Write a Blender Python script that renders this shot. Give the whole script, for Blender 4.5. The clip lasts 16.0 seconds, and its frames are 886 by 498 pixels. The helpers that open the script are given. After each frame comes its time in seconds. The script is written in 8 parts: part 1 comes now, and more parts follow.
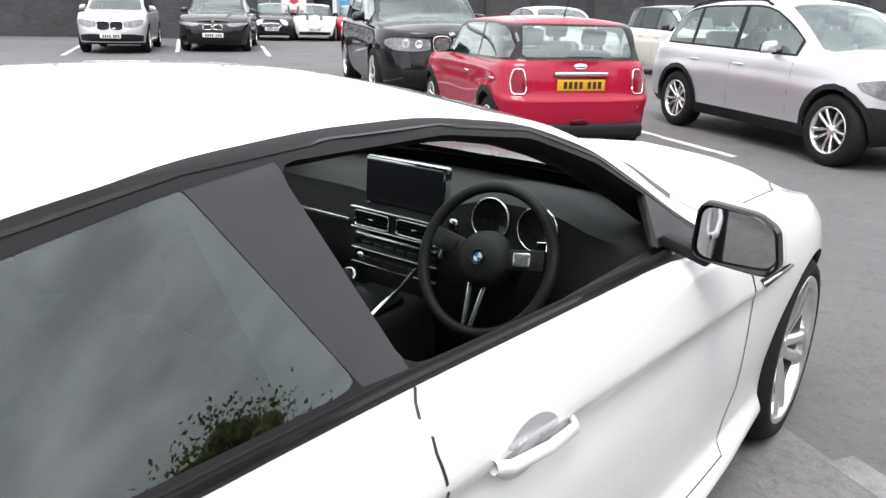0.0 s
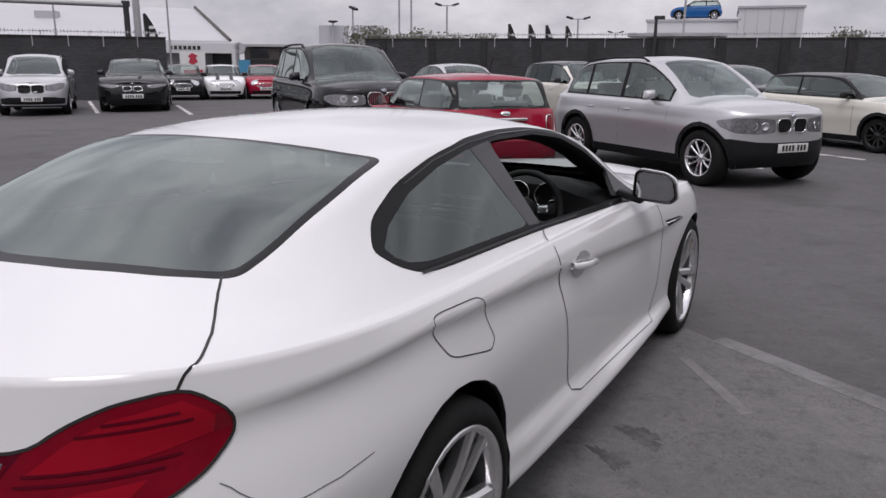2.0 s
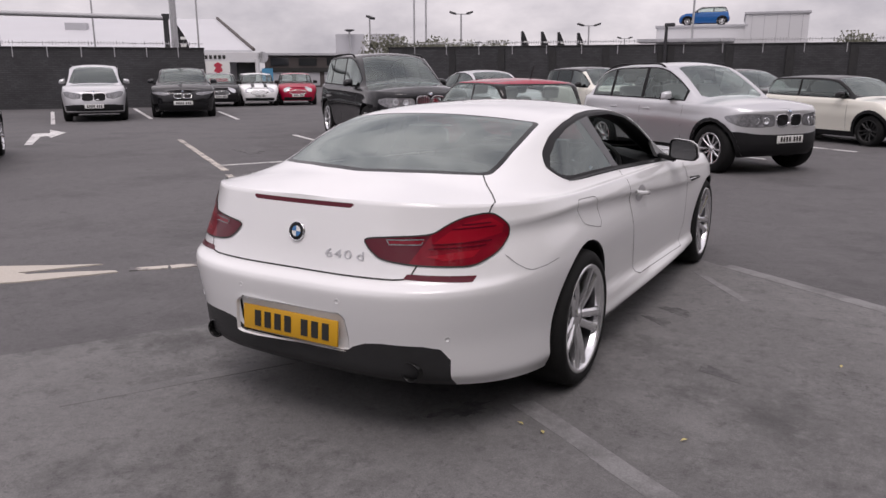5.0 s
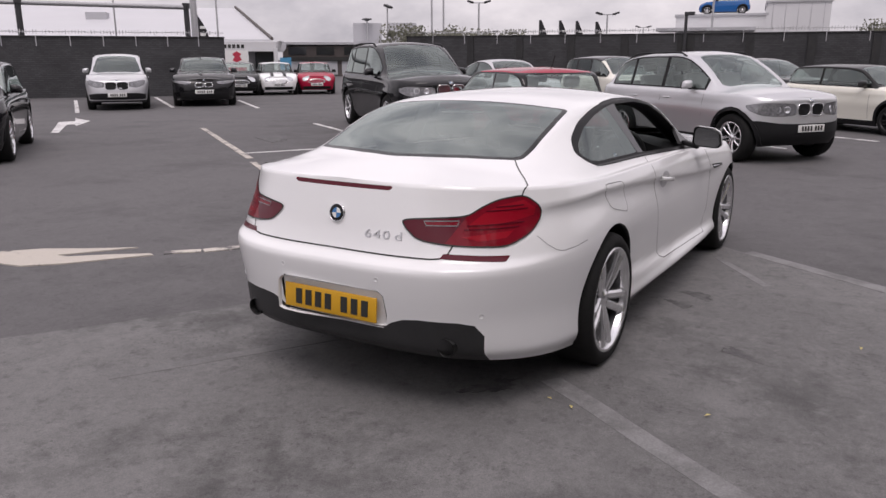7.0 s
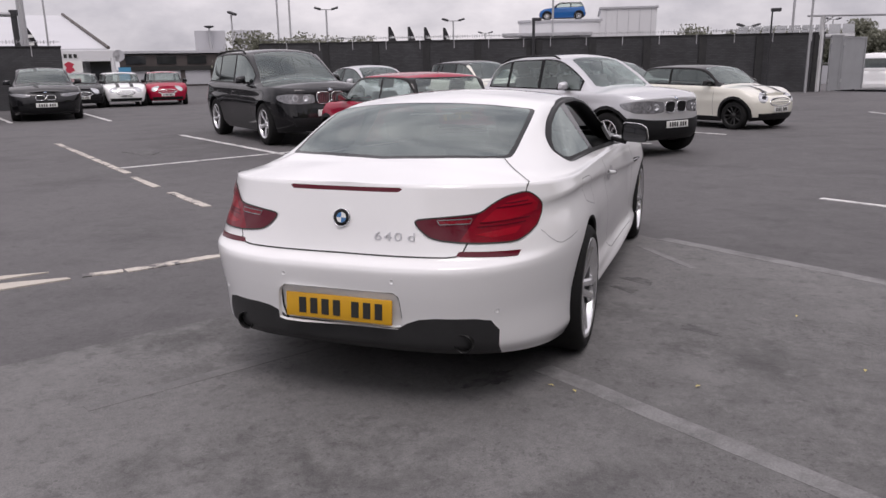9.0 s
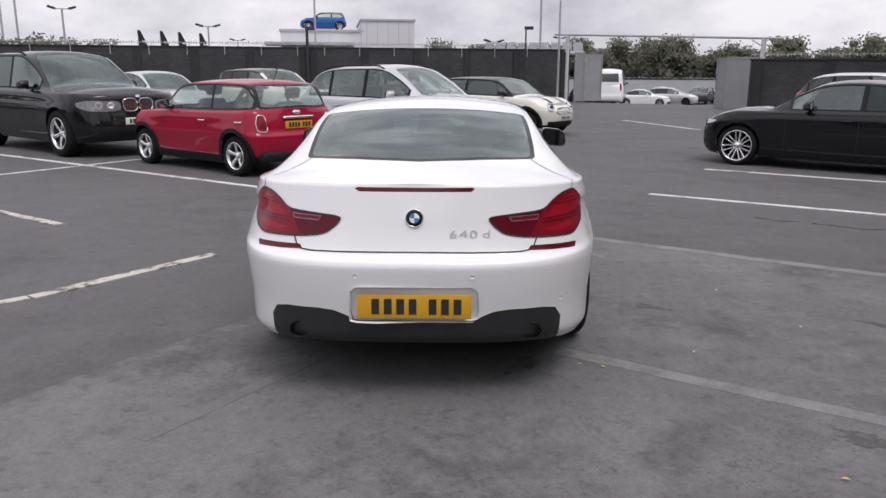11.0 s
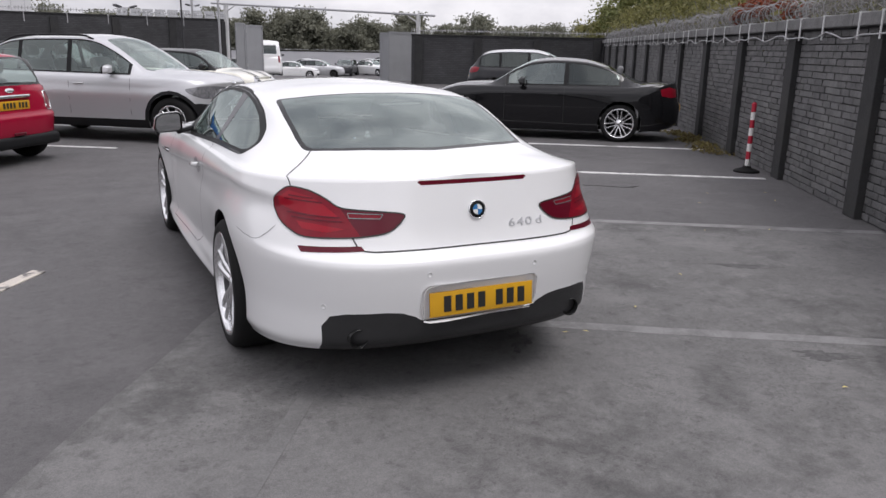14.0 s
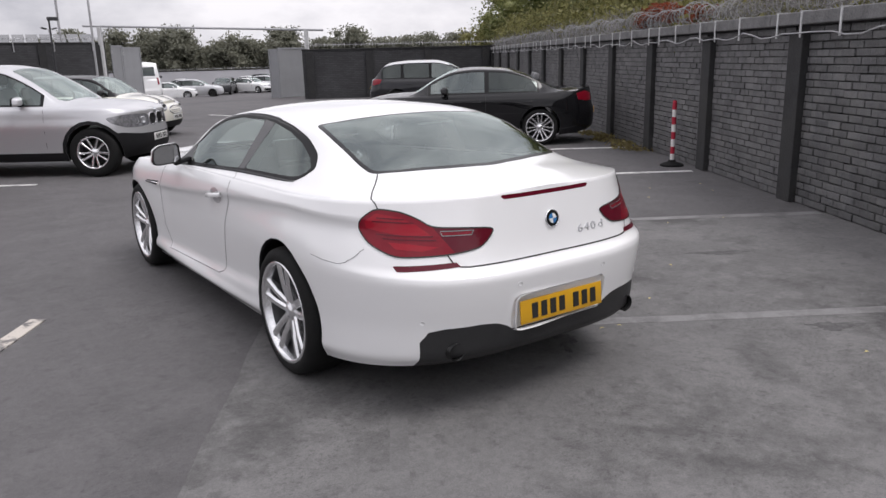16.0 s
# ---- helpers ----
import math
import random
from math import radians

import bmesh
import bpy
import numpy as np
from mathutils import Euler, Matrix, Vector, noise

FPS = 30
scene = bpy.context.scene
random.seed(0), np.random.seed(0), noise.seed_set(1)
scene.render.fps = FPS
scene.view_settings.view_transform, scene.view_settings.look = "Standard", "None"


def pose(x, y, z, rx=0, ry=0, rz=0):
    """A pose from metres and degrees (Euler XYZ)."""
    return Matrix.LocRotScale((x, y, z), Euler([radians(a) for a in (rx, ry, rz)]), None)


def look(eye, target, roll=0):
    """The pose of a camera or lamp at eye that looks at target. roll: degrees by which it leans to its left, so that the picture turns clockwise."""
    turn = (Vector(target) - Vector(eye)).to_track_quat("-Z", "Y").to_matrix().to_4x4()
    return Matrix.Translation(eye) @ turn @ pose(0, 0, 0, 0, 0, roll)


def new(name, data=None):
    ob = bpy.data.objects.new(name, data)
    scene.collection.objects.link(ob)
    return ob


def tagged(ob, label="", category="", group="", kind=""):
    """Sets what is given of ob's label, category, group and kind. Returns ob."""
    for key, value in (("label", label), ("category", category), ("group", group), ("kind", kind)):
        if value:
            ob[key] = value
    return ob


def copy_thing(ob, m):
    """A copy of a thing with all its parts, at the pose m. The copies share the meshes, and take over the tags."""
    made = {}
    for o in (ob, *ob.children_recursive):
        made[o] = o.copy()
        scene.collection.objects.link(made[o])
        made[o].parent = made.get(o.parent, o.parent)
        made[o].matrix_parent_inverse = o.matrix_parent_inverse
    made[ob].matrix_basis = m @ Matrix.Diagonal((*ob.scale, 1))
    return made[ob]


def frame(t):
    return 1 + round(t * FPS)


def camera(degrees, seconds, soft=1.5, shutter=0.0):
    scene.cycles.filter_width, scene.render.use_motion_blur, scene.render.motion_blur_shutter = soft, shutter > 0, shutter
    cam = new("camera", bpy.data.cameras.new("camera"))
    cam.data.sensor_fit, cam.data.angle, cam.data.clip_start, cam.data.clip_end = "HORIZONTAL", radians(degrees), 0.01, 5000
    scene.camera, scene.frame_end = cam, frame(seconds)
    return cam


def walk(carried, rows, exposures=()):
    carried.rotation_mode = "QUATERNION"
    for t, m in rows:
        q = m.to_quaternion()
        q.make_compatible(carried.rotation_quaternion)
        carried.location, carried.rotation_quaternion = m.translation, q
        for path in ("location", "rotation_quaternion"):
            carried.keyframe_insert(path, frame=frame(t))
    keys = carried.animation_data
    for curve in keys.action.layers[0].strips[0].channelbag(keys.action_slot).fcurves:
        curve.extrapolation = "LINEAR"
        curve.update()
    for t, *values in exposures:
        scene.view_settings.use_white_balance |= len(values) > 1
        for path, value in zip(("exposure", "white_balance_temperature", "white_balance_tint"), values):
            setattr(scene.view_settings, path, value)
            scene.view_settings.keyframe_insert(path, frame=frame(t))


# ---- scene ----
cam = camera(60.7, 16.0)
PATH = [
    (0, (1.407, 1.241, 1.493), (0.25, 2.753, 0.879), 1.4),
    (0.5, (1.513, 0.821, 1.524), (0.448, 2.421, 0.972), 2.6),
    (1, (1.58, 0.399, 1.534), (0.582, 2.06, 1.035), 0.9),
    (1.5, (1.657, -0.03, 1.561), (0.73, 1.668, 1.053), 0.4),
    (2, (1.771, -0.436, 1.546), (0.813, 1.253, 1.068), 0.4),
    (2.5, (1.82, -0.891, 1.553), (0.898, 0.824, 1.098), 0.3),
    (3, (1.936, -1.313, 1.55), (1.013, 0.408, 1.117), 0.5),
    (3.5, (1.997, -1.653, 1.566), (1.05, 0.056, 1.136), 0.4),
    (4, (2.035, -1.978, 1.563), (1.103, -0.268, 1.108), -0.1),
    (4.5, (2.116, -2.181, 1.554), (1.16, -0.485, 1.096), -0.1),
    (7, (2.123, -2.477, 1.546), (1.111, -0.822, 1.058), -0.1),
    (7.5, (2.085, -2.458, 1.544), (1.07, -0.806, 1.054), 0.1),
    (8, (2.022, -2.531, 1.523), (1.023, -0.863, 1.05), 0.8),
    (8.5, (1.83, -2.665, 1.533), (0.974, -0.921, 1.056), 0.2),
    (11, (0.212, -3.263, 1.529), (0.166, -1.316, 1.073), 0.2),
    (11.5, (-0.039, -3.225, 1.514), (0.028, -1.281, 1.049), 1.5),
    (12, (-0.345, -3.102, 1.532), (-0.163, -1.167, 1.056), 0.7),
    (12.5, (-0.675, -3.057, 1.535), (-0.302, -1.151, 1.056), 1.0),
    (13, (-0.955, -2.978, 1.534), (-0.409, -1.117, 1.045), 1.5),
    (13.5, (-1.221, -2.859, 1.564), (-0.564, -1.036, 1.072), 0.9),
    (14, (-1.56, -2.796, 1.575), (-0.717, -1.058, 1.059), 1.2),
    (14.5, (-1.764, -2.654, 1.559), (-0.806, -0.977, 1.039), 0.7),
    (15, (-2.005, -2.534, 1.582), (-0.996, -0.877, 1.096), -1.2),
    (15.5, (-2.278, -2.488, 1.609), (-1.173, -0.895, 1.118), -2.4),
    (16, (-2.381, -2.46, 1.625), (-1.279, -0.865, 1.133), -1.4),
]
EXPOSURE = [(0, 1.35, 6400, 10), (0.5, 0.75, 6400, 11), (1, 0.25, 6350, 13), (1.5, 0.0, 6300, 15), (2.5, -0.15, 6450, 19), (3.5, -0.15, 6550, 20), (4.5, 0.0, 6600, 20), (8.5, 0.1, 6550, 19), (11, 0.2, 6350, 15), (13.5, 0.28, 6350, 14), (16, 0.32, 6400, 14)]
walk(cam, [(t, look(eye, target, roll)) for t, eye, target, roll in PATH], EXPOSURE)
# ==== place ====
# ---------------------------------------------------------------- world and light
world = bpy.data.worlds.new("overcast_sky")
scene.world = world
world.use_nodes = True
wn, wl = world.node_tree.nodes, world.node_tree.links
wn.clear()
w_out = wn.new("ShaderNodeOutputWorld")
w_bg = wn.new("ShaderNodeBackground")
w_sky = wn.new("ShaderNodeTexSky")
w_sky.sky_type, w_sky.sun_disc = "NISHITA", False
w_sky.sun_elevation, w_sky.sun_rotation = radians(48), radians(150)
w_hsv = wn.new("ShaderNodeHueSaturation")
w_hsv.inputs["Saturation"].default_value = 0.12
w_hsv.inputs["Value"].default_value = 0.09
w_co = wn.new("ShaderNodeTexCoord")
w_map = wn.new("ShaderNodeMapping")
w_map.inputs["Scale"].default_value = (1.5, 1.5, 3.2)
w_noise = wn.new("ShaderNodeTexNoise")
w_noise.inputs["Scale"].default_value = 2.2
w_noise.inputs["Detail"].default_value = 7
w_noise.inputs["Roughness"].default_value = 0.58
w_ramp = wn.new("ShaderNodeValToRGB")
w_ramp.color_ramp.elements[0].position, w_ramp.color_ramp.elements[0].color = 0.36, (0.47, 0.475, 0.515, 1)
w_ramp.color_ramp.elements[1].position, w_ramp.color_ramp.elements[1].color = 0.64, (1.0, 0.985, 0.995, 1)
w_mix = wn.new("ShaderNodeMixRGB")
w_mix.inputs[0].default_value = 0.86
wl.new(w_sky.outputs[0], w_hsv.inputs["Color"])
wl.new(w_co.outputs["Generated"], w_map.inputs[0])
wl.new(w_map.outputs[0], w_noise.inputs["Vector"])
wl.new(w_noise.outputs["Fac"], w_ramp.inputs[0])
wl.new(w_hsv.outputs[0], w_mix.inputs[1])
wl.new(w_ramp.outputs[0], w_mix.inputs[2])
w_sep = wn.new("ShaderNodeSeparateXYZ")
w_rise = wn.new("ShaderNodeMapRange")
w_rise.inputs["From Min"].default_value, w_rise.inputs["From Max"].default_value = 0.0, 0.9
w_rise.inputs["To Min"].default_value, w_rise.inputs["To Max"].default_value = 0.72, 1.45
w_dome = wn.new("ShaderNodeVectorMath")
w_dome.operation = "SCALE"
wl.new(w_co.outputs["Generated"], w_sep.inputs[0])
wl.new(w_sep.outputs["Z"], w_rise.inputs["Value"])
wl.new(w_mix.outputs[0], w_dome.inputs[0])
wl.new(w_rise.outputs[0], w_dome.inputs["Scale"])
wl.new(w_dome.outputs[0], w_bg.inputs[0])
w_bg.inputs[1].default_value = 1.1
wl.new(w_bg.outputs[0], w_out.inputs[0])
sun_data = bpy.data.lights.new("sun", "SUN")
sun_data.energy, sun_data.angle, sun_data.color = 1.1, radians(25), (1.0, 0.97, 0.93)
sun = new("sun", sun_data)
sun.matrix_world = look((0, 0, 20), (-4, 8, 3))


# ---------------------------------------------------------------- materials
def mat(name, color, rough=0.6, metal=0.0, coat=0.0, spec=0.5, var=0.0, scale=4.0, fine=60.0, bump=0.0, rand=0.0, var2=None, emit=0.0, world_space=False):
    """A surface with a base colour that varies at two scales, fine relief and piece-to-piece change."""
    m = bpy.data.materials.new(name)
    m.use_nodes = True
    n, l = m.node_tree.nodes, m.node_tree.links
    b = n["Principled BSDF"]
    b.inputs["Base Color"].default_value = (*color, 1)
    b.inputs["Roughness"].default_value = rough
    b.inputs["Metallic"].default_value = metal
    b.inputs["Coat Weight"].default_value = coat
    b.inputs["Coat Roughness"].default_value = 0.04
    b.inputs["Specular IOR Level"].default_value = spec
    if emit:
        b.inputs["Emission Color"].default_value = (*color, 1)
        b.inputs["Emission Strength"].default_value = emit
    if var or bump or rand:
        co = n.new("ShaderNodeTexCoord")
        big, small = n.new("ShaderNodeTexNoise"), n.new("ShaderNodeTexNoise")
        big.inputs["Scale"].default_value, big.inputs["Detail"].default_value = scale, 6
        small.inputs["Scale"].default_value, small.inputs["Detail"].default_value = fine, 4
        at = n.new("ShaderNodeNewGeometry").outputs["Position"] if world_space else co.outputs["Object"]
        l.new(at, big.inputs["Vector"])
        l.new(at, small.inputs["Vector"])
        add = n.new("ShaderNodeMath")
        add.operation = "ADD"
        l.new(big.outputs["Fac"], add.inputs[0])
        l.new(small.outputs["Fac"], add.inputs[1])
        ramp = n.new("ShaderNodeMapRange")
        ramp.inputs["From Min"].default_value, ramp.inputs["From Max"].default_value = 0.65, 1.35
        ramp.inputs["To Min"].default_value, ramp.inputs["To Max"].default_value = 1 - var, 1 + var
        l.new(add.outputs[0], ramp.inputs["Value"])
        mul = n.new("ShaderNodeVectorMath")
        mul.operation = "SCALE"
        mul.inputs[0].default_value = color
        l.new(ramp.outputs[0], mul.inputs["Scale"])
        last = mul.outputs[0]
        if var2:
            mx = n.new("ShaderNodeMixRGB")
            st = n.new("ShaderNodeTexNoise")
            st.inputs["Scale"].default_value, st.inputs["Detail"].default_value = scale * 0.35, 8
            st.inputs["Roughness"].default_value = 0.65
            l.new(at, st.inputs["Vector"])
            sr = n.new("ShaderNodeMapRange")
            sr.inputs["From Min"].default_value, sr.inputs["From Max"].default_value = 0.48, 0.7
            l.new(st.outputs["Fac"], sr.inputs["Value"])
            l.new(sr.outputs[0], mx.inputs[0])
            l.new(last, mx.inputs[1])
            mx.inputs[2].default_value = (*var2, 1)
            last = mx.outputs[0]
        if rand:
            info = n.new("ShaderNodeObjectInfo")
            rr = n.new("ShaderNodeMapRange")
            rr.inputs["To Min"].default_value, rr.inputs["To Max"].default_value = 1 - rand, 1 + rand
            l.new(info.outputs["Random"], rr.inputs["Value"])
            m2 = n.new("ShaderNodeVectorMath")
            m2.operation = "SCALE"
            l.new(last, m2.inputs[0])
            l.new(rr.outputs[0], m2.inputs["Scale"])
            last = m2.outputs[0]
        l.new(last, b.inputs["Base Color"])
        if bump:
            bp = n.new("ShaderNodeBump")
            bp.inputs["Strength"].default_value = bump
            bp.inputs["Distance"].default_value = 0.01
            l.new(add.outputs[0], bp.inputs["Height"])
            l.new(bp.outputs[0], b.inputs["Normal"])
    return m


def glass(name, tint, ior=1.5, rough=0.0):
    """A thin pane: what lies behind shows through, tinted; the surface mirrors by its angle."""
    m = bpy.data.materials.new(name)
    m.use_nodes = True
    n, l = m.node_tree.nodes, m.node_tree.links
    n.remove(n["Principled BSDF"])
    out = n["Material Output"]
    tr, gl, fr, mx = n.new("ShaderNodeBsdfTransparent"), n.new("ShaderNodeBsdfGlossy"), n.new("ShaderNodeLayerWeight"), n.new("ShaderNodeMixShader")
    tr.inputs[0].default_value = (*tint, 1)
    gl.inputs["Roughness"].default_value = rough
    gl.inputs["Color"].default_value = (0.84, 0.93, 0.90, 1)
    f0 = ((ior - 1) / (ior + 1)) ** 2
    fr.inputs["Blend"].default_value = 0.5
    pw, sc = n.new("ShaderNodeMath"), n.new("ShaderNodeMath")
    pw.operation, sc.operation = "POWER", "MULTIPLY_ADD"
    pw.inputs[1].default_value, sc.inputs[1].default_value, sc.inputs[2].default_value = 4.0, 1 - f0, f0
    l.new(fr.outputs["Facing"], pw.inputs[0])
    l.new(pw.outputs[0], sc.inputs[0])
    l.new(sc.outputs[0], mx.inputs[0])
    l.new(tr.outputs[0], mx.inputs[1])
    l.new(gl.outputs[0], mx.inputs[2])
    l.new(mx.outputs[0], out.inputs[0])
    return m


M = {}
M["white_paint"] = mat("white_paint", (0.80, 0.80, 0.80), 0.35, coat=1.0, var=0.015, scale=0.8, fine=300)
M["silver_paint"] = mat("silver_paint", (0.55, 0.55, 0.565), 0.36, metal=0.55, coat=1.0, var=0.02, scale=0.8, fine=300)
M["black_paint"] = mat("black_paint", (0.006, 0.006, 0.007), 0.5, coat=0.9, spec=0.05)
M["dark_grey_paint"] = mat("dark_grey_paint", (0.020, 0.020, 0.023), 0.5, coat=0.9, spec=0.05)
M["red_paint"] = mat("red_paint", (0.31, 0.005, 0.030), 0.5, coat=0.8, spec=0.05)
M["cream_paint"] = mat("cream_paint", (0.72, 0.70, 0.62), 0.35, coat=1.0)
M["blue_paint"] = mat("blue_paint", (0.02, 0.11, 0.32), 0.5, coat=0.8, spec=0.05)
M["tyre"] = mat("tyre_rubber", (0.012, 0.012, 0.012), 0.8, spec=0.2, var=0.25, scale=12, fine=120, bump=0.2)
M["alloy"] = mat("alloy", (0.78, 0.78, 0.79), 0.24, metal=0.9, var=0.04, scale=12, fine=120)
# Same rim as the alloy; the shade behind the spokes is in its colour.
M["barrel"] = mat("shaded_rim_barrel", (0.10, 0.10, 0.105), 0.5, metal=0.6)
M["dark_alloy"] = mat("dark_alloy", (0.03, 0.03, 0.03), 0.35, metal=0.4)
M["trim"] = mat("black_trim", (0.012, 0.012, 0.013), 0.55, spec=0.2, var=0.15, scale=8, fine=200)
M["gloss_trim"] = mat("gloss_black_trim", (0.007, 0.007, 0.007), 0.4, coat=0.5, spec=0.1)
M["chrome"] = mat("chrome", (0.75, 0.75, 0.76), 0.12, metal=1.0)
M["lens_red"] = mat("red_lens", (0.19, 0.003, 0.013), 0.3, coat=0.55, spec=0.1, var=0.12, scale=9, fine=40)
M["lens_dark_red"] = mat("dark_red_lens", (0.095, 0.002, 0.011), 0.3, coat=0.6, spec=0.1)
# Light strips of the unlit lamp; the glow inside is a brighter red.
M["lens_amber"] = mat("red_lens_glow", (0.29, 0.005, 0.016), 0.3, coat=0.55, spec=0.1)
M["lamp_clear"] = mat("headlamp", (0.55, 0.56, 0.58), 0.1, metal=0.6, coat=1.0)
M["lamp_dark"] = mat("headlamp_inside", (0.03, 0.03, 0.035), 0.2, coat=1.0)
M["plate_yellow"] = mat("yellow_plate", (0.62, 0.33, 0.012), 0.4, var=0.03, scale=20, fine=300)
M["plate_white"] = mat("white_plate", (0.72, 0.72, 0.70), 0.4)
M["ink"] = mat("black_ink", (0.02, 0.02, 0.018), 0.5)
M["interior"] = mat("black_leather", (0.013, 0.013, 0.0135), 0.55, spec=0.3, var=0.2, scale=20, fine=300, bump=0.15)
M["interior_grey"] = mat("grey_cloth", (0.17, 0.17, 0.175), 0.8)
M["headliner"] = mat("pale_headliner", (0.36, 0.36, 0.35), 0.9)
M["screen"] = mat("screen", (0.006, 0.006, 0.008), 0.35, spec=0.3)
M["blue"] = mat("badge_blue", (0.03, 0.16, 0.38), 0.3, coat=0.5)
M["glass_tint"] = glass("tinted_glass", (0.20, 0.24, 0.23), 2.5, 0.05)
M["glass_clear"] = glass("clear_glass", (0.78, 0.85, 0.82), 2.1)
M["glass_dark"] = glass("dark_glass", (0.10, 0.11, 0.12), 1.8)
M["glass_quarter"] = glass("quarter_glass", (0.24, 0.285, 0.275), 1.9)
M["glass_mid"] = glass("privacy_free_glass", (0.72, 0.79, 0.76), 2.25)
M["badge_silver"] = mat("badge_silver", (0.55, 0.55, 0.57), 0.35, metal=0.2)
M["mirror"] = mat("mirror_glass", (0.45, 0.46, 0.47), 0.02, metal=1.0)
M["lamp_smoke"] = mat("smoked_headlamp", (0.19, 0.19, 0.20), 0.15, metal=0.2, coat=1.0, var=0.5, scale=14, fine=40)
M["plastic"] = mat("grained_black_plastic", (0.026, 0.026, 0.027), 0.5, spec=0.4, var=0.2, scale=10, fine=250, bump=0.15)
M["pillar_gloss"] = mat("gloss_black_pillar", (0.010, 0.009, 0.012), 0.35, coat=0.5, spec=0.3)
M["dash"] = mat("black_soft_dashboard", (0.013, 0.013, 0.014), 0.6, spec=0.25, var=0.15, scale=20, fine=300, bump=0.1)

from mathutils.bvhtree import BVHTree
# ---------------------------------------------------------------- mesh tools
def spline(pts):
    """A smooth curve through (a, b) pairs; holds its end values."""
    a = np.array([p[0] for p in pts], float)
    b = np.array([p[1] for p in pts], float)
    d = np.diff(b) / np.diff(a)
    s = np.zeros(len(a))
    s[1:-1] = np.where(d[:-1] * d[1:] > 0, 2 * d[:-1] * d[1:] / (d[:-1] + d[1:] + 1e-12), 0)
    s[0], s[-1] = d[0], d[-1]

    def f(x):
        x = np.clip(x, a[0], a[-1])
        i = np.clip(np.searchsorted(a, x) - 1, 0, len(a) - 2)
        h = a[i + 1] - a[i]
        t = (x - a[i]) / h
        return (2 * t**3 - 3 * t**2 + 1) * b[i] + (t**3 - 2 * t**2 + t) * h * s[i] + (3 * t**2 - 2 * t**3) * b[i + 1] + (t**3 - t**2) * h * s[i + 1]

    return f


def link(name, me, parent=None, label="", material=None):
    ob = new(name, me)
    if material is not None and not me.materials:
        for m_ in material if isinstance(material, (list, tuple)) else [material]:
            me.materials.append(m_)
    if parent is not None:
        ob.parent = parent
    if label:
        ob["label"] = label
    return ob


def part(name, bm, material, parent=None, label="", smooth=None):
    """Links a bmesh as one mesh object under a thing or a part. smooth: the angle up to which edges are rounded."""
    me = bpy.data.meshes.new(name)
    if smooth is not None:
        for f in bm.faces:
            f.smooth = True
        for e in bm.edges:
            if len(e.link_faces) == 2 and e.calc_face_angle(0) > radians(smooth):
                e.smooth = False
    bm.to_mesh(me)
    bm.free()
    return link(name, me, parent, label, material)


def box(bm, c, s, rot=None, bevel=0.0, seg=2):
    """Adds a block, centre c and size s, with rounded edges."""
    m = Matrix.Translation(c) @ (rot or Matrix()) @ Matrix.Diagonal((*s, 1))
    r = bmesh.ops.create_cube(bm, size=1, matrix=m)
    if bevel:
        es = list({e for v in r["verts"] for e in v.link_edges})
        bmesh.ops.bevel(bm, geom=es, offset=bevel, segments=seg, affect="EDGES", profile=0.5)
    return bm


def boxed(c, s, rot=None, bevel=0.0, seg=2):
    return box(bmesh.new(), c, s, rot, bevel, seg)


def rod(bm, a, b, r, n=10, r2=None):
    """Adds a round bar from a to b."""
    a, b = Vector(a), Vector(b)
    d = b - a
    m = Matrix.Translation((a + b) / 2) @ d.to_track_quat("Z", "Y").to_matrix().to_4x4()
    bmesh.ops.create_cone(bm, cap_ends=True, segments=n, radius1=r, radius2=r if r2 is None else r2, depth=d.length, matrix=m)
    return bm


def lathe(bm, profile, n=32, m=None):
    """Turns (radius, height) pairs round the z axis."""
    m = m or Matrix()
    rings = []
    for r, z in profile:
        rings.append([bm.verts.new(m @ Vector((r * math.cos(2 * math.pi * k / n), r * math.sin(2 * math.pi * k / n), z))) for k in range(n)])
    for a, b in zip(rings, rings[1:]):
        for k in range(n):
            bm.faces.new((a[k], a[(k + 1) % n], b[(k + 1) % n], b[k]))
    return bm


def prism(bm, poly, depth, m=None):
    """A flat outline in x, y given depth along z."""
    m = m or Matrix()
    a = [bm.verts.new(m @ Vector((x, y, 0))) for x, y in poly]
    b = [bm.verts.new(m @ Vector((x, y, depth))) for x, y in poly]
    bm.faces.new(a[::-1])
    bm.faces.new(b)
    for k in range(len(poly)):
        bm.faces.new((a[k], a[(k + 1) % len(poly)], b[(k + 1) % len(poly)], b[k]))
    bmesh.ops.recalc_face_normals(bm, faces=bm.faces)
    return bm


def tube(bm, pts, r, n=8):
    """A round tube along a line of points."""
    pts = [Vector(p) for p in pts]
    rings = []
    for i, p in enumerate(pts):
        d = (pts[min(i + 1, len(pts) - 1)] - pts[max(i - 1, 0)]).normalized()
        q = d.to_track_quat("Z", "Y").to_matrix()
        rings.append([bm.verts.new(p + q @ Vector((r * math.cos(2 * math.pi * k / n), r * math.sin(2 * math.pi * k / n), 0))) for k in range(n)])
    for a, b in zip(rings, rings[1:]):
        for k in range(n):
            bm.faces.new((a[k], a[(k + 1) % n], b[(k + 1) % n], b[k]))
    bm.faces.new(rings[0][::-1])
    bm.faces.new(rings[-1])
    return bm


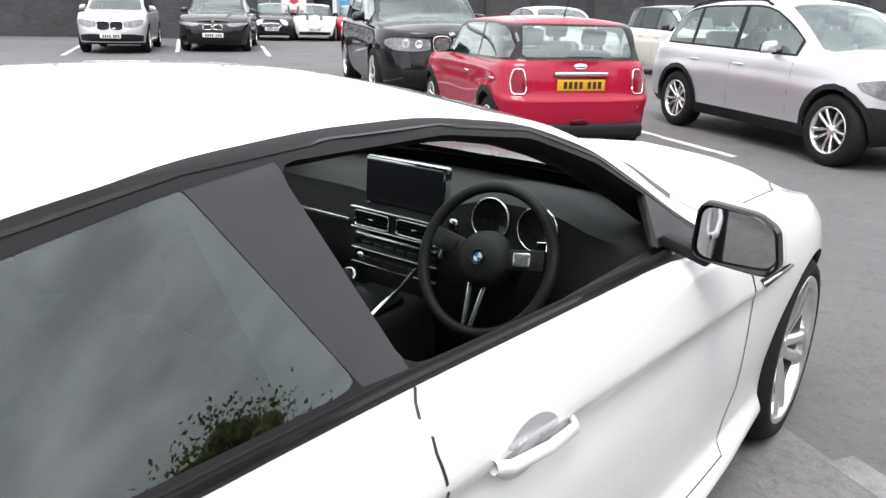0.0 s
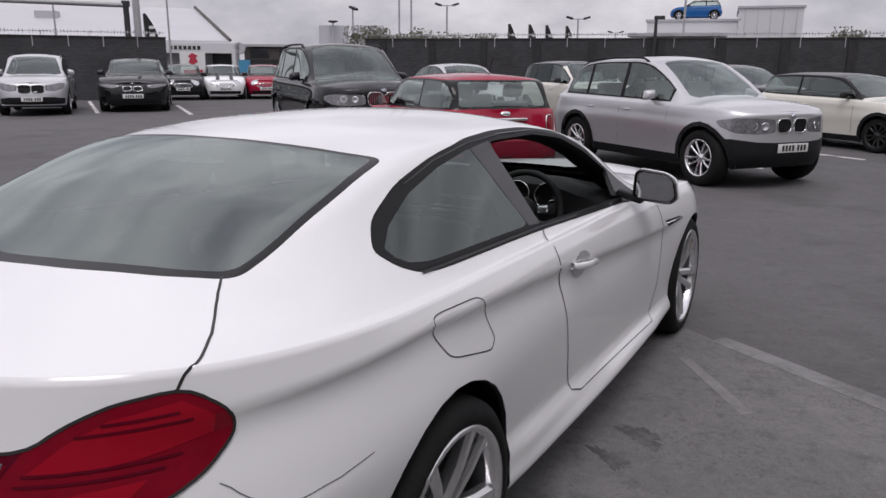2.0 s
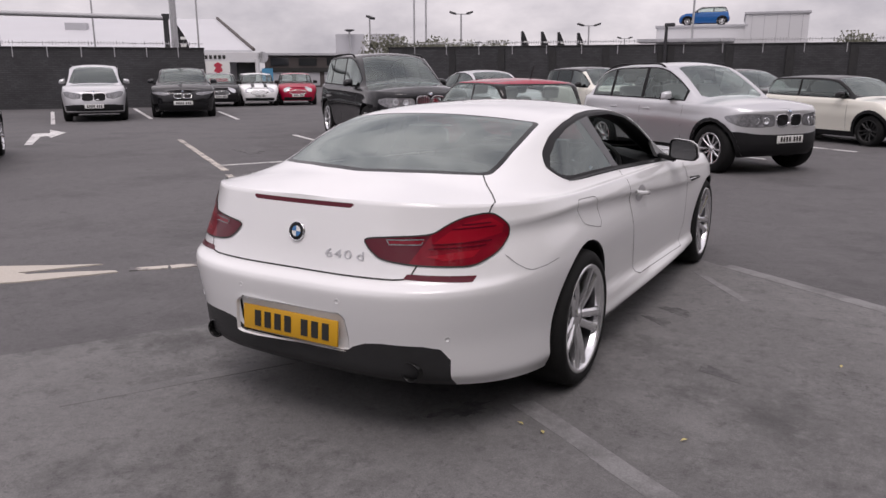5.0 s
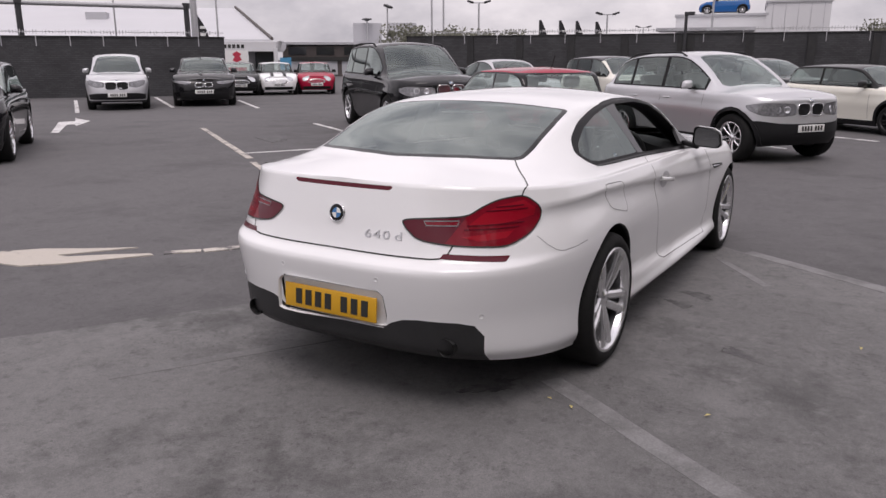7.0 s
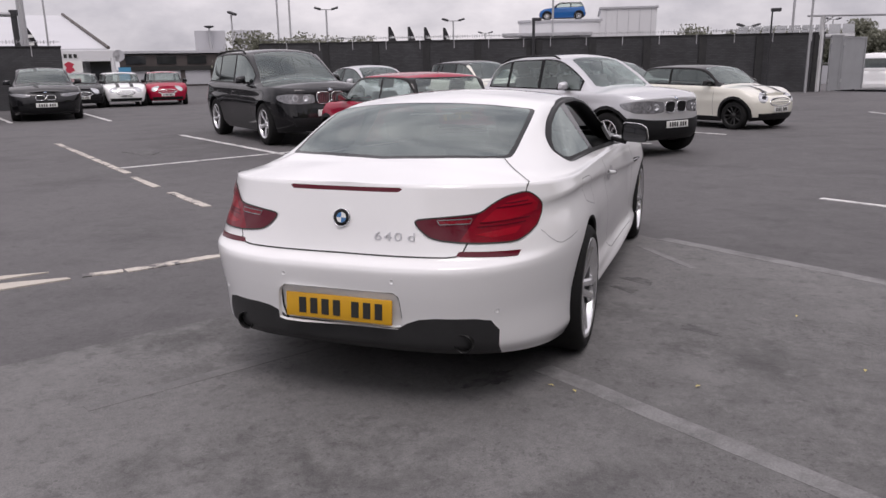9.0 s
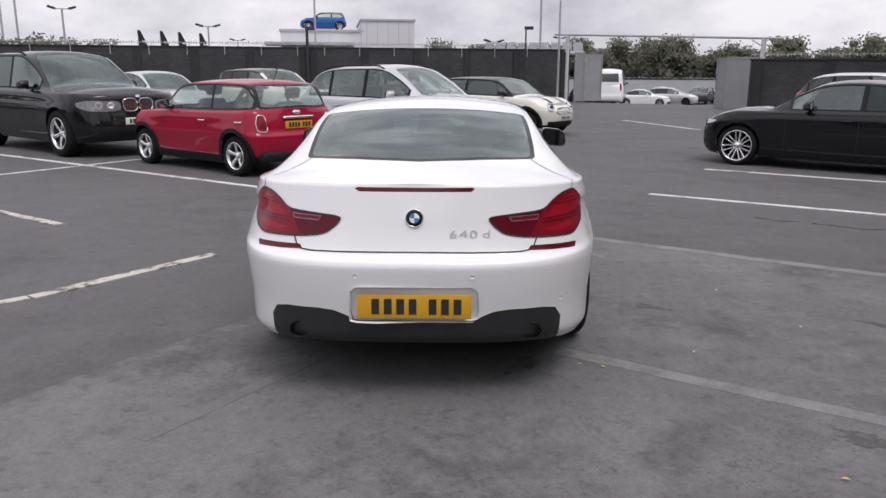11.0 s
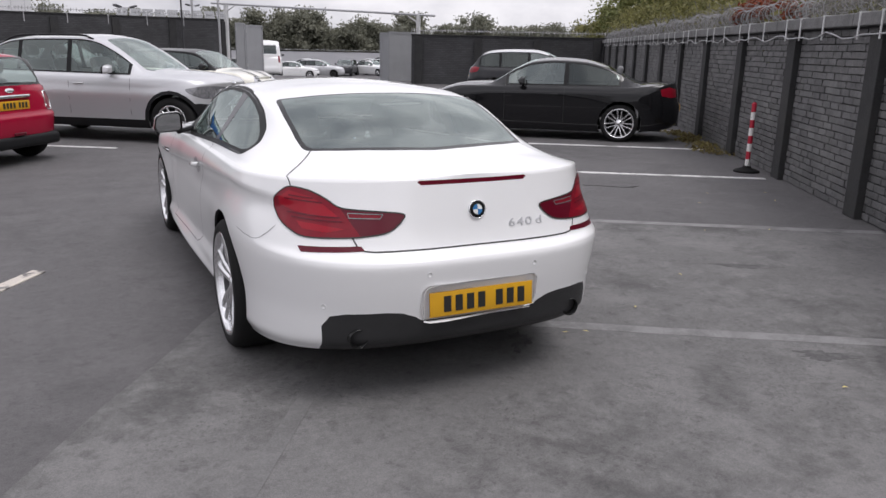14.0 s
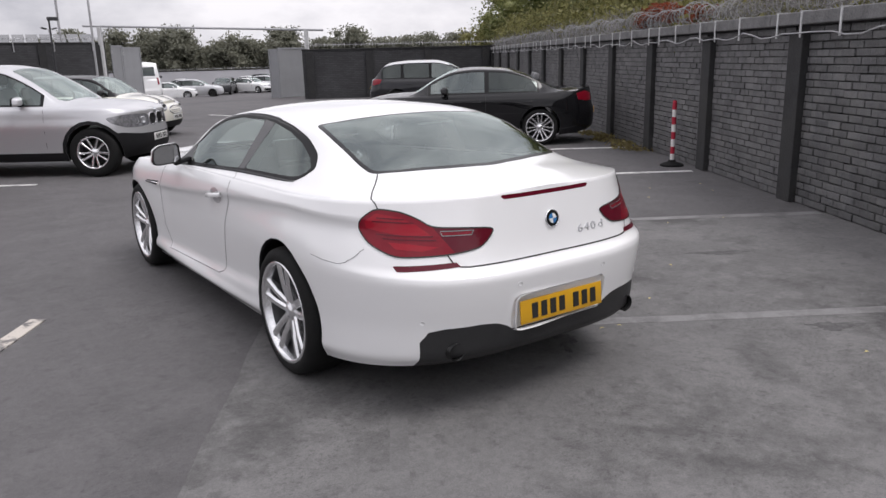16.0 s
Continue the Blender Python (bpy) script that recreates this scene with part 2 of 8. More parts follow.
def rounded(pts, k=6, amount=0.25):
    """An outline with its corners rounded off."""
    out = []
    n = len(pts)
    for i in range(n):
        p0, p1, p2 = (np.array(pts[j % n], float) for j in (i - 1, i, i + 1))
        a, b = p1 + (p0 - p1) * amount, p1 + (p2 - p1) * amount
        for s in np.linspace(0, 1, k):
            out.append(tuple((1 - s) ** 2 * a + 2 * s * (1 - s) * p1 + s * s * b))
    return out


def inside(poly, x, y):
    """Whether points lie in an outline."""
    x, y = np.asarray(x), np.asarray(y)
    r = np.zeros(x.shape, bool)
    j = len(poly) - 1
    for i in range(len(poly)):
        (xi, yi), (xj, yj) = poly[i], poly[j]
        if yi != yj:
            r ^= ((yi > y) != (yj > y)) & (x < (xj - xi) * (y - yi) / (yj - yi) + xi)
        j = i
    return r


def offset(poly, d):
    """An outline moved outwards by d (inwards where negative)."""
    p = np.array(poly, float)
    area = 0.5 * np.sum(p[:, 0] * np.roll(p[:, 1], -1) - np.roll(p[:, 0], -1) * p[:, 1])
    t = np.roll(p, -1, 0) - np.roll(p, 1, 0)
    t /= np.linalg.norm(t, axis=1)[:, None] + 1e-9
    nrm = np.stack([t[:, 1], -t[:, 0]], 1) * (1 if area > 0 else -1)
    return [tuple(q) for q in p + nrm * d]


def cut(bm, poly, e1, e2, keep=lambda c: True, closed=True):
    """Cuts the faces along an outline seen along one direction; e1, e2 span the view."""
    e1, e2 = Vector(e1), Vector(e2)
    view = e1.cross(e2)
    n = len(poly)
    xa, xb = min(p[0] for p in poly) - 1e-4, max(p[0] for p in poly) + 1e-4
    ya, yb = min(p[1] for p in poly) - 1e-4, max(p[1] for p in poly) + 1e-4

    def extent(f):
        c1 = [v.co.dot(e1) for v in f.verts]
        c2 = [v.co.dot(e2) for v in f.verts]
        return min(c1), max(c1), min(c2), max(c2)

    near = {}
    for f in bm.faces:
        x = extent(f)
        if x[1] >= xa and x[0] <= xb and x[3] >= ya and x[2] <= yb and keep(f.calc_center_median()):
            near[f] = x
    for i in range(n if closed else n - 1):
        a, b = poly[i], poly[(i + 1) % n]
        la, lb = min(a[0], b[0]) - 1e-4, max(a[0], b[0]) + 1e-4
        ha, hb = min(a[1], b[1]) - 1e-4, max(a[1], b[1]) + 1e-4
        fs = [f for f, x in near.items() if x[1] >= la and x[0] <= lb and x[3] >= ha and x[2] <= hb]
        d = e1 * (b[0] - a[0]) + e2 * (b[1] - a[1])
        if not fs or d.length < 1e-6:
            continue
        geom = list({x for f in fs for x in (*f.verts, *f.edges)}) + fs
        r = bmesh.ops.bisect_plane(bm, geom=geom, dist=1e-5, plane_co=e1 * a[0] + e2 * a[1], plane_no=d.cross(view).normalized())
        for f in fs:
            near.pop(f, None)
        for f in r["geom"]:
            if isinstance(f, bmesh.types.BMFace) and f.is_valid:
                near[f] = extent(f)


def pieces(bm, rules, default):
    """Sorts faces into named sets by the first rule that holds for the face's centre. Returns name: faces."""
    out = {}
    for f in bm.faces:
        c = f.calc_center_median()
        name = default
        for nm, test in rules:
            if test(c):
                name = nm
                break
        if name:
            out.setdefault(name, []).append(f)
    return out


def faces_mesh(name, faces, mirror="none", lift=0.0):
    """A mesh from some faces of a half body, with the body's own normals. mirror: none, both (joined), other (flipped)."""
    idx, vs, ns, fs = {}, [], [], []
    for f in faces:
        for v in f.verts:
            if v not in idx:
                idx[v] = len(vs)
                vs.append(v.co + v.normal * lift)
                ns.append(v.normal.copy())
        fs.append([idx[v] for v in f.verts])
    if mirror != "none":
        flip = {}
        mvs, mns = [], []
        for i, (v, nn) in enumerate(zip(vs, ns)):
            if mirror == "both" and abs(v.x) < 1e-4:
                nn.x = 0
                nn.normalize()
                flip[i] = i
            else:
                flip[i] = (len(vs) if mirror == "both" else 0) + len(mvs)
                mvs.append(Vector((-v.x, v.y, v.z)))
                mns.append(Vector((-nn.x, nn.y, nn.z)))
        mf = [[flip[i] for i in reversed(f)] for f in fs]
        if mirror == "both":
            vs, ns, fs = vs + mvs, ns + mns, fs + mf
        else:
            vs, ns, fs = mvs, mns, mf
    me = bpy.data.meshes.new(name)
    me.from_pydata(vs, [], fs)
    me.polygons.foreach_set("use_smooth", [True] * len(fs))
    me.normals_split_custom_set_from_vertices(ns)
    return me

# ---------------------------------------------------------------- car bodies
AX, AY, AZ = Vector((1, 0, 0)), Vector((0, 1, 0)), Vector((0, 0, 1))


class Shell:
    """The skin of a car, y forward from the rear bumper: rings of rounded plan up to the shoulder, and a top with the cabin on it."""

    def __init__(self, sp, nq=26, ns=44, rows=34):
        self.sp = sp
        ra, fa = sp["axles"]
        plan = spline(sp["plan"])
        lev = sp["levels"]

        def ring(l, phr, ys, phf):
            zr, za, zb, zf, w, yr, yf, nr, nf = l
            xr, yr_ = w * plan(ra) * np.sin(phr) ** (2 / nr), ra - (ra - yr) * np.cos(phr) ** (2 / nr)
            xf, yf_ = w * plan(fa) * np.cos(phf) ** (2 / nf), fa + (yf - fa) * np.sin(phf) ** (2 / nf)
            x = np.concatenate([xr, w * plan(ys), xf])
            y = np.concatenate([yr_, ys, yf_])
            z = spline([(yr, zr), (ra, za), (fa, zb), (yf, zf)])(y)
            return np.stack([x, y, z], 1)

        def even(n, count):
            ph = np.linspace(0, 1, 2001) * math.pi / 2
            x, y = np.sin(ph) ** (2 / n), -np.cos(ph) ** (2 / n)
            s = np.concatenate([[0], np.cumsum(np.hypot(np.diff(x), np.diff(y)))])
            return np.interp(np.linspace(0, s[-1], count), s, ph)

        mid = lev[len(lev) // 2]
        phr = even(mid[7], nq)
        phf = (math.pi / 2 - even(mid[8], nq))[::-1]
        ys = np.linspace(ra, fa, ns)[1:-1]
        R = np.array([ring(l, phr, ys, phf) for l in lev])
        k = np.linspace(0, len(lev) - 1, rows)
        B = np.empty((rows, R.shape[1], 3))
        for c in range(R.shape[1]):
            for a in range(3):
                B[:, c, a] = spline(list(enumerate(R[:, c, a])))(k)
        for y0, z0, amp, ly, lz in sp.get("bulge", ()):
            g = amp * np.exp(-(((B[..., 1] - y0) / ly) ** 2) - ((B[..., 2] - z0) / lz) ** 2)
            B[..., 0] += g * np.clip(B[..., 0] / 0.5, 0, 1)
        for line, depth, a_, y0, y1 in sp.get("creases", ()):
            s_ = np.maximum(0, (spline(line)(B[..., 1]) - B[..., 2]) / a_)
            fade = np.clip((B[..., 1] - y0) / 0.3, 0, 1) * np.clip((y1 - B[..., 1]) / 0.5, 0, 1)
            B[..., 0] -= depth * s_ * np.exp(1 - s_) * fade * np.clip(B[..., 0] / 0.5, 0, 1)
        deck, roof, fb, fr = (spline(sp[n]) for n in ("deck", "roof", "fb", "fr"))
        qr, pw = sp["rail"], sp.get("arc", 2.2)
        top = B[-1]
        xs, yy, zs = top[:, 0], top[:, 1], top[:, 2]
        b, r = fb(yy), fr(yy)
        F = []
        for t in np.linspace(0, 1, 6)[:-1]:
            F.append(1 + (b - 1) * t)
        for t in np.linspace(0, 1, 13)[:-1]:
            F.append(b + (r - b) * t)
        for t in np.linspace(0, 1, 15):
            F.append(r * (1 - t))
        F = np.array(F)
        H = np.maximum(0, roof(yy) - deck(yy))
        dk = np.maximum(deck(yy), zs)
        z = zs + (dk - zs) * (1 - np.abs(F) ** pw)
        q1 = (b - F) / (b - r) * qr
        q2 = qr + (1 - qr) * (1 - (F / r) ** 2)
        kk = sp.get("edge", 0.10)
        h = np.clip(0.5 + 0.5 * (q2 - q1) / kk, 0, 1)
        q = q2 * (1 - h) + q1 * h - kk * h * (1 - h)
        k2 = 0.05
        h = np.clip(0.5 + 0.5 * q / k2, 0, 1)
        q = q * h + k2 * h * (1 - h)
        q = np.where(F > 0.999, 0, q)
        T = np.stack([F * xs, np.broadcast_to(yy, F.shape), z + H * q], 2)
        self.G = np.concatenate([B, T[1:]], 0)
        self.rows = rows
        self.fields = (deck, roof, fb, fr)
        self.bm = bm = bmesh.new()
        vs = [[bm.verts.new(p) for p in row] for row in self.G]
        for i in range(len(vs) - 1):
            for j in range(len(vs[0]) - 1):
                try:
                    bm.faces.new((vs[i][j], vs[i][j + 1], vs[i + 1][j + 1], vs[i + 1][j]))
                except ValueError:
                    pass
        bmesh.ops.remove_doubles(bm, verts=bm.verts, dist=4e-4)
        bmesh.ops.dissolve_degenerate(bm, dist=1e-5, edges=bm.edges)
        bm.normal_update()

    def side_x(self, y, z):
        """The half width of the skin at a place seen from the side."""
        flat = self.G.reshape(-1, 3)
        d = (flat[:, 1] - y) ** 2 + (flat[:, 2] - z) ** 2 - 1e-4 * flat[:, 0]
        return float(flat[np.argmin(d), 0])

    def rear_y(self, x, z):
        g = self.G[: self.rows].reshape(-1, 3)
        g = g[g[:, 1] < self.sp["axles"][0]]
        return float(g[np.argmin((g[:, 0] - abs(x)) ** 2 + (g[:, 2] - z) ** 2), 1])

    def front_y(self, x, z):
        g = self.G[: self.rows].reshape(-1, 3)
        g = g[g[:, 1] > self.sp["axles"][1]]
        return float(g[np.argmin((g[:, 0] - abs(x)) ** 2 + (g[:, 2] - z) ** 2), 1])


def circle(c, r, n=28):
    return [(c[0] + r * math.cos(2 * math.pi * k / n), c[1] + r * math.sin(2 * math.pi * k / n)) for k in range(n)]


def wheel(parent, x, y, r, width, side, spokes=5, double=True, rim="alloy", face=0.74, slim=1.0, fat=1.0):
    """A wheel with tyre, rim, spokes, hub, brake disc; its outer face looks to the side given (1 or -1)."""
    w = new("wheel")
    w.parent = parent
    w.matrix_local = Matrix.Translation((x, y, r)) @ Matrix.Rotation(radians(90 * side), 4, "Y")
    h = width / 2
    rr = r * face
    bm = lathe(bmesh.new(), [(rr - 0.01, -h), (rr + 0.01, -h), (r - 0.03, -h), (r - 0.008, -h + 0.02), (r, -h + 0.05), (r, h - 0.05), (r - 0.008, h - 0.02), (r - 0.03, h), (rr + 0.016, h + 0.004), (rr + 0.004, h - 0.004), (rr - 0.006, h - 0.02), (rr - 0.01, -h)], 40)
    part("tyre", bm, M["tyre"], w, smooth=40)
    bm = lathe(bmesh.new(), [(rr + 0.004, h - 0.006), (rr, h + 0.002), (rr - 0.014, h - 0.002), (rr - 0.02, h - 0.02), (rr - 0.026, h - 0.04)], 40)
    part("rim", bm, M[rim], w, smooth=40)
    bm = lathe(bmesh.new(), [(rr - 0.025, h - 0.038), (rr - 0.035, h - 0.09), (rr - 0.04, -h + 0.02), (0.03, -h + 0.02)], 40)
    part("barrel", bm, M["barrel"] if rim == "alloy" else M["dark_alloy"], w, "shaded inner rim", smooth=40)
    hub = 0.036
    bm = bmesh.new()
    for k in range(spokes):
        for s in ((-1, 1) if double else (0,)):
            am = 2 * math.pi * k / spokes
            a1 = am + s * 0.235 * slim * (5 / spokes)
            wd0, wd1 = (0.015, 0.0145) if double else (0.024, 0.030)
            wd0, wd1 = wd0 * fat * min(1, 6 / spokes), wd1 * fat * min(1, 6 / spokes)
            p0 = Vector((hub * math.cos(am) - s * 0.017 * math.sin(am), hub * math.sin(am) + s * 0.017 * math.cos(am), h - 0.045))
            p1 = Vector(((rr - 0.012) * math.cos(a1), (rr - 0.012) * math.sin(a1), h - 0.012))
            t = (p1 - p0).normalized()
            nrm = t.cross(AZ).normalized()
            a = []
            for p, wd, th in ((p0, wd0, 0.05), (p0.lerp(p1, 0.5) + AZ * 0.006, (wd0 + wd1) * 0.5, 0.04), (p1, wd1 * 1.3, 0.03)):
                a.append([bm.verts.new(p + nrm * u * wd + AZ * d) for u, d in ((-1, -th), (-1, -0.010), (-0.45, 0), (0.45, 0), (1, -0.010), (1, -th))])
            for i in range(2):
                for j in range(5):
                    bm.faces.new((a[i][j], a[i][j + 1], a[i + 1][j + 1], a[i + 1][j]))
            bm.faces.new(a[0])
            bm.faces.new(a[2][::-1])
    bmesh.ops.recalc_face_normals(bm, faces=bm.faces)
    part("spokes", bm, M[rim], w, smooth=35)
    bm = lathe(bmesh.new(), [(0.075, h - 0.10), (0.07, h - 0.055), (0.05, h - 0.042), (0.034, h - 0.038), (0.032, h - 0.034), (0.0005, h - 0.032)], 24)
    part("hub_cap", bm, M[rim], w, smooth=40)
    bm = lathe(bmesh.new(), [(0.06, -0.01), (r * 0.52, -0.01), (r * 0.52, 0.012), (0.06, 0.012)], 32)
    part("brake_disc", bm, M["dark_alloy"], w, smooth=30)
    return w


def plate(parent, y, z, color, w=0.52, h=0.111, facing=-1, tilt=0.0, bars=(4, 3)):
    """A number plate with plain dark bars for its characters."""
    p = new("number_plate")
    p.parent = parent
    p.matrix_local = Matrix.Translation((0, y, z)) @ Matrix.Rotation(radians(tilt * facing), 4, "X") @ (Matrix.Rotation(math.pi, 4, "Z") if facing > 0 else Matrix())
    part("plate", boxed((0, 0, 0), (w, 0.008, h), bevel=0.003), M[color], p, smooth=40)
    cw = w / 9.2
    x = -w / 2 + cw * 1.0
    for n in bars:
        for k in range(n):
            part("bar", boxed((x + cw * 0.5, -0.0055, 0), (cw * 0.62, 0.003, h * 0.64)), M["ink"], p)
            x += cw
        x += cw * 0.6
    return p

# ---------------------------------------------------------------- ground and walls
U, V = Vector((0.5225, 0.8526, 0)), Vector((0.8526, -0.5225, 0))


def uv(u, v, z=0.0):
    """A place from metres along the brick wall and across towards it."""
    return U * u + V * v + AZ * z


def ground_z(x, y):
    """The yard is level; past the gate the land falls away to the far lot."""
    u = 0.5225 * x + 0.8526 * y
    t = np.clip((u - 34.0) / 22.0, 0, 1)
    return -1.3 * t * t * (3 - 2 * t)


def ground_mat(name, color, light, dark, patch=0.5, crack=0.0):
    """Worn paving: broad tone patches, blotchy stains, grit and fine relief."""
    m = bpy.data.materials.new(name)
    m.use_nodes = True
    n, l = m.node_tree.nodes, m.node_tree.links
    b = n["Principled BSDF"]
    b.inputs["Roughness"].default_value = 0.82
    b.inputs["Specular IOR Level"].default_value = 0.35
    co = n.new("ShaderNodeTexCoord")

    def noise_(scale, detail, rough=0.6):
        t = n.new("ShaderNodeTexNoise")
        t.inputs["Scale"].default_value, t.inputs["Detail"].default_value, t.inputs["Roughness"].default_value = scale, detail, rough
        l.new(co.outputs["Object"], t.inputs["Vector"])
        return t.outputs["Fac"]

    def band(src, lo, hi, a=0.0, z=1.0):
        r = n.new("ShaderNodeMapRange")
        r.inputs["From Min"].default_value, r.inputs["From Max"].default_value = lo, hi
        r.inputs["To Min"].default_value, r.inputs["To Max"].default_value = a, z
        l.new(src, r.inputs["Value"])
        return r.outputs[0]

    def mixc(fac, c1, c2):
        x = n.new("ShaderNodeMixRGB")
        l.new(fac, x.inputs[0])
        for k, c in ((1, c1), (2, c2)):
            if isinstance(c, tuple):
                x.inputs[k].default_value = (*c, 1)
            else:
                l.new(c, x.inputs[k])
        return x.outputs[0]

    broad = mixc(band(noise_(0.16, 4), 0.35, 0.68), color, light)
    stain = mixc(band(noise_(0.62, 8, 0.70), 0.50, 0.66, 0, patch), broad, dark)
    worn = mixc(band(noise_(1.5, 9, 0.74), 0.48, 0.62, 0, 0.7), stain, light)
    spots = mixc(band(noise_(3.4, 7, 0.72), 0.58, 0.70, 0, 0.50), worn, dark)
    spots = mixc(band(noise_(9.0, 9, 0.78), 0.53, 0.66, 0, 0.55), spots, dark)
    spots = mixc(band(noise_(6.0, 9, 0.78), 0.54, 0.66, 0, 0.45), spots, light)
    tone = n.new("ShaderNodeVectorMath")
    tone.operation = "SCALE"
    l.new(spots, tone.inputs[0])
    l.new(band(noise_(26, 6, 0.75), 0.30, 0.70, 0.86, 1.14), tone.inputs["Scale"])
    where = n.new("ShaderNodeMath")
    where.operation = "MULTIPLY"
    l.new(band(noise_(0.9, 5, 0.6), 0.47, 0.60, 0.0, 1.0), where.inputs[0])
    l.new(band(noise_(48, 4, 0.65), 0.54, 0.66, 0.0, 0.55), where.inputs[1])
    spots = mixc(where.outputs[0], tone.outputs[0], tuple(c * 0.75 for c in dark))
    grit = n.new("ShaderNodeVectorMath")
    grit.operation = "SCALE"
    l.new(spots, grit.inputs[0])
    fine = noise_(170, 3, 0.7)
    l.new(band(fine, 0.25, 0.75, 0.72, 1.28), grit.inputs["Scale"])
    l.new(grit.outputs[0], b.inputs["Base Color"])
    bp = n.new("ShaderNodeBump")
    bp.inputs["Strength"].default_value, bp.inputs["Distance"].default_value = 0.45, 0.006
    l.new(fine, bp.inputs["Height"])
    l.new(bp.outputs[0], b.inputs["Normal"])
    return m


def worn_mat(name, color, under, lo=0.45, hi=0.60, scale=3.0):
    """Road paint rubbed through to what lies below."""
    m = bpy.data.materials.new(name)
    m.use_nodes = True
    n, l = m.node_tree.nodes, m.node_tree.links
    b = n["Principled BSDF"]
    b.inputs["Roughness"].default_value = 0.75
    co = n.new("ShaderNodeTexCoord")
    a, f = n.new("ShaderNodeTexNoise"), n.new("ShaderNodeTexNoise")
    a.inputs["Scale"].default_value, a.inputs["Detail"].default_value, a.inputs["Roughness"].default_value = scale, 9, 0.75
    f.inputs["Scale"].default_value, f.inputs["Detail"].default_value = 120, 3
    l.new(co.outputs["Object"], a.inputs["Vector"])
    l.new(co.outputs["Object"], f.inputs["Vector"])
    r = n.new("ShaderNodeMapRange")
    r.inputs["From Min"].default_value, r.inputs["From Max"].default_value = lo, hi
    l.new(a.outputs["Fac"], r.inputs["Value"])
    x = n.new("ShaderNodeMixRGB")
    l.new(r.outputs[0], x.inputs[0])
    x.inputs[1].default_value, x.inputs[2].default_value = (*color, 1), (*under, 1)
    s = n.new("ShaderNodeVectorMath")
    s.operation = "SCALE"
    l.new(x.outputs[0], s.inputs[0])
    q = n.new("ShaderNodeMapRange")
    q.inputs["From Min"].default_value, q.inputs["From Max"].default_value = 0.25, 0.75
    q.inputs["To Min"].default_value, q.inputs["To Max"].default_value = 0.8, 1.2
    l.new(f.outputs["Fac"], q.inputs["Value"])
    l.new(q.outputs[0], s.inputs["Scale"])
    l.new(s.outputs[0], b.inputs["Base Color"])
    return m


M["asphalt"] = ground_mat("asphalt", (0.094, 0.090, 0.092), (0.124, 0.119, 0.121), (0.058, 0.056, 0.057), 0.6)
M["concrete"] = ground_mat("grey_bay_paving", (0.124, 0.121, 0.120), (0.182, 0.178, 0.176), (0.058, 0.056, 0.056), 0.9)
M["line_white"] = worn_mat("white_line_paint", (0.62, 0.61, 0.60), (0.12, 0.115, 0.115), 0.50, 0.68, 2.2)
M["line_cream"] = worn_mat("cream_arrow_paint", (0.46, 0.42, 0.37), (0.13, 0.125, 0.12), 0.58, 0.66, 4.0)
M["line_old"] = worn_mat("old_cream_line_paint", (0.50, 0.46, 0.41), (0.11, 0.105, 0.105), 0.50, 0.58, 4.5)
M["line_grey"] = worn_mat("painted_over_line", (0.20, 0.197, 0.196), (0.122, 0.119, 0.118), 0.44, 0.62, 3.5)
M["line_faint"] = worn_mat("faint_old_line", (0.150, 0.147, 0.146), (0.122, 0.119, 0.118), 0.42, 0.56, 3.0)
M["stain"] = worn_mat("oil_stain", (0.060, 0.058, 0.059), (0.118, 0.115, 0.114), 0.44, 0.60, 7.0)
M["brick_dark"] = mat("painted_dark_brick", (0.096, 0.095, 0.097), 0.62, var=0.40, scale=6, fine=40, bump=0.6, rand=0.24, var2=(0.140, 0.137, 0.134), world_space=True)
M["brick_joint"] = mat("painted_dark_joint", (0.055, 0.054, 0.055), 0.8, var=0.35, scale=4, fine=50, bump=0.6, var2=(0.075, 0.073, 0.071), world_space=True)
# Dark paint, deepened by the shade on the pillar faces put into its colour.
M["pillar_dark"] = mat("painted_dark_pillar", (0.026, 0.026, 0.027), 0.85, var=0.35, scale=5, fine=45, bump=0.5, var2=(0.034, 0.033, 0.032), world_space=True)
M["coping"] = mat("grey_coping", (0.15, 0.148, 0.148), 0.8, var=0.4, scale=5, fine=50, bump=0.5, world_space=True)
M["galv"] = mat("galvanised_steel", (0.42, 0.42, 0.43), 0.5, metal=0.5, var=0.15, scale=20, fine=100)
M["white_steel"] = mat("white_painted_steel", (0.55, 0.55, 0.55), 0.5, var=0.12, scale=10, fine=80)
M["grey_steel"] = mat("grey_painted_steel", (0.27, 0.275, 0.285), 0.5, var=0.1, scale=2, fine=60)
M["dark_steel"] = mat("dark_steel", (0.03, 0.03, 0.033), 0.5, var=0.15, scale=6, fine=60)


def island_mat(name, color, worn, spread):
    """Painted bricks that differ one from the next, with worn patches across them."""
    m = mat(name, color, 0.62, var=0.40, scale=6, fine=40, bump=0.6, var2=worn, world_space=True)
    n, l = m.node_tree.nodes, m.node_tree.links
    b = n["Principled BSDF"]
    src = b.inputs["Base Color"].links[0].from_socket
    g, r, v = n.new("ShaderNodeNewGeometry"), n.new("ShaderNodeMapRange"), n.new("ShaderNodeVectorMath")
    r.inputs["To Min"].default_value, r.inputs["To Max"].default_value = 1 - spread, 1 + spread
    v.operation = "SCALE"
    l.new(g.outputs["Random Per Island"], r.inputs["Value"])
    l.new(src, v.inputs[0])
    l.new(r.outputs[0], v.inputs["Scale"])
    l.new(v.outputs[0], b.inputs["Base Color"])
    return m


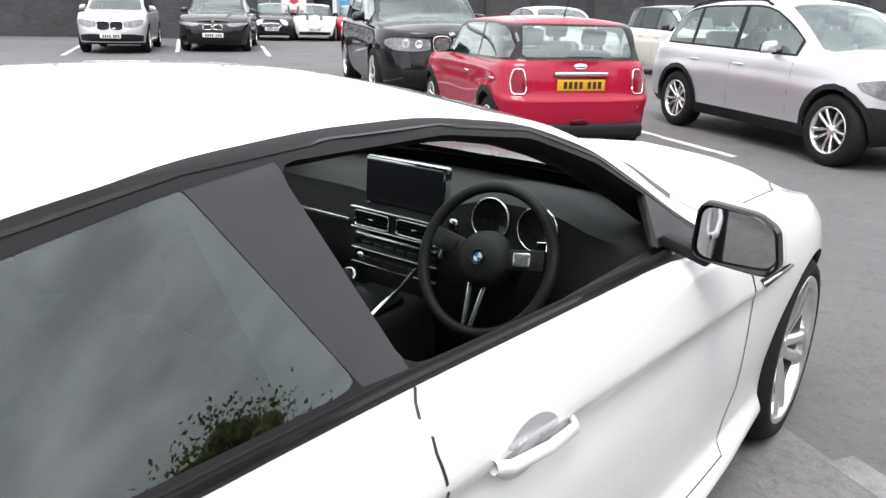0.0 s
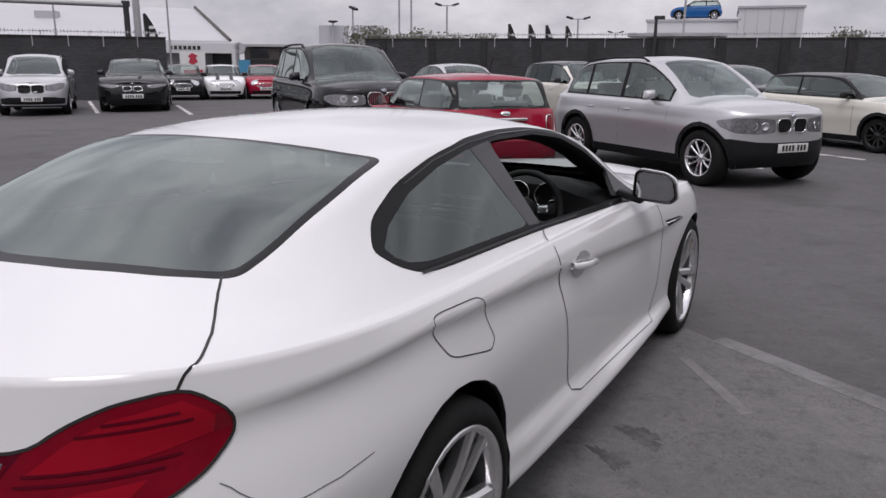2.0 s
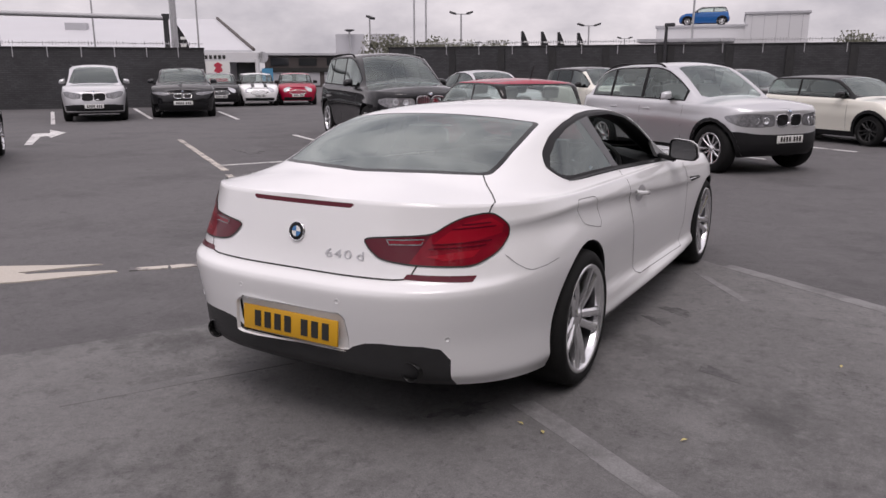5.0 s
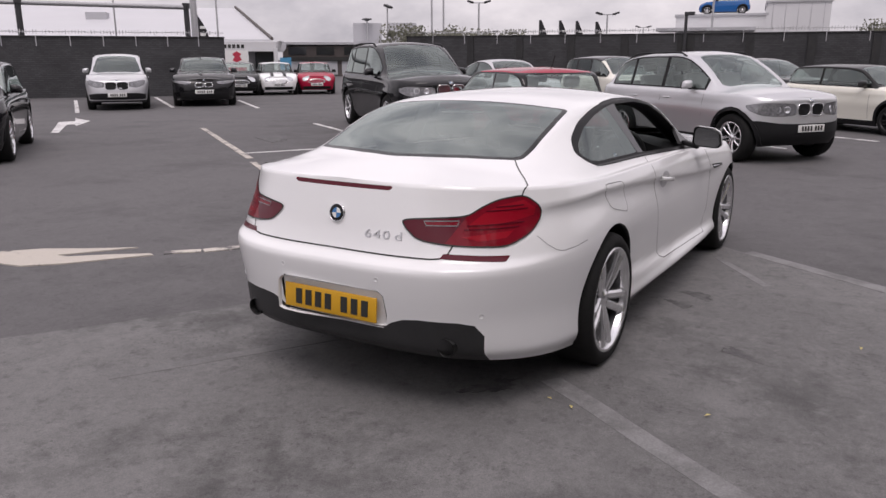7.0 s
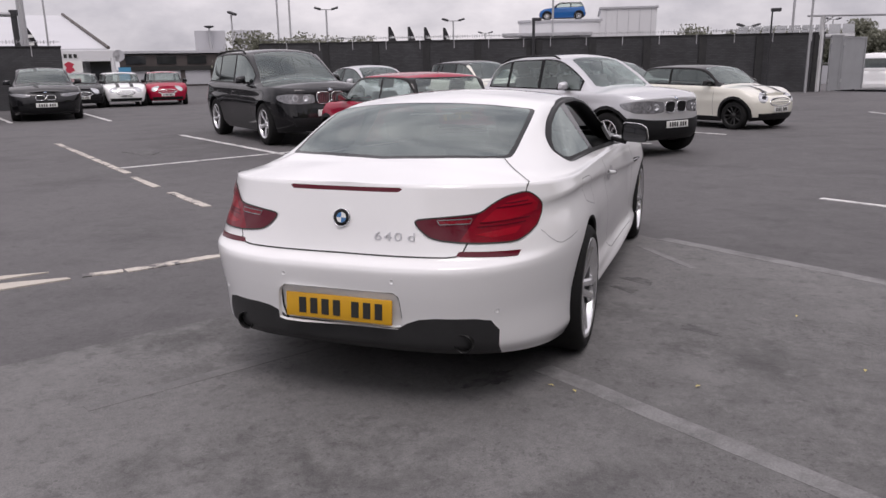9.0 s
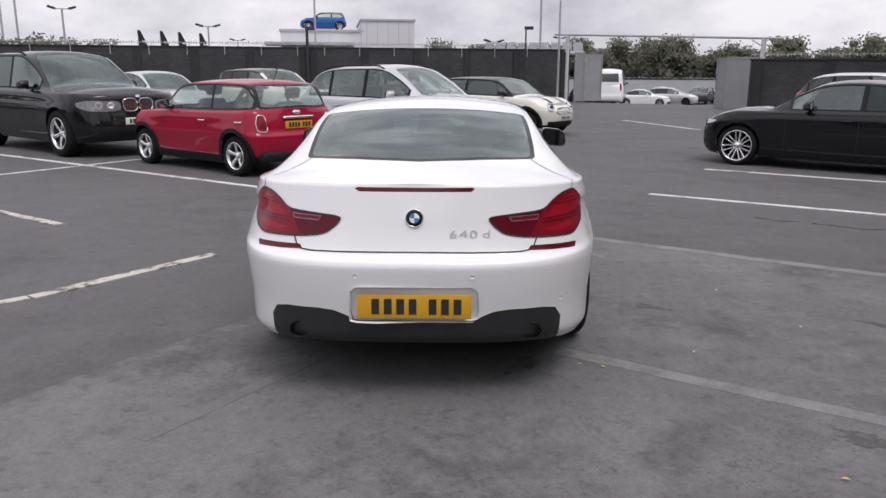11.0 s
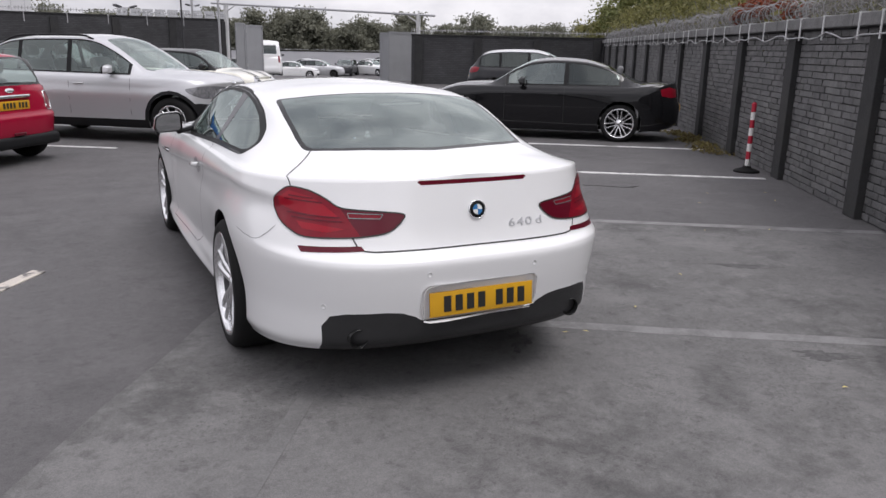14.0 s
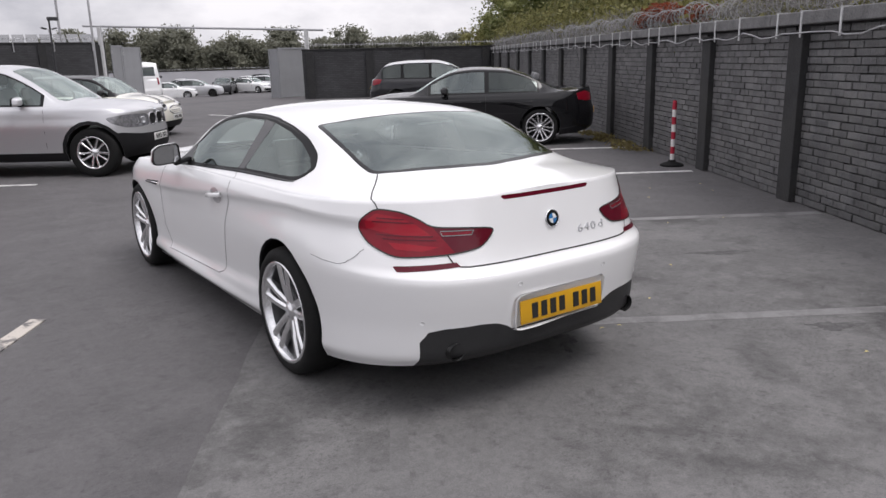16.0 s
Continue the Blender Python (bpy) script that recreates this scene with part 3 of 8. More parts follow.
def brick_mat(name, c1, c2, mortar):
    m = bpy.data.materials.new(name)
    m.use_nodes = True
    n, l = m.node_tree.nodes, m.node_tree.links
    b = n["Principled BSDF"]
    b.inputs["Roughness"].default_value = 0.7
    co = n.new("ShaderNodeTexCoord")
    mp = n.new("ShaderNodeMapping")
    mp.inputs["Rotation"].default_value = (radians(90), 0, 0)
    br = n.new("ShaderNodeTexBrick")
    br.inputs["Scale"].default_value = 1.0
    br.inputs["Brick Width"].default_value, br.inputs["Row Height"].default_value, br.inputs["Mortar Size"].default_value = 0.225, 0.075, 0.01
    br.inputs["Color1"].default_value, br.inputs["Color2"].default_value, br.inputs["Mortar"].default_value = (*c1, 1), (*c2, 1), (*mortar, 1)
    l.new(co.outputs["Object"], mp.inputs[0])
    l.new(mp.outputs[0], br.inputs["Vector"])
    ns = n.new("ShaderNodeTexNoise")
    ns.inputs["Scale"].default_value, ns.inputs["Detail"].default_value = 0.9, 6
    l.new(co.outputs["Object"], ns.inputs["Vector"])
    sc = n.new("ShaderNodeVectorMath")
    sc.operation = "SCALE"
    r = n.new("ShaderNodeMapRange")
    r.inputs["From Min"].default_value, r.inputs["From Max"].default_value, r.inputs["To Min"].default_value, r.inputs["To Max"].default_value = 0.3, 0.7, 0.7, 1.3
    l.new(ns.outputs["Fac"], r.inputs["Value"])
    l.new(br.outputs["Color"], sc.inputs[0])
    l.new(r.outputs[0], sc.inputs["Scale"])
    l.new(sc.outputs[0], b.inputs["Base Color"])
    return m


M["brick_far"] = brick_mat("dark_brickwork", (0.050, 0.050, 0.053), (0.034, 0.034, 0.037), (0.024, 0.024, 0.026))

_ax = np.concatenate([np.linspace(-1500, -140, 12), np.arange(-120, 121, 3.0), np.linspace(140, 1500, 12)])
_gx, _gy = np.meshgrid(_ax, _ax)
_gz = ground_z(_gx, _gy)
_n = len(_ax)
_me = bpy.data.meshes.new("ground")
_me.from_pydata(list(zip(_gx.ravel(), _gy.ravel(), _gz.ravel())), [], [(j * _n + i, j * _n + i + 1, (j + 1) * _n + i + 1, (j + 1) * _n + i) for j in range(_n - 1) for i in range(_n - 1)])
_me.polygons.foreach_set("use_smooth", [True] * len(_me.polygons))
tagged(link("ground", _me, material=M["asphalt"]), "dark grey worn asphalt of the car park", "ground", kind="structure")


def slab(name, corners, z, material, label, category, wob=0.0, seed=0):
    """A flat piece laid on the ground, with a slightly uneven edge."""
    rng = random.Random(seed)
    pts = []
    for a, b in zip(corners, corners[1:] + corners[:1]):
        a, b = Vector(a), Vector(b)
        k = max(1, int((b - a).length / 0.35)) if wob else 1
        for i in range(k):
            p = a.lerp(b, i / k)
            pts.append((p.x + rng.uniform(-wob, wob), p.y + rng.uniform(-wob, wob)))
    bm = bmesh.new()
    prism(bm, pts, z)
    ob = part(name, bm, material)
    return tagged(ob, label, category, kind="structure")


slab("pavement", [uv(-14, -1.65), uv(3.92, -1.65), uv(3.92, 3.62), uv(-14, 3.62)], 0.004, M["concrete"], "paler grey paving of the parking bays", "paving", 0.012, 1)


def stripe(u0, v0, u1, v1, w, material, label, name="line_marking", z=0.008, seed=3):
    a, b = uv(u0, v0), uv(u1, v1)
    d = (b - a).normalized()
    s = Vector((-d.y, d.x, 0)) * w / 2
    return slab(name, [a - s, b - s, b + s, a + s], z, material, label, "line marking", 0.006, seed + int(abs(u0 * 7 + v0 * 13)))


WH, OLD, GRY = "white painted bay line", "worn cream line marking", "grey painted-over bay line"
for _a in [(3.95, -1.1, 3.95, 3.5, 0.13), (1.05, 0.25, 1.05, 3.45, 0.11), (-1.9, 0.3, -1.9, 3.45, 0.11), (-0.9, -0.79, 0.5, -0.79, 0.08), (3.3, -0.35, 3.6, -1.1, 0.06)]:
    stripe(*_a, M["line_faint"] if _a[1] == -0.79 else M["line_grey"], GRY, z=0.0055)
for _a in [(6.9, -1.12, 6.92, 3.32, 0.10), (9.95, -1.2, 9.85, 3.3, 0.10), (12.9, -1.2, 12.85, 3.3, 0.10), (15.8, -1.2, 15.8, 3.3, 0.10), (18.7, -1.2, 18.7, 3.3, 0.1), (4.75, -15.1, 4.5, -5.7, 0.10), (1.8, -9.8, 5.7, -9.9, 0.08), (7.65, -12.0, 7.62, -5.9, 0.10), (10.4, -10.0, 10.4, -6.0, 0.10), (13.05, -11, 12.95, -6.0, 0.10), (21.6, -6.75, 18.8, -3.6, 0.10), (-0.3, -22.2, -0.1, -29.9, 0.12), (2.6, -23.5, 2.95, -31, 0.12), (5.0, -21.8, 5.5, -27, 0.12)]:
    stripe(*_a, M["line_white"], WH)
for _a in [(2.07, -15.1, 1.75, -9.1, 0.11), (1.68, -8.6, 1.62, -7.4, 0.10), (1.6, -6.8, 1.55, -5.5, 0.10), (0.0, -3.22, 1.55, -3.17, 0.11), (-0.30, -3.30, -0.02, -3.24, 0.09)]:
    stripe(*_a, M["line_old"], OLD)
slab("arrow_marking", [uv(-1.9, -4.0), uv(-1.19, -3.89), uv(-0.48, -3.58), uv(-1.08, -3.60), uv(-1.02, -3.52), uv(-0.72, -3.44), uv(-0.40, -3.31), uv(-0.40, -3.25), uv(-1.05, -3.29), uv(-1.35, -3.36), uv(-1.55, -3.60), uv(-2.1, -3.78)], 0.0095, M["line_cream"], "worn cream arrow painted on the asphalt", "line marking", 0.01, 9)
slab("arrow_marking", [uv(-1.05, -15.4), uv(-0.90, -15.4), uv(-0.70, -17.6), uv(-0.53, -17.7), uv(-0.50, -17.1), uv(-0.12, -18.6), uv(-0.44, -19.8), uv(-0.47, -18.6), uv(-0.85, -18.6)], 0.009, M["line_white"], "white arrow painted on the asphalt", "line marking", 0.0, 9)


def blot(c, rx, ry, ang, seed):
    rng = random.Random(seed)
    pts = []
    for k in range(70):
        a = 2 * math.pi * k / 70
        r = 0.9 + rng.uniform(-0.14, 0.14) + 0.22 * math.sin(3 * a + seed) + 0.13 * math.sin(7 * a + seed * 2) + 0.10 * math.sin(13 * a + seed * 5)
        p = Matrix.Rotation(radians(ang), 3, "Z") @ Vector((rx * r * math.cos(a), ry * r * math.sin(a), 0))
        pts.append(Vector(c) + p)
    slab("oil_stain", pts, 0.0052, M["stain"], "dark oil stain soaked into the paving", "stain")


for _k, (_c, _rx, _ry) in enumerate([((2.95, 1.2, 0), 0.25, 0.06), ((1.98, -0.27, 0), 0.16, 0.07), ((2.35, -0.55, 0), 0.2, 0.06), ((1.06, 2.55, 0), 0.12, 0.06), ((1.0, 2.3, 0), 0.1, 0.05), ((4.2, 4.4, 0), 0.3, 0.07), ((3.6, 4.75, 0), 0.2, 0.05), ((0.55, 0.55, 0), 0.06, 0.15), ((1.5, 1.6, 0), 0.12, 0.05), ((-8.6, 8.6, 0), 0.5, 0.25), ((0.1, 6.25, 0), 0.3, 0.1)]):
    blot(_c, _rx, _ry, -31.5, _k)


def leaf_litter(c, seed=0):
    rng = random.Random(seed)
    bm = bmesh.new()
    a = rng.uniform(0, 6.28)
    vs = [bm.verts.new((c[0] + math.cos(a + t) * r, c[1] + math.sin(a + t) * r, 0.010 + h)) for t, r, h in ((0, 0.02, 0.004), (1.2, 0.009, 0.007), (3.14, 0.017, 0.003), (4.9, 0.009, 0.008))]
    bm.faces.new(vs)
    tagged(part("fallen_leaf", bm, M["leaf_dry"]), "small dry yellow leaf lying on the paving", "leaf", "fallen leaves")


M["leaf_dry"] = mat("dry_leaf", (0.50, 0.42, 0.16), 0.7)
for _k, _c in enumerate([(0.97, 0.52), (1.52, 0.75), (0.85, 0.55), (2.3, 1.2), (2.05, 2.0), (3.5, 2.2), (4.4, 3.2), (4.9, 3.6), (5.3, 3.0), (1.7, -0.6), (4.1, 2.0), (5.6, 3.4)]):
    leaf_litter(_c, seed=_k)


def wall_run(name, a, b, h, material, label, pil=2.55, inner=1, hooks=1.7, cap=0.06):
    """A wall from a to b with pilasters, a coping, a row of spikes and hanging hooks; inner: the side of the yard."""
    a, b = Vector(a), Vector(b)
    d = b - a
    ln = d.length
    root = tagged(link(name, bpy.data.meshes.new(name)), label, "wall", kind="structure")
    bm = boxed((0, 0, h / 2), (ln, 0.22, h))
    bm.to_mesh(root.data)
    bm.free()
    root.data.materials.append(material)
    root.matrix_world = Matrix.Translation((a + b) / 2) @ Matrix.Rotation(math.atan2(d.y, d.x), 4, "Z")
    part("coping", boxed((0, 0, h + cap / 2), (ln + 0.05, 0.30, cap), bevel=0.008), M["pillar_dark"], root)
    k = -ln / 2 + 0.3
    while pil and k < ln / 2:
        part("pilaster", boxed((k, inner * 0.15, h / 2 - 0.03), (0.33, 0.10, h - 0.06), bevel=0.006), M["pillar_dark"], root)
        k += pil
    k = -ln / 2 + 0.6
    while hooks and k < ln / 2:
        bm = boxed((k, inner * 0.17, h - 0.14), (0.035, 0.02, 0.42))
        part("hook", bm, M["galv"], root)
        k += hooks
    bm = bmesh.new()
    x = -ln / 2
    rng = random.Random(int(ln * 10))
    rod(bm, (-ln / 2, 0, h + 0.22), (ln / 2, 0, h + 0.22), 0.012, 6)
    verts, faces = [], []
    while x < ln / 2:
        for q in range(2):
            t = rng.uniform(0, math.pi)
            c_, s_ = 0.085 * math.cos(t), 0.085 * math.sin(t)
            i = len(verts)
            verts += [(x - 0.012, c_, h + 0.22 + s_), (x + 0.012, c_, h + 0.22 + s_), (x + 0.012, -c_, h + 0.22 - s_), (x - 0.012, -c_, h + 0.22 - s_)]
            faces.append((i, i + 1, i + 2, i + 3))
        x += 0.12
    me = bpy.data.meshes.new("spikes")
    me.from_pydata(verts, [], faces)
    bm.from_mesh(me)
    k = -ln / 2 + 0.5
    while k < ln / 2:
        rod(bm, (k, 0, h), (k, 0, h + 0.24), 0.012, 6)
        k += 1.7
    tagged(part("spike_strip", bm, M["galv"], root, "galvanised rotating spike strip"), kind="stuff")
    return root


wall_run("wall_north", uv(30.2, -4.7), uv(31, 3.6), 2.02, M["brick_far"], "dark painted brick wall with spikes along its top", inner=-1, hooks=0)
wall_run("wall_gate_side", (5.75, 37.2, 0), (-7.2, 34.65, 0), 2.62, M["brick_far"], "dark brick wall with spikes along its top", inner=1)
wall_run("wall_far", (-7.2, 34.65, 0), (-20.8, 31.5, 0), 2.62, M["brick_far"], "dark brick wall with spikes along its top", inner=1)
wall_run("wall_west", (-40, 2.1, 0), (-23.78, 21.66, 0), 2.42, M["brick_far"], "dark brick wall with spikes along its top", inner=-1, hooks=1.25, pil=0)

# brick wall beside the bays
we = tagged(link("wall_east", bpy.data.meshes.new("wall_east")), "dark painted brick wall with pillars and a grey coping", "wall", kind="structure")
_bm = boxed((8.5, 0.13, 0.93), (45, 0.20, 1.86))
_bm.to_mesh(we.data)
_bm.free()
we.data.materials.append(M["brick_joint"])
we.matrix_world = Matrix.Translation(uv(0, 3.53)) @ Matrix.Rotation(math.atan2(U.y, U.x), 4, "Z") @ Matrix.Diagonal((1, -1, 1, 1))
for _k in range(19):
    part("coping", boxed((-12.8 + 2.4 * _k, 0.08, 1.925), (2.392, 0.36, 0.13), bevel=0.012), M["coping"], we, "grey concrete coping")
pillars = [7.03 + 2.36 * k for k in range(-7, 11)]
for _p in pillars:
    part("pillar", boxed((_p, -0.01, 0.90), (0.28, 0.12, 1.80), bevel=0.008), M["pillar_dark"], we, "dark smooth pillar")
for _k in range(56):
    _x = -10 + 0.72 * _k + (0.12 if _k % 3 else -0.1)
    bm = boxed((_x, -0.105, 1.86), (0.030, 0.012, 0.26), bevel=0.003)
    box(bm, (_x, -0.05, 1.995), (0.030, 0.13, 0.010))
    part("bracket", bm, M["white_steel"], we, "pale steel bracket")
_pts = []
for _k in range(56 * 3):
    _x = -10 + 0.24 * _k
    _pts.append((_x, -0.112, 1.80 - 0.05 * math.sin(math.pi * (_k % 6) / 6) - 0.02 * math.sin(_k * 1.7)))
part("cable", tube(bmesh.new(), _pts, 0.008, 6), M["galv"], we, "sagging pale cable", smooth=60)
_bmv, _bmf = [], []
_t = np.arange(0, 2 * math.pi * 230, 2 * math.pi / 12)
_rng = np.random.RandomState(4)
_hx = -10 + _t / (2 * math.pi) * 0.175
_hr = 0.13 + 0.03 * np.sin(_t * 0.13)
_hy = 0.10 + _hr * np.cos(_t) + 0.02 * np.sin(_t * 0.31)
_hz = 2.13 + _hr * np.sin(_t) + 0.03 * np.sin(_t * 0.07)
for _i in range(len(_t) - 1):
    _b = len(_bmv)
    for _d in ((0, 0.006), (0.006, -0.004), (-0.006, -0.004)):
        _bmv += [(_hx[_i], _hy[_i] + _d[0], _hz[_i] + _d[1]), (_hx[_i + 1], _hy[_i + 1] + _d[0], _hz[_i + 1] + _d[1])]
    _bmf += [(_b, _b + 1, _b + 3, _b + 2), (_b + 2, _b + 3, _b + 5, _b + 4), (_b + 4, _b + 5, _b + 1, _b)]
_me = bpy.data.meshes.new("barbed_wire")
_me.from_pydata(_bmv, [], _bmf)
tagged(link("barbed_wire", _me, we, "coiled pale barbed wire", M["galv"]), kind="stuff")

BW, BH = 0.215, 0.065
_bm = boxed((0, 0, 0), (BW, 0.03, BH), bevel=0.004, seg=1)
brick_me = bpy.data.meshes.new("brick")
_bm.to_mesh(brick_me)
_bm.free()
brick_me.materials.append(M["brick_dark"])
_cube = [(-1, -1, -1), (1, -1, -1), (1, -1, 1), (-1, -1, 1), (-1, 1, -1), (1, 1, -1), (1, 1, 1), (-1, 1, 1)]
_quad = [(0, 1, 2, 3), (1, 5, 6, 2), (3, 2, 6, 7), (4, 0, 3, 7), (0, 4, 5, 1)]
_vs, _fs, _count = [], [], 0
_rng = random.Random(7)
near_bricks = []
for _i in range(len(pillars) - 1):
    _a, _b = pillars[_i] + 0.15, pillars[_i + 1] - 0.15
    if _a < -6:
        continue
    for _row in range(24):
        _z = 0.045 + _row * 0.0765
        _x = _a + (0.0 if _row % 2 else -0.1125)
        while _x < _b:
            _l, _r = max(_x, _a), min(_x + BW, _b)
            if _r - _l > 0.03:
                _c, _w = (_l + _r) / 2, (_r - _l)
                _y = 0.018 + _rng.uniform(-0.006, 0.006)
                _z = 0.045 + _row * 0.0765 + _rng.uniform(-0.0022, 0.0022)
                if 2.3 < _c < 4.6 and _count < 300:
                    _count += 1
                    near_bricks.append((_c, _y, _z, _w))
                else:
                    _n0 = len(_vs)
                    for _q in _cube:
                        _vs.append((_c + _q[0] * _w / 2, _y + _q[1] * 0.015, _z + _q[2] * BH / 2))
                    _fs += [tuple(_n0 + _j for _j in _f) for _f in _quad]
            _x += 0.2255
_me = bpy.data.meshes.new("brickwork")
_me.from_pydata(_vs, [], _fs)
M["brick_many"] = island_mat("painted_dark_brickwork", (0.112, 0.110, 0.112), (0.146, 0.143, 0.141), 0.20)
tagged(link("brickwork", _me, we, "dark painted bricks", M["brick_many"]), kind="stuff")

# ---------------------------------------------------------------- the white coupe
HERO = dict(
    axles=(1.10, 3.92),
    plan=[(1.10, 1.0), (1.7, 0.988), (2.5, 0.984), (3.2, 0.990), (3.92, 1.004)],
    levels=[
        (0.288, 0.185, 0.17, 0.20, 0.868, 0.10, 4.78, 3.4, 2.6),
        (0.34, 0.28, 0.25, 0.28, 0.905, 0.05, 4.84, 3.3, 2.6),
        (0.46, 0.40, 0.37, 0.40, 0.905, 0.032, 4.87, 3.3, 2.6),
        (0.57, 0.55, 0.52, 0.50, 0.915, 0.012, 4.87, 3.3, 2.5),
        (0.665, 0.675, 0.66, 0.60, 0.925, 0.0, 4.85, 3.3, 2.4),
        (0.692, 0.705, 0.69, 0.625, 0.9255, 0.007, 4.84, 3.3, 2.4),
        (0.725, 0.75, 0.73, 0.66, 0.924, 0.048, 4.82, 3.2, 2.3),
        (0.79, 0.82, 0.80, 0.71, 0.915, 0.073, 4.78, 3.1, 2.3),
        (0.91, 0.91, 0.86, 0.75, 0.895, 0.10, 4.72, 2.9, 2.2),
        (1.035, 0.975, 0.90, 0.78, 0.868, 0.128, 4.64, 2.9, 2.2),
    ],
    bulge=[(1.10, 0.70, 0.014, 0.5, 0.2), (3.92, 0.68, 0.010, 0.45, 0.2), (2.5, 0.262, 0.035, 1.0, 0.038)],
    creases=[([(0.2, 0.915), (0.6, 0.925), (1.0, 0.925), (1.25, 0.91), (1.9, 0.864), (2.6, 0.80), (3.4, 0.745)], 0.023, 0.062, 0.25, 3.7), ([(1.3, 0.42), (2.0, 0.375), (2.6, 0.345), (3.5, 0.315)], -0.026, 0.05, 1.35, 3.75)],
    deck=[(0.10, 1.034), (0.2, 1.047), (0.45, 1.078), (0.69, 1.098), (1.2, 1.06), (2.0, 1.02), (3.0, 0.99), (3.4, 0.985), (3.9, 0.935), (4.4, 0.84), (4.64, 0.785)],
    roof=[(0.0, 0.5), (0.46, 1.06), (0.60, 1.105), (0.75, 1.15), (1.0, 1.245), (1.3, 1.33), (1.6, 1.362), (2.0, 1.369), (2.3, 1.36), (2.6, 1.315), (2.9, 1.21), (3.2, 1.07), (3.42, 0.97), (3.6, 0.9)],
    fb=[(0.3, 0.95), (1.2, 0.965), (2.0, 0.965), (3.0, 0.955), (3.6, 0.95)],
    fr=[(0.3, 0.66), (0.7, 0.68), (1.2, 0.713), (2.0, 0.723), (3.0, 0.785), (3.6, 0.805)],
    rail=0.93,
)


def on_skin(tree, p, way, start=3.0):
    """Where a ray from outside first meets the skin: place and normal. way: the direction of sight."""
    way = Vector(way).normalized()
    loc, nrm, _, _ = tree.ray_cast(Vector(p) - way * start, way)
    if loc is None:
        loc, nrm, _, _ = tree.find_nearest(Vector(p))
    if nrm.dot(way) > 0:
        nrm = -nrm
    return loc, nrm


def ribbon(tree, pts, way, width, lift=0.0012, mirror=False, taper=False):
    """A thin strip laid along a line on the skin."""
    bm = bmesh.new()
    fine = []
    for a, b in zip(pts, pts[1:]):
        a, b = Vector(a), Vector(b)
        n = max(2, int((b - a).length / 0.02))
        fine += [a.lerp(b, k / n) for k in range(n)]
    fine.append(Vector(pts[-1]))
    if way is None:
        hit = [tree.find_nearest(p)[:2] for p in fine]
    else:
        hit = [on_skin(tree, p, way) for p in fine]
    rows = []
    for i, (l, n) in enumerate(hit):
        d = hit[min(i + 1, len(hit) - 1)][0] - hit[max(i - 1, 0)][0]
        s = d.cross(n).normalized() * width / 2
        q = l + n * lift
        if mirror:
            rows.append([bm.verts.new((-(q + s).x, (q + s).y, (q + s).z)), bm.verts.new((-(q - s).x, (q - s).y, (q - s).z))])
        else:
            rows.append([bm.verts.new(q + s), bm.verts.new(q - s)])
    for a, b in zip(rows, rows[1:]):
        bm.faces.new((a[0], a[1], b[1], b[0]))
    bmesh.ops.recalc_face_normals(bm, faces=bm.faces)
    return bm


def loft_lines(lines, close=False):
    """A skin through rows of points of equal count."""
    bm = bmesh.new()
    vs = [[bm.verts.new(p) for p in l] for l in lines]
    for a, b in zip(vs, vs[1:]):
        n = len(a)
        for k in range(n if close else n - 1):
            bm.faces.new((a[k], a[(k + 1) % n], b[(k + 1) % n], b[k]))
    bmesh.ops.recalc_face_normals(bm, faces=bm.faces)
    return bm


def seat(parent, x, y, z, wide=0.50, back=0.62, head=True, material="interior"):
    """A car seat: cushion, side bolsters, backrest, headrest on two posts."""
    s = new("seat")
    s.parent = parent
    s.matrix_local = Matrix.Translation((x, y, z))
    lean = Matrix.Rotation(radians(18), 4, "X")
    part("cushion", boxed((0, 0.22, 0.0), (wide, 0.50, 0.15), bevel=0.05, seg=3), M[material], s, smooth=50)
    part("backrest", boxed((0, -0.07, back / 2), (wide * 0.96, 0.13, back), lean, 0.05, 3), M[material], s, smooth=50)
    for k in (-1, 1):
        part("bolster", boxed((k * wide * 0.44, -0.02, back * 0.42), (0.08, 0.15, back * 0.7), lean, 0.035, 3), M[material], s, smooth=50)
    if head:
        part("headrest", boxed((0, -0.20, back + 0.13), (0.27, 0.10, 0.17), lean, 0.04, 3), M[material], s, smooth=50)
        for k in (-0.06, 0.06):
            part("headrest_post", rod(bmesh.new(), (k, -0.16, back - 0.02), (k, -0.19, back + 0.07), 0.007, 8), M["chrome"], s)
    return s


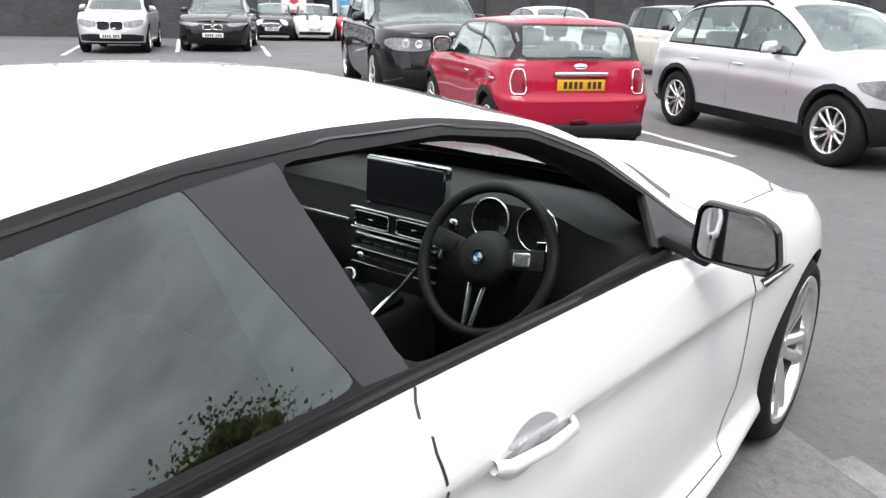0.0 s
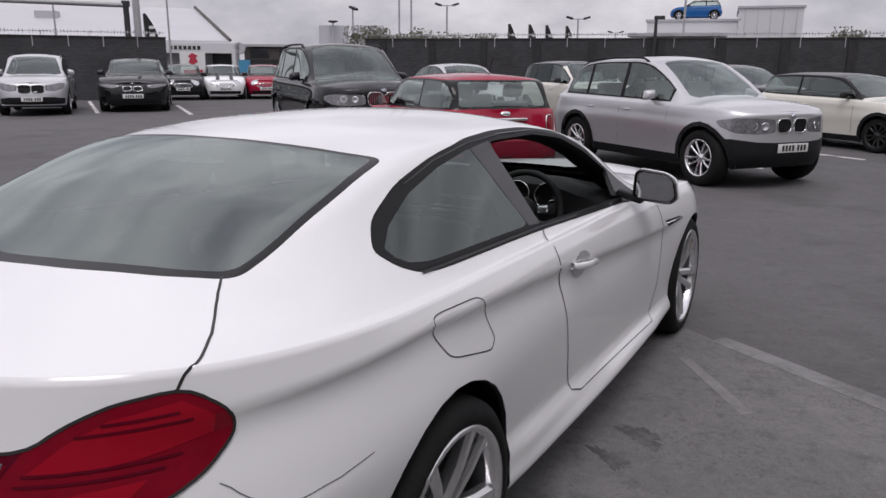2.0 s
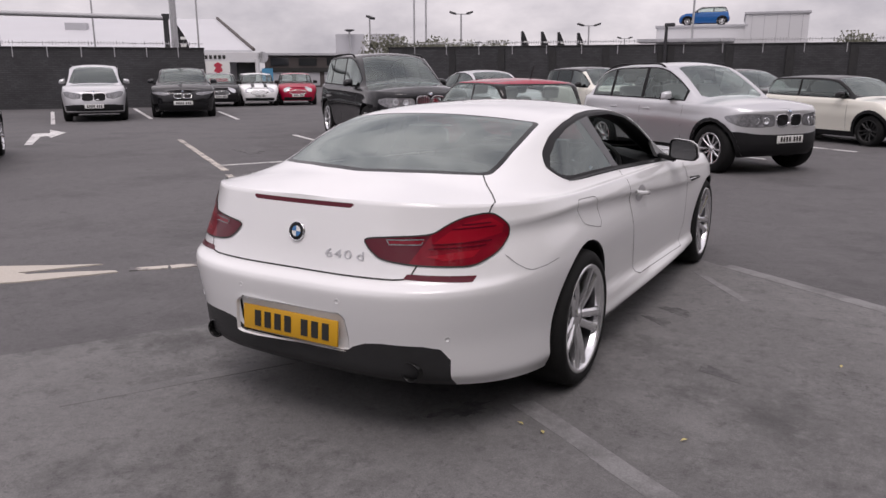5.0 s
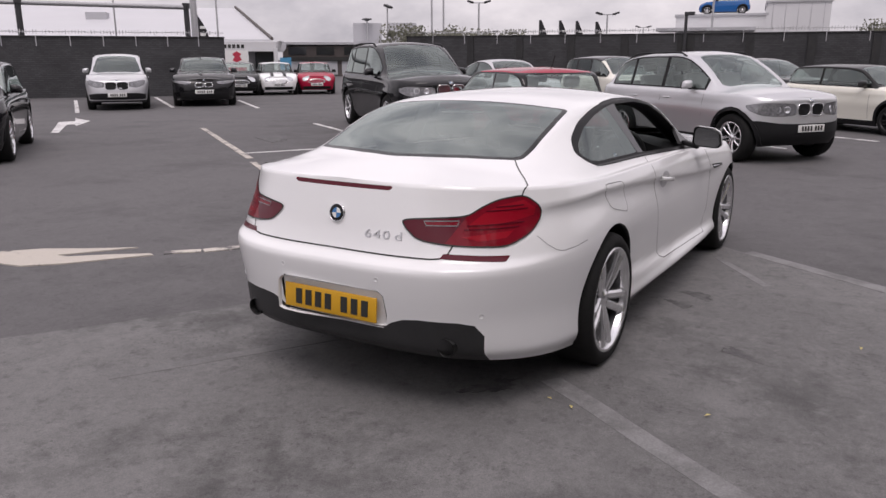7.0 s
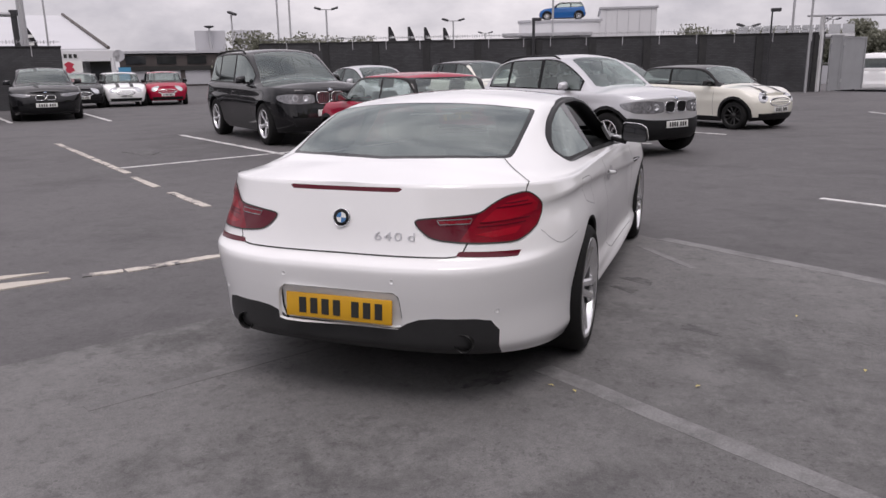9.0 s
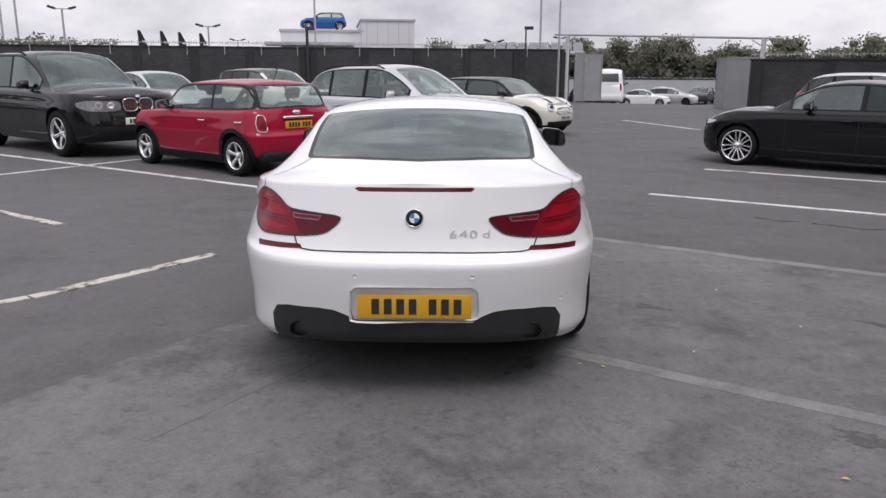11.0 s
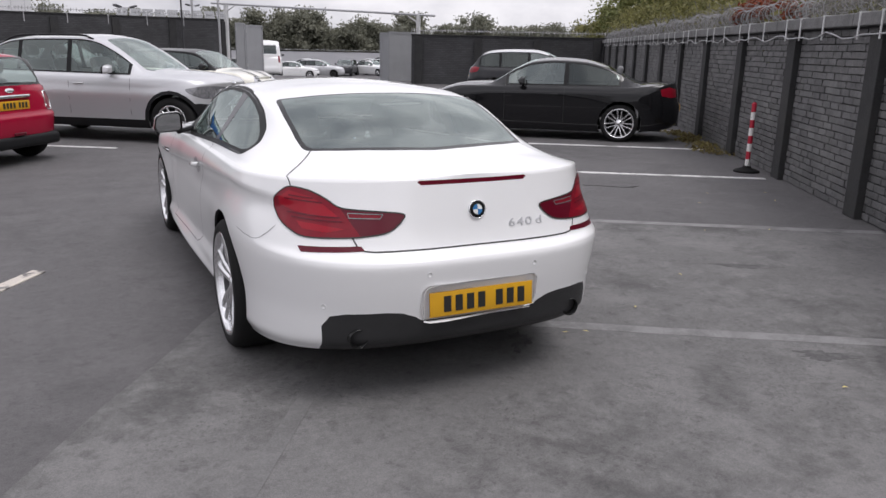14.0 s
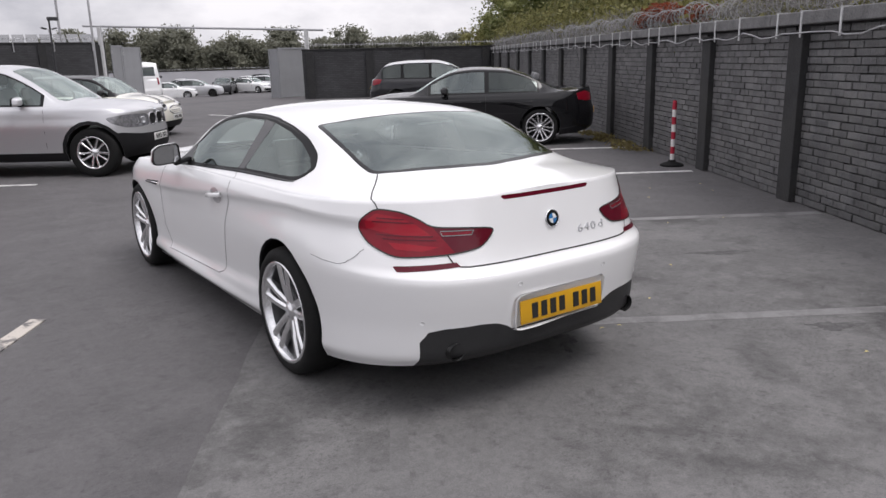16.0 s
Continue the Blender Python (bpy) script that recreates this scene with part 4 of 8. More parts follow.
def steering_wheel(parent, c, r=0.188, tilt=24):
    w = new("steering_wheel")
    w.parent = parent
    w.matrix_local = Matrix.Translation(c) @ Matrix.Rotation(radians(90 - tilt), 4, "X")
    bm = bmesh.new()
    n, k = 40, 10
    ring_ = [[bm.verts.new(((r + 0.016 * math.cos(2 * math.pi * j / k)) * math.cos(2 * math.pi * i / n), (r + 0.016 * math.cos(2 * math.pi * j / k)) * math.sin(2 * math.pi * i / n), 0.016 * math.sin(2 * math.pi * j / k))) for j in range(k)] for i in range(n)]
    for i in range(n):
        for j in range(k):
            bm.faces.new((ring_[i][j], ring_[(i + 1) % n][j], ring_[(i + 1) % n][(j + 1) % k], ring_[i][(j + 1) % k]))
    part("rim", bm, M["interior"], w, "black leather rim", smooth=60)
    part("hub", lathe(bmesh.new(), [(0.0005, 0.035), (0.05, 0.033), (0.072, 0.02), (0.078, -0.01), (0.05, -0.05)], 28), M["interior"], w, smooth=50)
    for a in (10, 170):
        m = Matrix.Rotation(radians(a), 4, "Z")
        part("spoke", boxed((0, 0, 0), (0.12, 0.055, 0.016), m @ Matrix.Translation((0.115, 0, 0.004)), 0.006), M["interior"], w, smooth=40)
        part("switch_pad", boxed((0, 0, 0), (0.05, 0.038, 0.014), m @ Matrix.Translation((0.115, 0, 0.012)), 0.005), M["alloy"] if a == 10 else M["trim"], w, smooth=40)
        part("shift_paddle", boxed((0, 0, 0), (0.03, 0.05, 0.006), m @ Matrix.Translation((0.145, 0.03, -0.03)), 0.002), M["chrome"], w)
    for k_ in (-1, 1):
        part("lower_spoke", boxed((k_ * 0.017, -0.118, 0.002), (0.012, 0.12, 0.012), Matrix.Rotation(radians(-6 * k_), 4, "Z"), 0.004), M["alloy"], w, smooth=40)
    disc = lathe(bmesh.new(), [(0.021, 0.033), (0.021, 0.037), (0.0195, 0.038), (0.019, 0.0365), (0.012, 0.0368)], 24)
    part("badge_ring", disc, M["gloss_trim"], w, smooth=40)
    for k_ in range(4):
        q_ = [(0, 0)] + [(0.0125 * math.cos(a), 0.0125 * math.sin(a)) for a in np.linspace(k_ * math.pi / 2, (k_ + 1) * math.pi / 2, 6)]
        part("badge_quarter", prism(bmesh.new(), q_, 0.002, Matrix.Translation((0, 0, 0.0365))), M["blue"] if k_ % 2 else M["plate_white"], w)
    return w


def roundel(parent, loc, nrm, r):
    """A round badge: chrome ring, black band, blue and white quarters."""
    e = new("badge")
    e.parent = parent
    e.matrix_local = Matrix.Translation(loc) @ Vector(nrm).to_track_quat("Z", "Y").to_matrix().to_4x4()
    part("ring", lathe(bmesh.new(), [(r * 1.03, -0.004), (r, 0.005), (r * 0.92, 0.006), (r * 0.90, 0.003)], 32), M["chrome"], e, smooth=50)
    part("band", lathe(bmesh.new(), [(r * 0.92, 0.003), (r * 0.8, 0.0045), (r * 0.55, 0.005)], 32), M["gloss_trim"], e, smooth=50)
    for k in range(4):
        bm = bmesh.new()
        pts = [(0, 0)] + [(r * 0.56 * math.cos(a), r * 0.56 * math.sin(a)) for a in np.linspace(k * math.pi / 2, (k + 1) * math.pi / 2, 7)]
        prism(bm, pts, 0.0025, Matrix.Translation((0, 0, 0.004)))
        part("quarter", bm, M["blue"] if k % 2 else M["plate_white"], e)
    return e


def door_mirror(parent, c, side, material, size=1.0):
    """A door mirror: painted cap, black housing round the mirror glass that faces back, and a foot to the door."""
    m = new("door_mirror")
    m.parent = parent
    m.matrix_local = Matrix.Translation(c) @ Matrix.Diagonal((side * size, size, size, 1))
    prof = rounded([(-0.092, -0.060), (0.075, -0.072), (0.100, -0.045), (0.085, 0.035), (0.04, 0.062), (-0.085, 0.074)], 6, 0.24)

    def hoop(steps):
        bm = bmesh.new()
        rings = [[bm.verts.new((px * k, y, pz * k)) for px, pz in prof] for y, k in steps]
        for a, b in zip(rings, rings[1:]):
            for k in range(len(a)):
                bm.faces.new((a[k], a[(k + 1) % len(a)], b[(k + 1) % len(a)], b[k]))
        return bm, rings

    bm, rings = hoop(((0.034, 1.0), (0.05, 1.02), (0.08, 0.93), (0.105, 0.72), (0.125, 0.35)))
    bm.faces.new(rings[-1])
    bmesh.ops.recalc_face_normals(bm, faces=bm.faces)
    part("cap", bm, M[material], m, smooth=50)
    bm, rings = hoop(((0.04, 0.84), (0.0, 0.93), (0.003, 0.985), (0.02, 1.0), (0.036, 0.995)))
    bmesh.ops.recalc_face_normals(bm, faces=bm.faces)
    part("housing", bm, M["gloss_trim"], m, "black mirror housing", smooth=50)
    bm = bmesh.new()
    prism(bm, [(px * 0.86, pz * 0.86) for px, pz in prof], 0.003, Matrix.Translation((0, 0.016, 0)) @ Matrix.Rotation(radians(8), 4, "Z") @ Matrix.Rotation(radians(92), 4, "X"))
    part("mirror_glass", bm, M["mirror"], m)
    part("foot", boxed((-0.11, 0.05, -0.055), (0.12, 0.06, 0.03), Matrix.Rotation(radians(15), 4, "Y"), 0.01), M["trim"], m, smooth=40)
    return m


hero_shell = Shell(HERO, nq=30, ns=48, rows=56)
hero = tagged(new("coupe"), "glossy white two-door coupe with silver alloys, driver window open", "car")
hb = hero_shell.bm
tree = BVHTree.FromBMesh(hb)
SIDE = (AY, AZ)
REAR = (AX, AZ)
PLAN = (AX, AY)
D1 = Vector((1, 1, 0)).normalized()
R2 = math.sqrt(2)

dlo = rounded([(1.090, 1.051), (1.145, 1.027), (1.23, 1.011), (1.95, 0.986), (2.5, 0.957), (3.05, 0.929), (3.19, 0.932), (3.10, 0.992), (2.95, 1.087), (2.75, 1.195), (2.5, 1.278), (2.25, 1.310), (2.0, 1.315), (1.75, 1.305), (1.5, 1.276), (1.272, 1.226), (1.112, 1.158), (1.046, 1.092)], 4, 0.3)
quarter = rounded([(1.105, 1.068), (1.14, 1.050), (1.22, 1.038), (1.878, 1.016), (1.742, 1.276), (1.70, 1.272), (1.5, 1.243), (1.30, 1.195), (1.155, 1.136), (1.088, 1.092)], 4, 0.07)
opening = rounded([(1.967, 1.007), (2.5, 0.978), (3.03, 0.948), (3.09, 0.960), (2.95, 1.062), (2.74, 1.170), (2.5, 1.251), (2.25, 1.284), (1.885, 1.286)], 4, 0.10)
high = lambda c: c.z > 0.9 and c.x > 0.4 and 1.0 < c.y < 3.3
rear_out = [(-0.3, 0.545), (0.0, 0.53), (0.23, 0.57), (0.45, 0.635), (0.575, 0.695), (0.60, 0.73), (0.605, 0.85), (0.60, 1.1), (0.585, 1.30), (0.56, 1.325), (0.45, 1.29), (0.25, 1.262), (0.0, 1.25), (-0.3, 1.265)]
rear_in = [(-0.3, 0.585), (0.0, 0.57), (0.23, 0.606), (0.45, 0.668), (0.555, 0.714), (0.578, 0.75), (0.582, 0.85), (0.576, 1.1), (0.560, 1.285), (0.545, 1.302), (0.45, 1.272), (0.25, 1.245), (0.0, 1.233), (-0.3, 1.248)]
front_out = [(-0.3, 3.35), (0.0, 3.37), (0.4, 3.33), (0.68, 3.22), (0.72, 3.12), (0.66, 2.85), (0.56, 2.48), (0.4, 2.42), (0.0, 2.40), (-0.3, 2.42)]
front_in = [(-0.3, 3.28), (0.0, 3.30), (0.4, 3.26), (0.62, 3.17), (0.66, 3.08), (0.61, 2.85), (0.52, 2.53), (0.4, 2.48), (0.0, 2.46), (-0.3, 2.48)]
boot_top = [(-0.2, 0.1), (0.757, 0.1), (0.762, 0.43), (0.711, 0.535), (0.636, 0.62), (0.575, 0.695), (0.45, 0.70), (-0.2, 0.70)]
boot_rear = [(-0.2, 0.735), (0.50, 0.733), (0.545, 0.752), (0.604, 0.905), (0.64, 0.947), (0.685, 0.974), (0.757, 0.982), (0.757, 1.06), (-0.2, 1.06)]
bonnet = [(-0.2, 3.38), (0.45, 3.36), (0.72, 3.22), (0.77, 3.4), (0.76, 4.0), (0.62, 4.45), (0.3, 4.60), (-0.2, 4.62)]
door = rounded([(1.950, 0.986), (1.935, 0.93), (1.962, 0.80), (2.00, 0.66), (2.055, 0.45), (2.085, 0.355), (2.3, 0.325), (3.2, 0.30), (3.34, 0.45), (3.36, 0.70), (3.25, 0.90), (3.15, 0.932)], 4, 0.12)
lamp = rounded([(s / R2, z) for s, z in [(0.440, 0.886), (0.603, 0.897), (0.811, 0.906), (0.898, 0.944), (1.008, 0.973), (1.176, 0.983), (1.287, 0.925), (1.288, 0.880), (1.207, 0.828), (1.065, 0.790), (0.99, 0.782), (0.68, 0.790), (0.522, 0.806), (0.468, 0.845)]], 4, 0.36)
split = [(0.829 / R2, 0.925), (0.640 / R2, 0.775)]
glow = [(s / R2, z) for s, z in [(0.80, 0.866), (0.90, 0.915), (1.0, 0.947), (1.165, 0.962), (1.245, 0.925), (1.235, 0.895), (1.10, 0.880), (0.93, 0.868)]]
glow_low = [(s / R2, z) for s, z in [(0.76, 0.823), (0.95, 0.838), (1.08, 0.842), (1.03, 0.815), (0.86, 0.806)]]
glow_in = [(s / R2, z) for s, z in [(0.56, 0.880), (0.77, 0.886), (0.75, 0.868), (0.58, 0.862)]]
reflector = rounded([(s / R2, z) for s, z in [(0.655, 0.757), (1.045, 0.746), (1.012, 0.723), (0.628, 0.737)]], 4, 0.08)
diffuser = [(-0.1, 0.1), (-0.1, 0.408), (0.27, 0.408), (0.31, 0.438), (0.37, 0.461), (0.44, 0.468), (0.60, 0.464), (0.66, 0.450), (0.69, 0.40), (0.675, 0.1)]
recess = [(-0.2, 0.412), (0.282, 0.412), (0.296, 0.47), (0.29, 0.56), (0.265, 0.582), (-0.2, 0.584)]
brake = [(-0.2, 1.000), (0.255, 1.000), (0.272, 1.012), (0.262, 1.019), (-0.2, 1.019)]
back = lambda c: c.y < 0.65 and c.z < 1.05
pillar_area = [(1.880, 1.014), (1.970, 1.006), (1.930, 1.15), (1.888, 1.288), (1.742, 1.276), (1.812, 1.14)]
for _o in (dlo, quarter, opening, pillar_area):
    cut(hb, _o, *SIDE, keep=high)
rear_out, rear_in = rounded(rear_out, 4, 0.3), rounded(rear_in, 4, 0.3)
for _o in (rear_out, rear_in):
    cut(hb, _o, *PLAN, keep=lambda c: c.z > 1.0 and c.y < 1.5)
for _o in (front_out, front_in):
    cut(hb, _o, *PLAN, keep=lambda c: c.z > 0.88 and c.y > 2.2)
cut(hb, boot_top, *PLAN, keep=lambda c: c.z > 0.96 and c.y < 0.9)
cut(hb, boot_rear, *REAR, keep=back)
cut(hb, bonnet, *PLAN, keep=lambda c: c.z > 0.74 and c.y > 3.1)
cut(hb, door, *SIDE, keep=lambda c: c.x > 0.6 and c.z < 1.0)
for _o in (lamp, glow, glow_low, glow_in, reflector):
    cut(hb, _o, D1, AZ, keep=back)
cut(hb, split, D1, AZ, keep=back, closed=False)
for _o in (diffuser, recess, brake):
    cut(hb, _o, *REAR, keep=back)
arch_r, arch_f = circle((1.13, 0.355), 0.385), circle((3.975, 0.345), 0.375)
for _o in (arch_r, arch_f):
    cut(hb, _o, *SIDE, keep=lambda c: c.x > 0.5 and c.z < 0.9)
hb.normal_update()
d1 = lambda c: (c.x + c.y) / R2
left_of_split = lambda c: d1(c) < split[1][0] + (split[0][0] - split[1][0]) * (c.z - split[1][1]) / (split[0][1] - split[1][1])
rules = [
    ("gone", lambda c: c.z < 0.9 and c.x > 0.5 and (inside(arch_r, c.y, c.z) or inside(arch_f, c.y, c.z))),
    ("opening", lambda c: high(c) and inside(opening, c.y, c.z)),
    ("quarter_glass", lambda c: high(c) and inside(quarter, c.y, c.z)),
    ("pillar_trim", lambda c: high(c) and inside(pillar_area, c.y, c.z)),
    ("window_trim", lambda c: high(c) and inside(dlo, c.y, c.z)),
    ("rear_glass", lambda c: c.z > 1.0 and c.y < 1.5 and inside(rear_in, c.x, c.y)),
    ("rear_glass_border", lambda c: c.z > 1.0 and c.y < 1.5 and inside(rear_out, c.x, c.y)),
    ("windscreen", lambda c: c.z > 0.88 and c.y > 2.2 and inside(front_in, c.x, c.y)),
    ("windscreen_border", lambda c: c.z > 0.88 and c.y > 2.2 and inside(front_out, c.x, c.y)),
    ("lamp_glow", lambda c: back(c) and not left_of_split(c) and (inside(glow, d1(c), c.z) or inside(glow_low, d1(c), c.z))),
    ("lamp_glow_in", lambda c: back(c) and left_of_split(c) and inside(glow_in, d1(c), c.z)),
    ("boot_lamp", lambda c: back(c) and left_of_split(c) and inside(lamp, d1(c), c.z)),
    ("tail_lamp", lambda c: back(c) and inside(lamp, d1(c), c.z)),
    ("reflector", lambda c: back(c) and c.z < 0.77 and inside(reflector, d1(c), c.z)),
    ("brake_light", lambda c: back(c) and inside(brake, c.x, c.z)),
    ("diffuser", lambda c: back(c) and c.z < 0.47 and inside(diffuser, c.x, c.z)),
    ("plate_recess", lambda c: back(c) and c.z < 0.6 and inside(recess, c.x, c.z)),
    ("boot_lid", lambda c: (back(c) and inside(boot_rear, c.x, c.z) and c.y < 0.45) or (c.z > 0.96 and c.y < 0.9 and inside(boot_top, c.x, c.y))),
    ("bonnet", lambda c: c.z > 0.74 and c.y > 3.1 and inside(bonnet, c.x, c.y)),
    ("door", lambda c: c.x > 0.6 and c.z < 1.0 and inside(door, c.y, c.z)),
    ("rear_bumper", lambda c: c.y < 0.75 and c.z < 0.74),
    ("front_bumper", lambda c: c.y > 4.1 and c.z < 0.72),
]
hp = pieces(hb, rules, "body")
PAINT = M["white_paint"]
for nm in ("body", "rear_bumper", "front_bumper", "boot_lid", "bonnet", "plate_recess"):
    hp[nm + "_ob"] = link(nm, faces_mesh(nm, hp[nm], "both"), hero, material=PAINT)
boot_ob, door_obs = hp["boot_lid_ob"], []
for nm, mt, lab in (("diffuser", "plastic", "matt black rear diffuser"), ("brake_light", "lens_dark_red", "narrow dark red brake light"), ("rear_glass", "glass_tint", "tinted rear window"), ("rear_glass_border", "gloss_trim", "black rear window border"), ("windscreen", "glass_clear", "clear windscreen"), ("windscreen_border", "gloss_trim", "black windscreen border")):
    link(nm, faces_mesh(nm, hp[nm], "both"), hero, lab, M[mt])
for side in ("none", "other"):
    d_ = link("door", faces_mesh("door", hp["door"], side), hero, material=PAINT)
    door_obs.append(d_)
    link("window_trim", faces_mesh("window_trim", hp["window_trim"], side, 0.001), hero, "black window frame", M["trim"])
    link("pillar_trim", faces_mesh("pillar_trim", hp["pillar_trim"], side, 0.001), hero, "glossy black door pillar", M["pillar_gloss"])
    link("quarter_glass", faces_mesh("quarter_glass", hp["quarter_glass"], side), hero, "dark tinted quarter window", M["glass_quarter"])
    if side == "other":
        link("door_glass", faces_mesh("door_glass", hp["opening"], side), hero, "closed side window", M["glass_clear"])
    tl = link("tail_lamp", faces_mesh("tail_lamp", hp["tail_lamp"], side, 0.003), hero, "red tail lamp", M["lens_red"])
    link("lamp_strip", faces_mesh("lamp_strip", hp["lamp_glow"], side, 0.004), tl, "bright red light strip", M["lens_amber"])
    bl = link("boot_lamp", faces_mesh("boot_lamp", hp["boot_lamp"], side, 0.003), boot_ob, "dark red inner tail lamp", M["lens_dark_red"])
    link("reversing_strip", faces_mesh("reversing_strip", hp["lamp_glow_in"], side, 0.004), bl, "clear reversing light strip", M["lens_red"])
    link("reflector", faces_mesh("reflector", hp["reflector"], side, 0.002), hero, "dark red reflector strip", M["lens_dark_red"])
lining = [f for k, fs in hp.items() if isinstance(fs, list) and k not in ("gone", "plate_recess", "opening", "quarter_glass", "rear_glass", "windscreen", "window_trim", "pillar_trim", "rear_glass_border", "windscreen_border") for f in fs]
link("lining", faces_mesh("lining", lining, "both", -0.014), hero, "black cabin lining", M["interior"])

for sg in (1, -1):
    mir = sg < 0
    # Panels meet without gaps; dark strips on the skin paint the shade between them.
    for pts, way, wd in (
        ([(2, 1.968, 0.984), (2, 1.945, 0.955), (2, 1.935, 0.92), (2, 1.943, 0.86), (2, 1.962, 0.79), (2, 2.00, 0.66), (2, 2.030, 0.55), (2, 2.055, 0.45), (2, 2.085, 0.36), (2, 2.16, 0.335)], (-1, 0, 0), 0.006),
        ([(2, 2.16, 0.335), (2, 2.6, 0.318), (2, 3.2, 0.30)], (-1, 0, 0), 0.004),
        ([(2, 3.2, 0.30), (2, 3.34, 0.45), (2, 3.36, 0.70), (2, 3.25, 0.90)], (-1, 0, 0), 0.006),
        ([(0.575, 0.695, 1.12), (0.636, 0.62, 1.09), (0.700, 0.545, 1.06), (0.745, 0.475, 1.035), (0.775, 0.41, 1.01), (0.795, 0.375, 0.985)], None, 0.006),
        ([(0.604, -2, 0.902), (0.545, -2, 0.752), (0.52, -2, 0.737), (0.48, -2, 0.733), (0.0, -2, 0.735)], (0, 1, 0), 0.007),
        ([(0.46, 3.36, 2), (0.72, 3.22, 2), (0.77, 3.4, 2), (0.76, 4.0, 2), (0.62, 4.45, 2)], (0, 0, -1), 0.006),
        ([(0.885, 0.40, 0.835), (0.905, 0.45, 0.785), (0.92, 0.50, 0.752), (0.925, 0.56, 0.735), (0.93, 0.66, 0.730), (0.93, 0.77, 0.735)], None, 0.0028),
    ):
        part("panel_gap", ribbon(tree, pts, way, wd, mirror=mir), M["ink"] if wd > 0.003 else M["interior_grey"], hero)
    bm = bmesh.new()
    for cy, cz, rr in ((1.13, 0.355, 0.385), (3.975, 0.345, 0.375)):
        rows_ = []
        for a in np.linspace(-0.35, math.pi + 0.35, 30):
            y_, z_ = cy + rr * math.cos(a), cz + rr * math.sin(a)
            l, n = on_skin(tree, (2, y_, max(z_, 0.19)), (-1, 0, 0))
            rows_.append([(sg * (l.x + 0.001), y_, z_), (sg * (l.x - 0.012), cy + (rr - 0.006) * math.cos(a), cz + (rr - 0.006) * math.sin(a)), (sg * (l.x - 0.03), y_, z_), (sg * 0.5, y_, z_)])
        part("wheel_arch", loft_lines(rows_), M["trim"], hero, "black wheel arch liner", smooth=40)
    hx, hn = on_skin(tree, (2, 2.175, 0.828), (-1, 0, 0))
    hd = door_obs[0 if sg > 0 else 1]
    bm = bmesh.new()
    pts = [hx + Vector((0.004, dy, dz)) for dy, dz in ((-0.125, 0.018), (-0.10, 0.013), (0, 0.0), (0.10, -0.013), (0.125, -0.018))]
    outs = [0.0, 0.016, 0.024, 0.018, 0.0]
    secs = []
    for p, o in zip(pts, outs):
        p = p + Vector((o, 0, 0))
        secs.append([(sg * (p.x + 0.009 * math.cos(a)), p.y, p.z + 0.013 * math.sin(a)) for a in np.linspace(0, 2 * math.pi, 11)[:-1]])
    part("door_handle", loft_lines(secs, True), PAINT, hd, "white door handle bar", smooth=60)
    bm = bmesh.new()
    cup = []
    for k, dp in ((1.0, 0.0015), (0.8, -0.004), (0.4, -0.010)):
        rw = []
        for a in np.linspace(0, 2 * math.pi, 21)[:-1]:
            l, n = on_skin(tree, (2, 2.16 + 0.085 * k * math.cos(a), 0.828 + 0.05 * k * math.sin(a)), (-1, 0, 0))
            rw.append((sg * (l.x + 0.0015), l.y, l.z))
        cup.append(rw)
    part("handle_cup", loft_lines(cup, True), M["silver_paint"], hd, smooth=60)
    vp = [on_skin(tree, (2, y_, z_), (-1, 0, 0))[0] for y_, z_ in ((3.36, 0.782), (3.64, 0.762), (3.68, 0.742), (3.42, 0.742))]
    bm = bmesh.new()
    a_ = [bm.verts.new((sg * (p.x + 0.003), p.y, p.z)) for p in vp]
    bm.faces.new(a_ if sg > 0 else a_[::-1])
    part("fender_vent", bm, M["trim"], hero, "black fender vent")
    part("vent_bar", tube(bmesh.new(), [(sg * (p.x + 0.005), p.y, p.z) for p in (vp[0].lerp(vp[3], 0.5), vp[1].lerp(vp[2], 0.5))], 0.005), M["chrome"], hero, "chrome vent bar", smooth=60)
    for sx, sz in ((0.263, 0.634), (0.684, 0.494)):
        l, n = on_skin(tree, (sx, -2, sz), (0, 1, 0))
        l.x, n.x = l.x * sg, n.x * sg
        sm = Matrix.Translation(l) @ n.to_track_quat("Z", "Y").to_matrix().to_4x4()
        part("parking_sensor", lathe(bmesh.new(), [(0.0125, 0.0), (0.0125, 0.0015), (0.0105, 0.0015), (0.0105, 0.0005), (0.0003, 0.001)], 18, sm), M["white_paint"], hero, smooth=40)
    l, n = on_skin(tree, (0.55, -2, 0.345), (0, 1, 0))
    part("exhaust_pipe", lathe(bmesh.new(), [(0.044, 0.10), (0.044, -0.012), (0.041, -0.016), (0.037, -0.012), (0.035, 0.10)], 28, Matrix.Translation((sg * 0.55, l.y + 0.002, 0.349)) @ Matrix.Rotation(radians(-90), 4, "X")), M["gloss_trim"], hero, "dark round exhaust pipe", smooth=50)
    door_mirror(hero, (sg * 0.962, 2.87, 1.022), sg, "white_paint", 1.02)
    wheel(hero, 0.806 * sg, 1.13, 0.345, 0.26, sg, face=0.785, fat=1.45, slim=0.78)
    wheel(hero, 0.802 * sg, 3.975, 0.345, 0.25, sg, face=0.785, fat=1.45, slim=0.78)

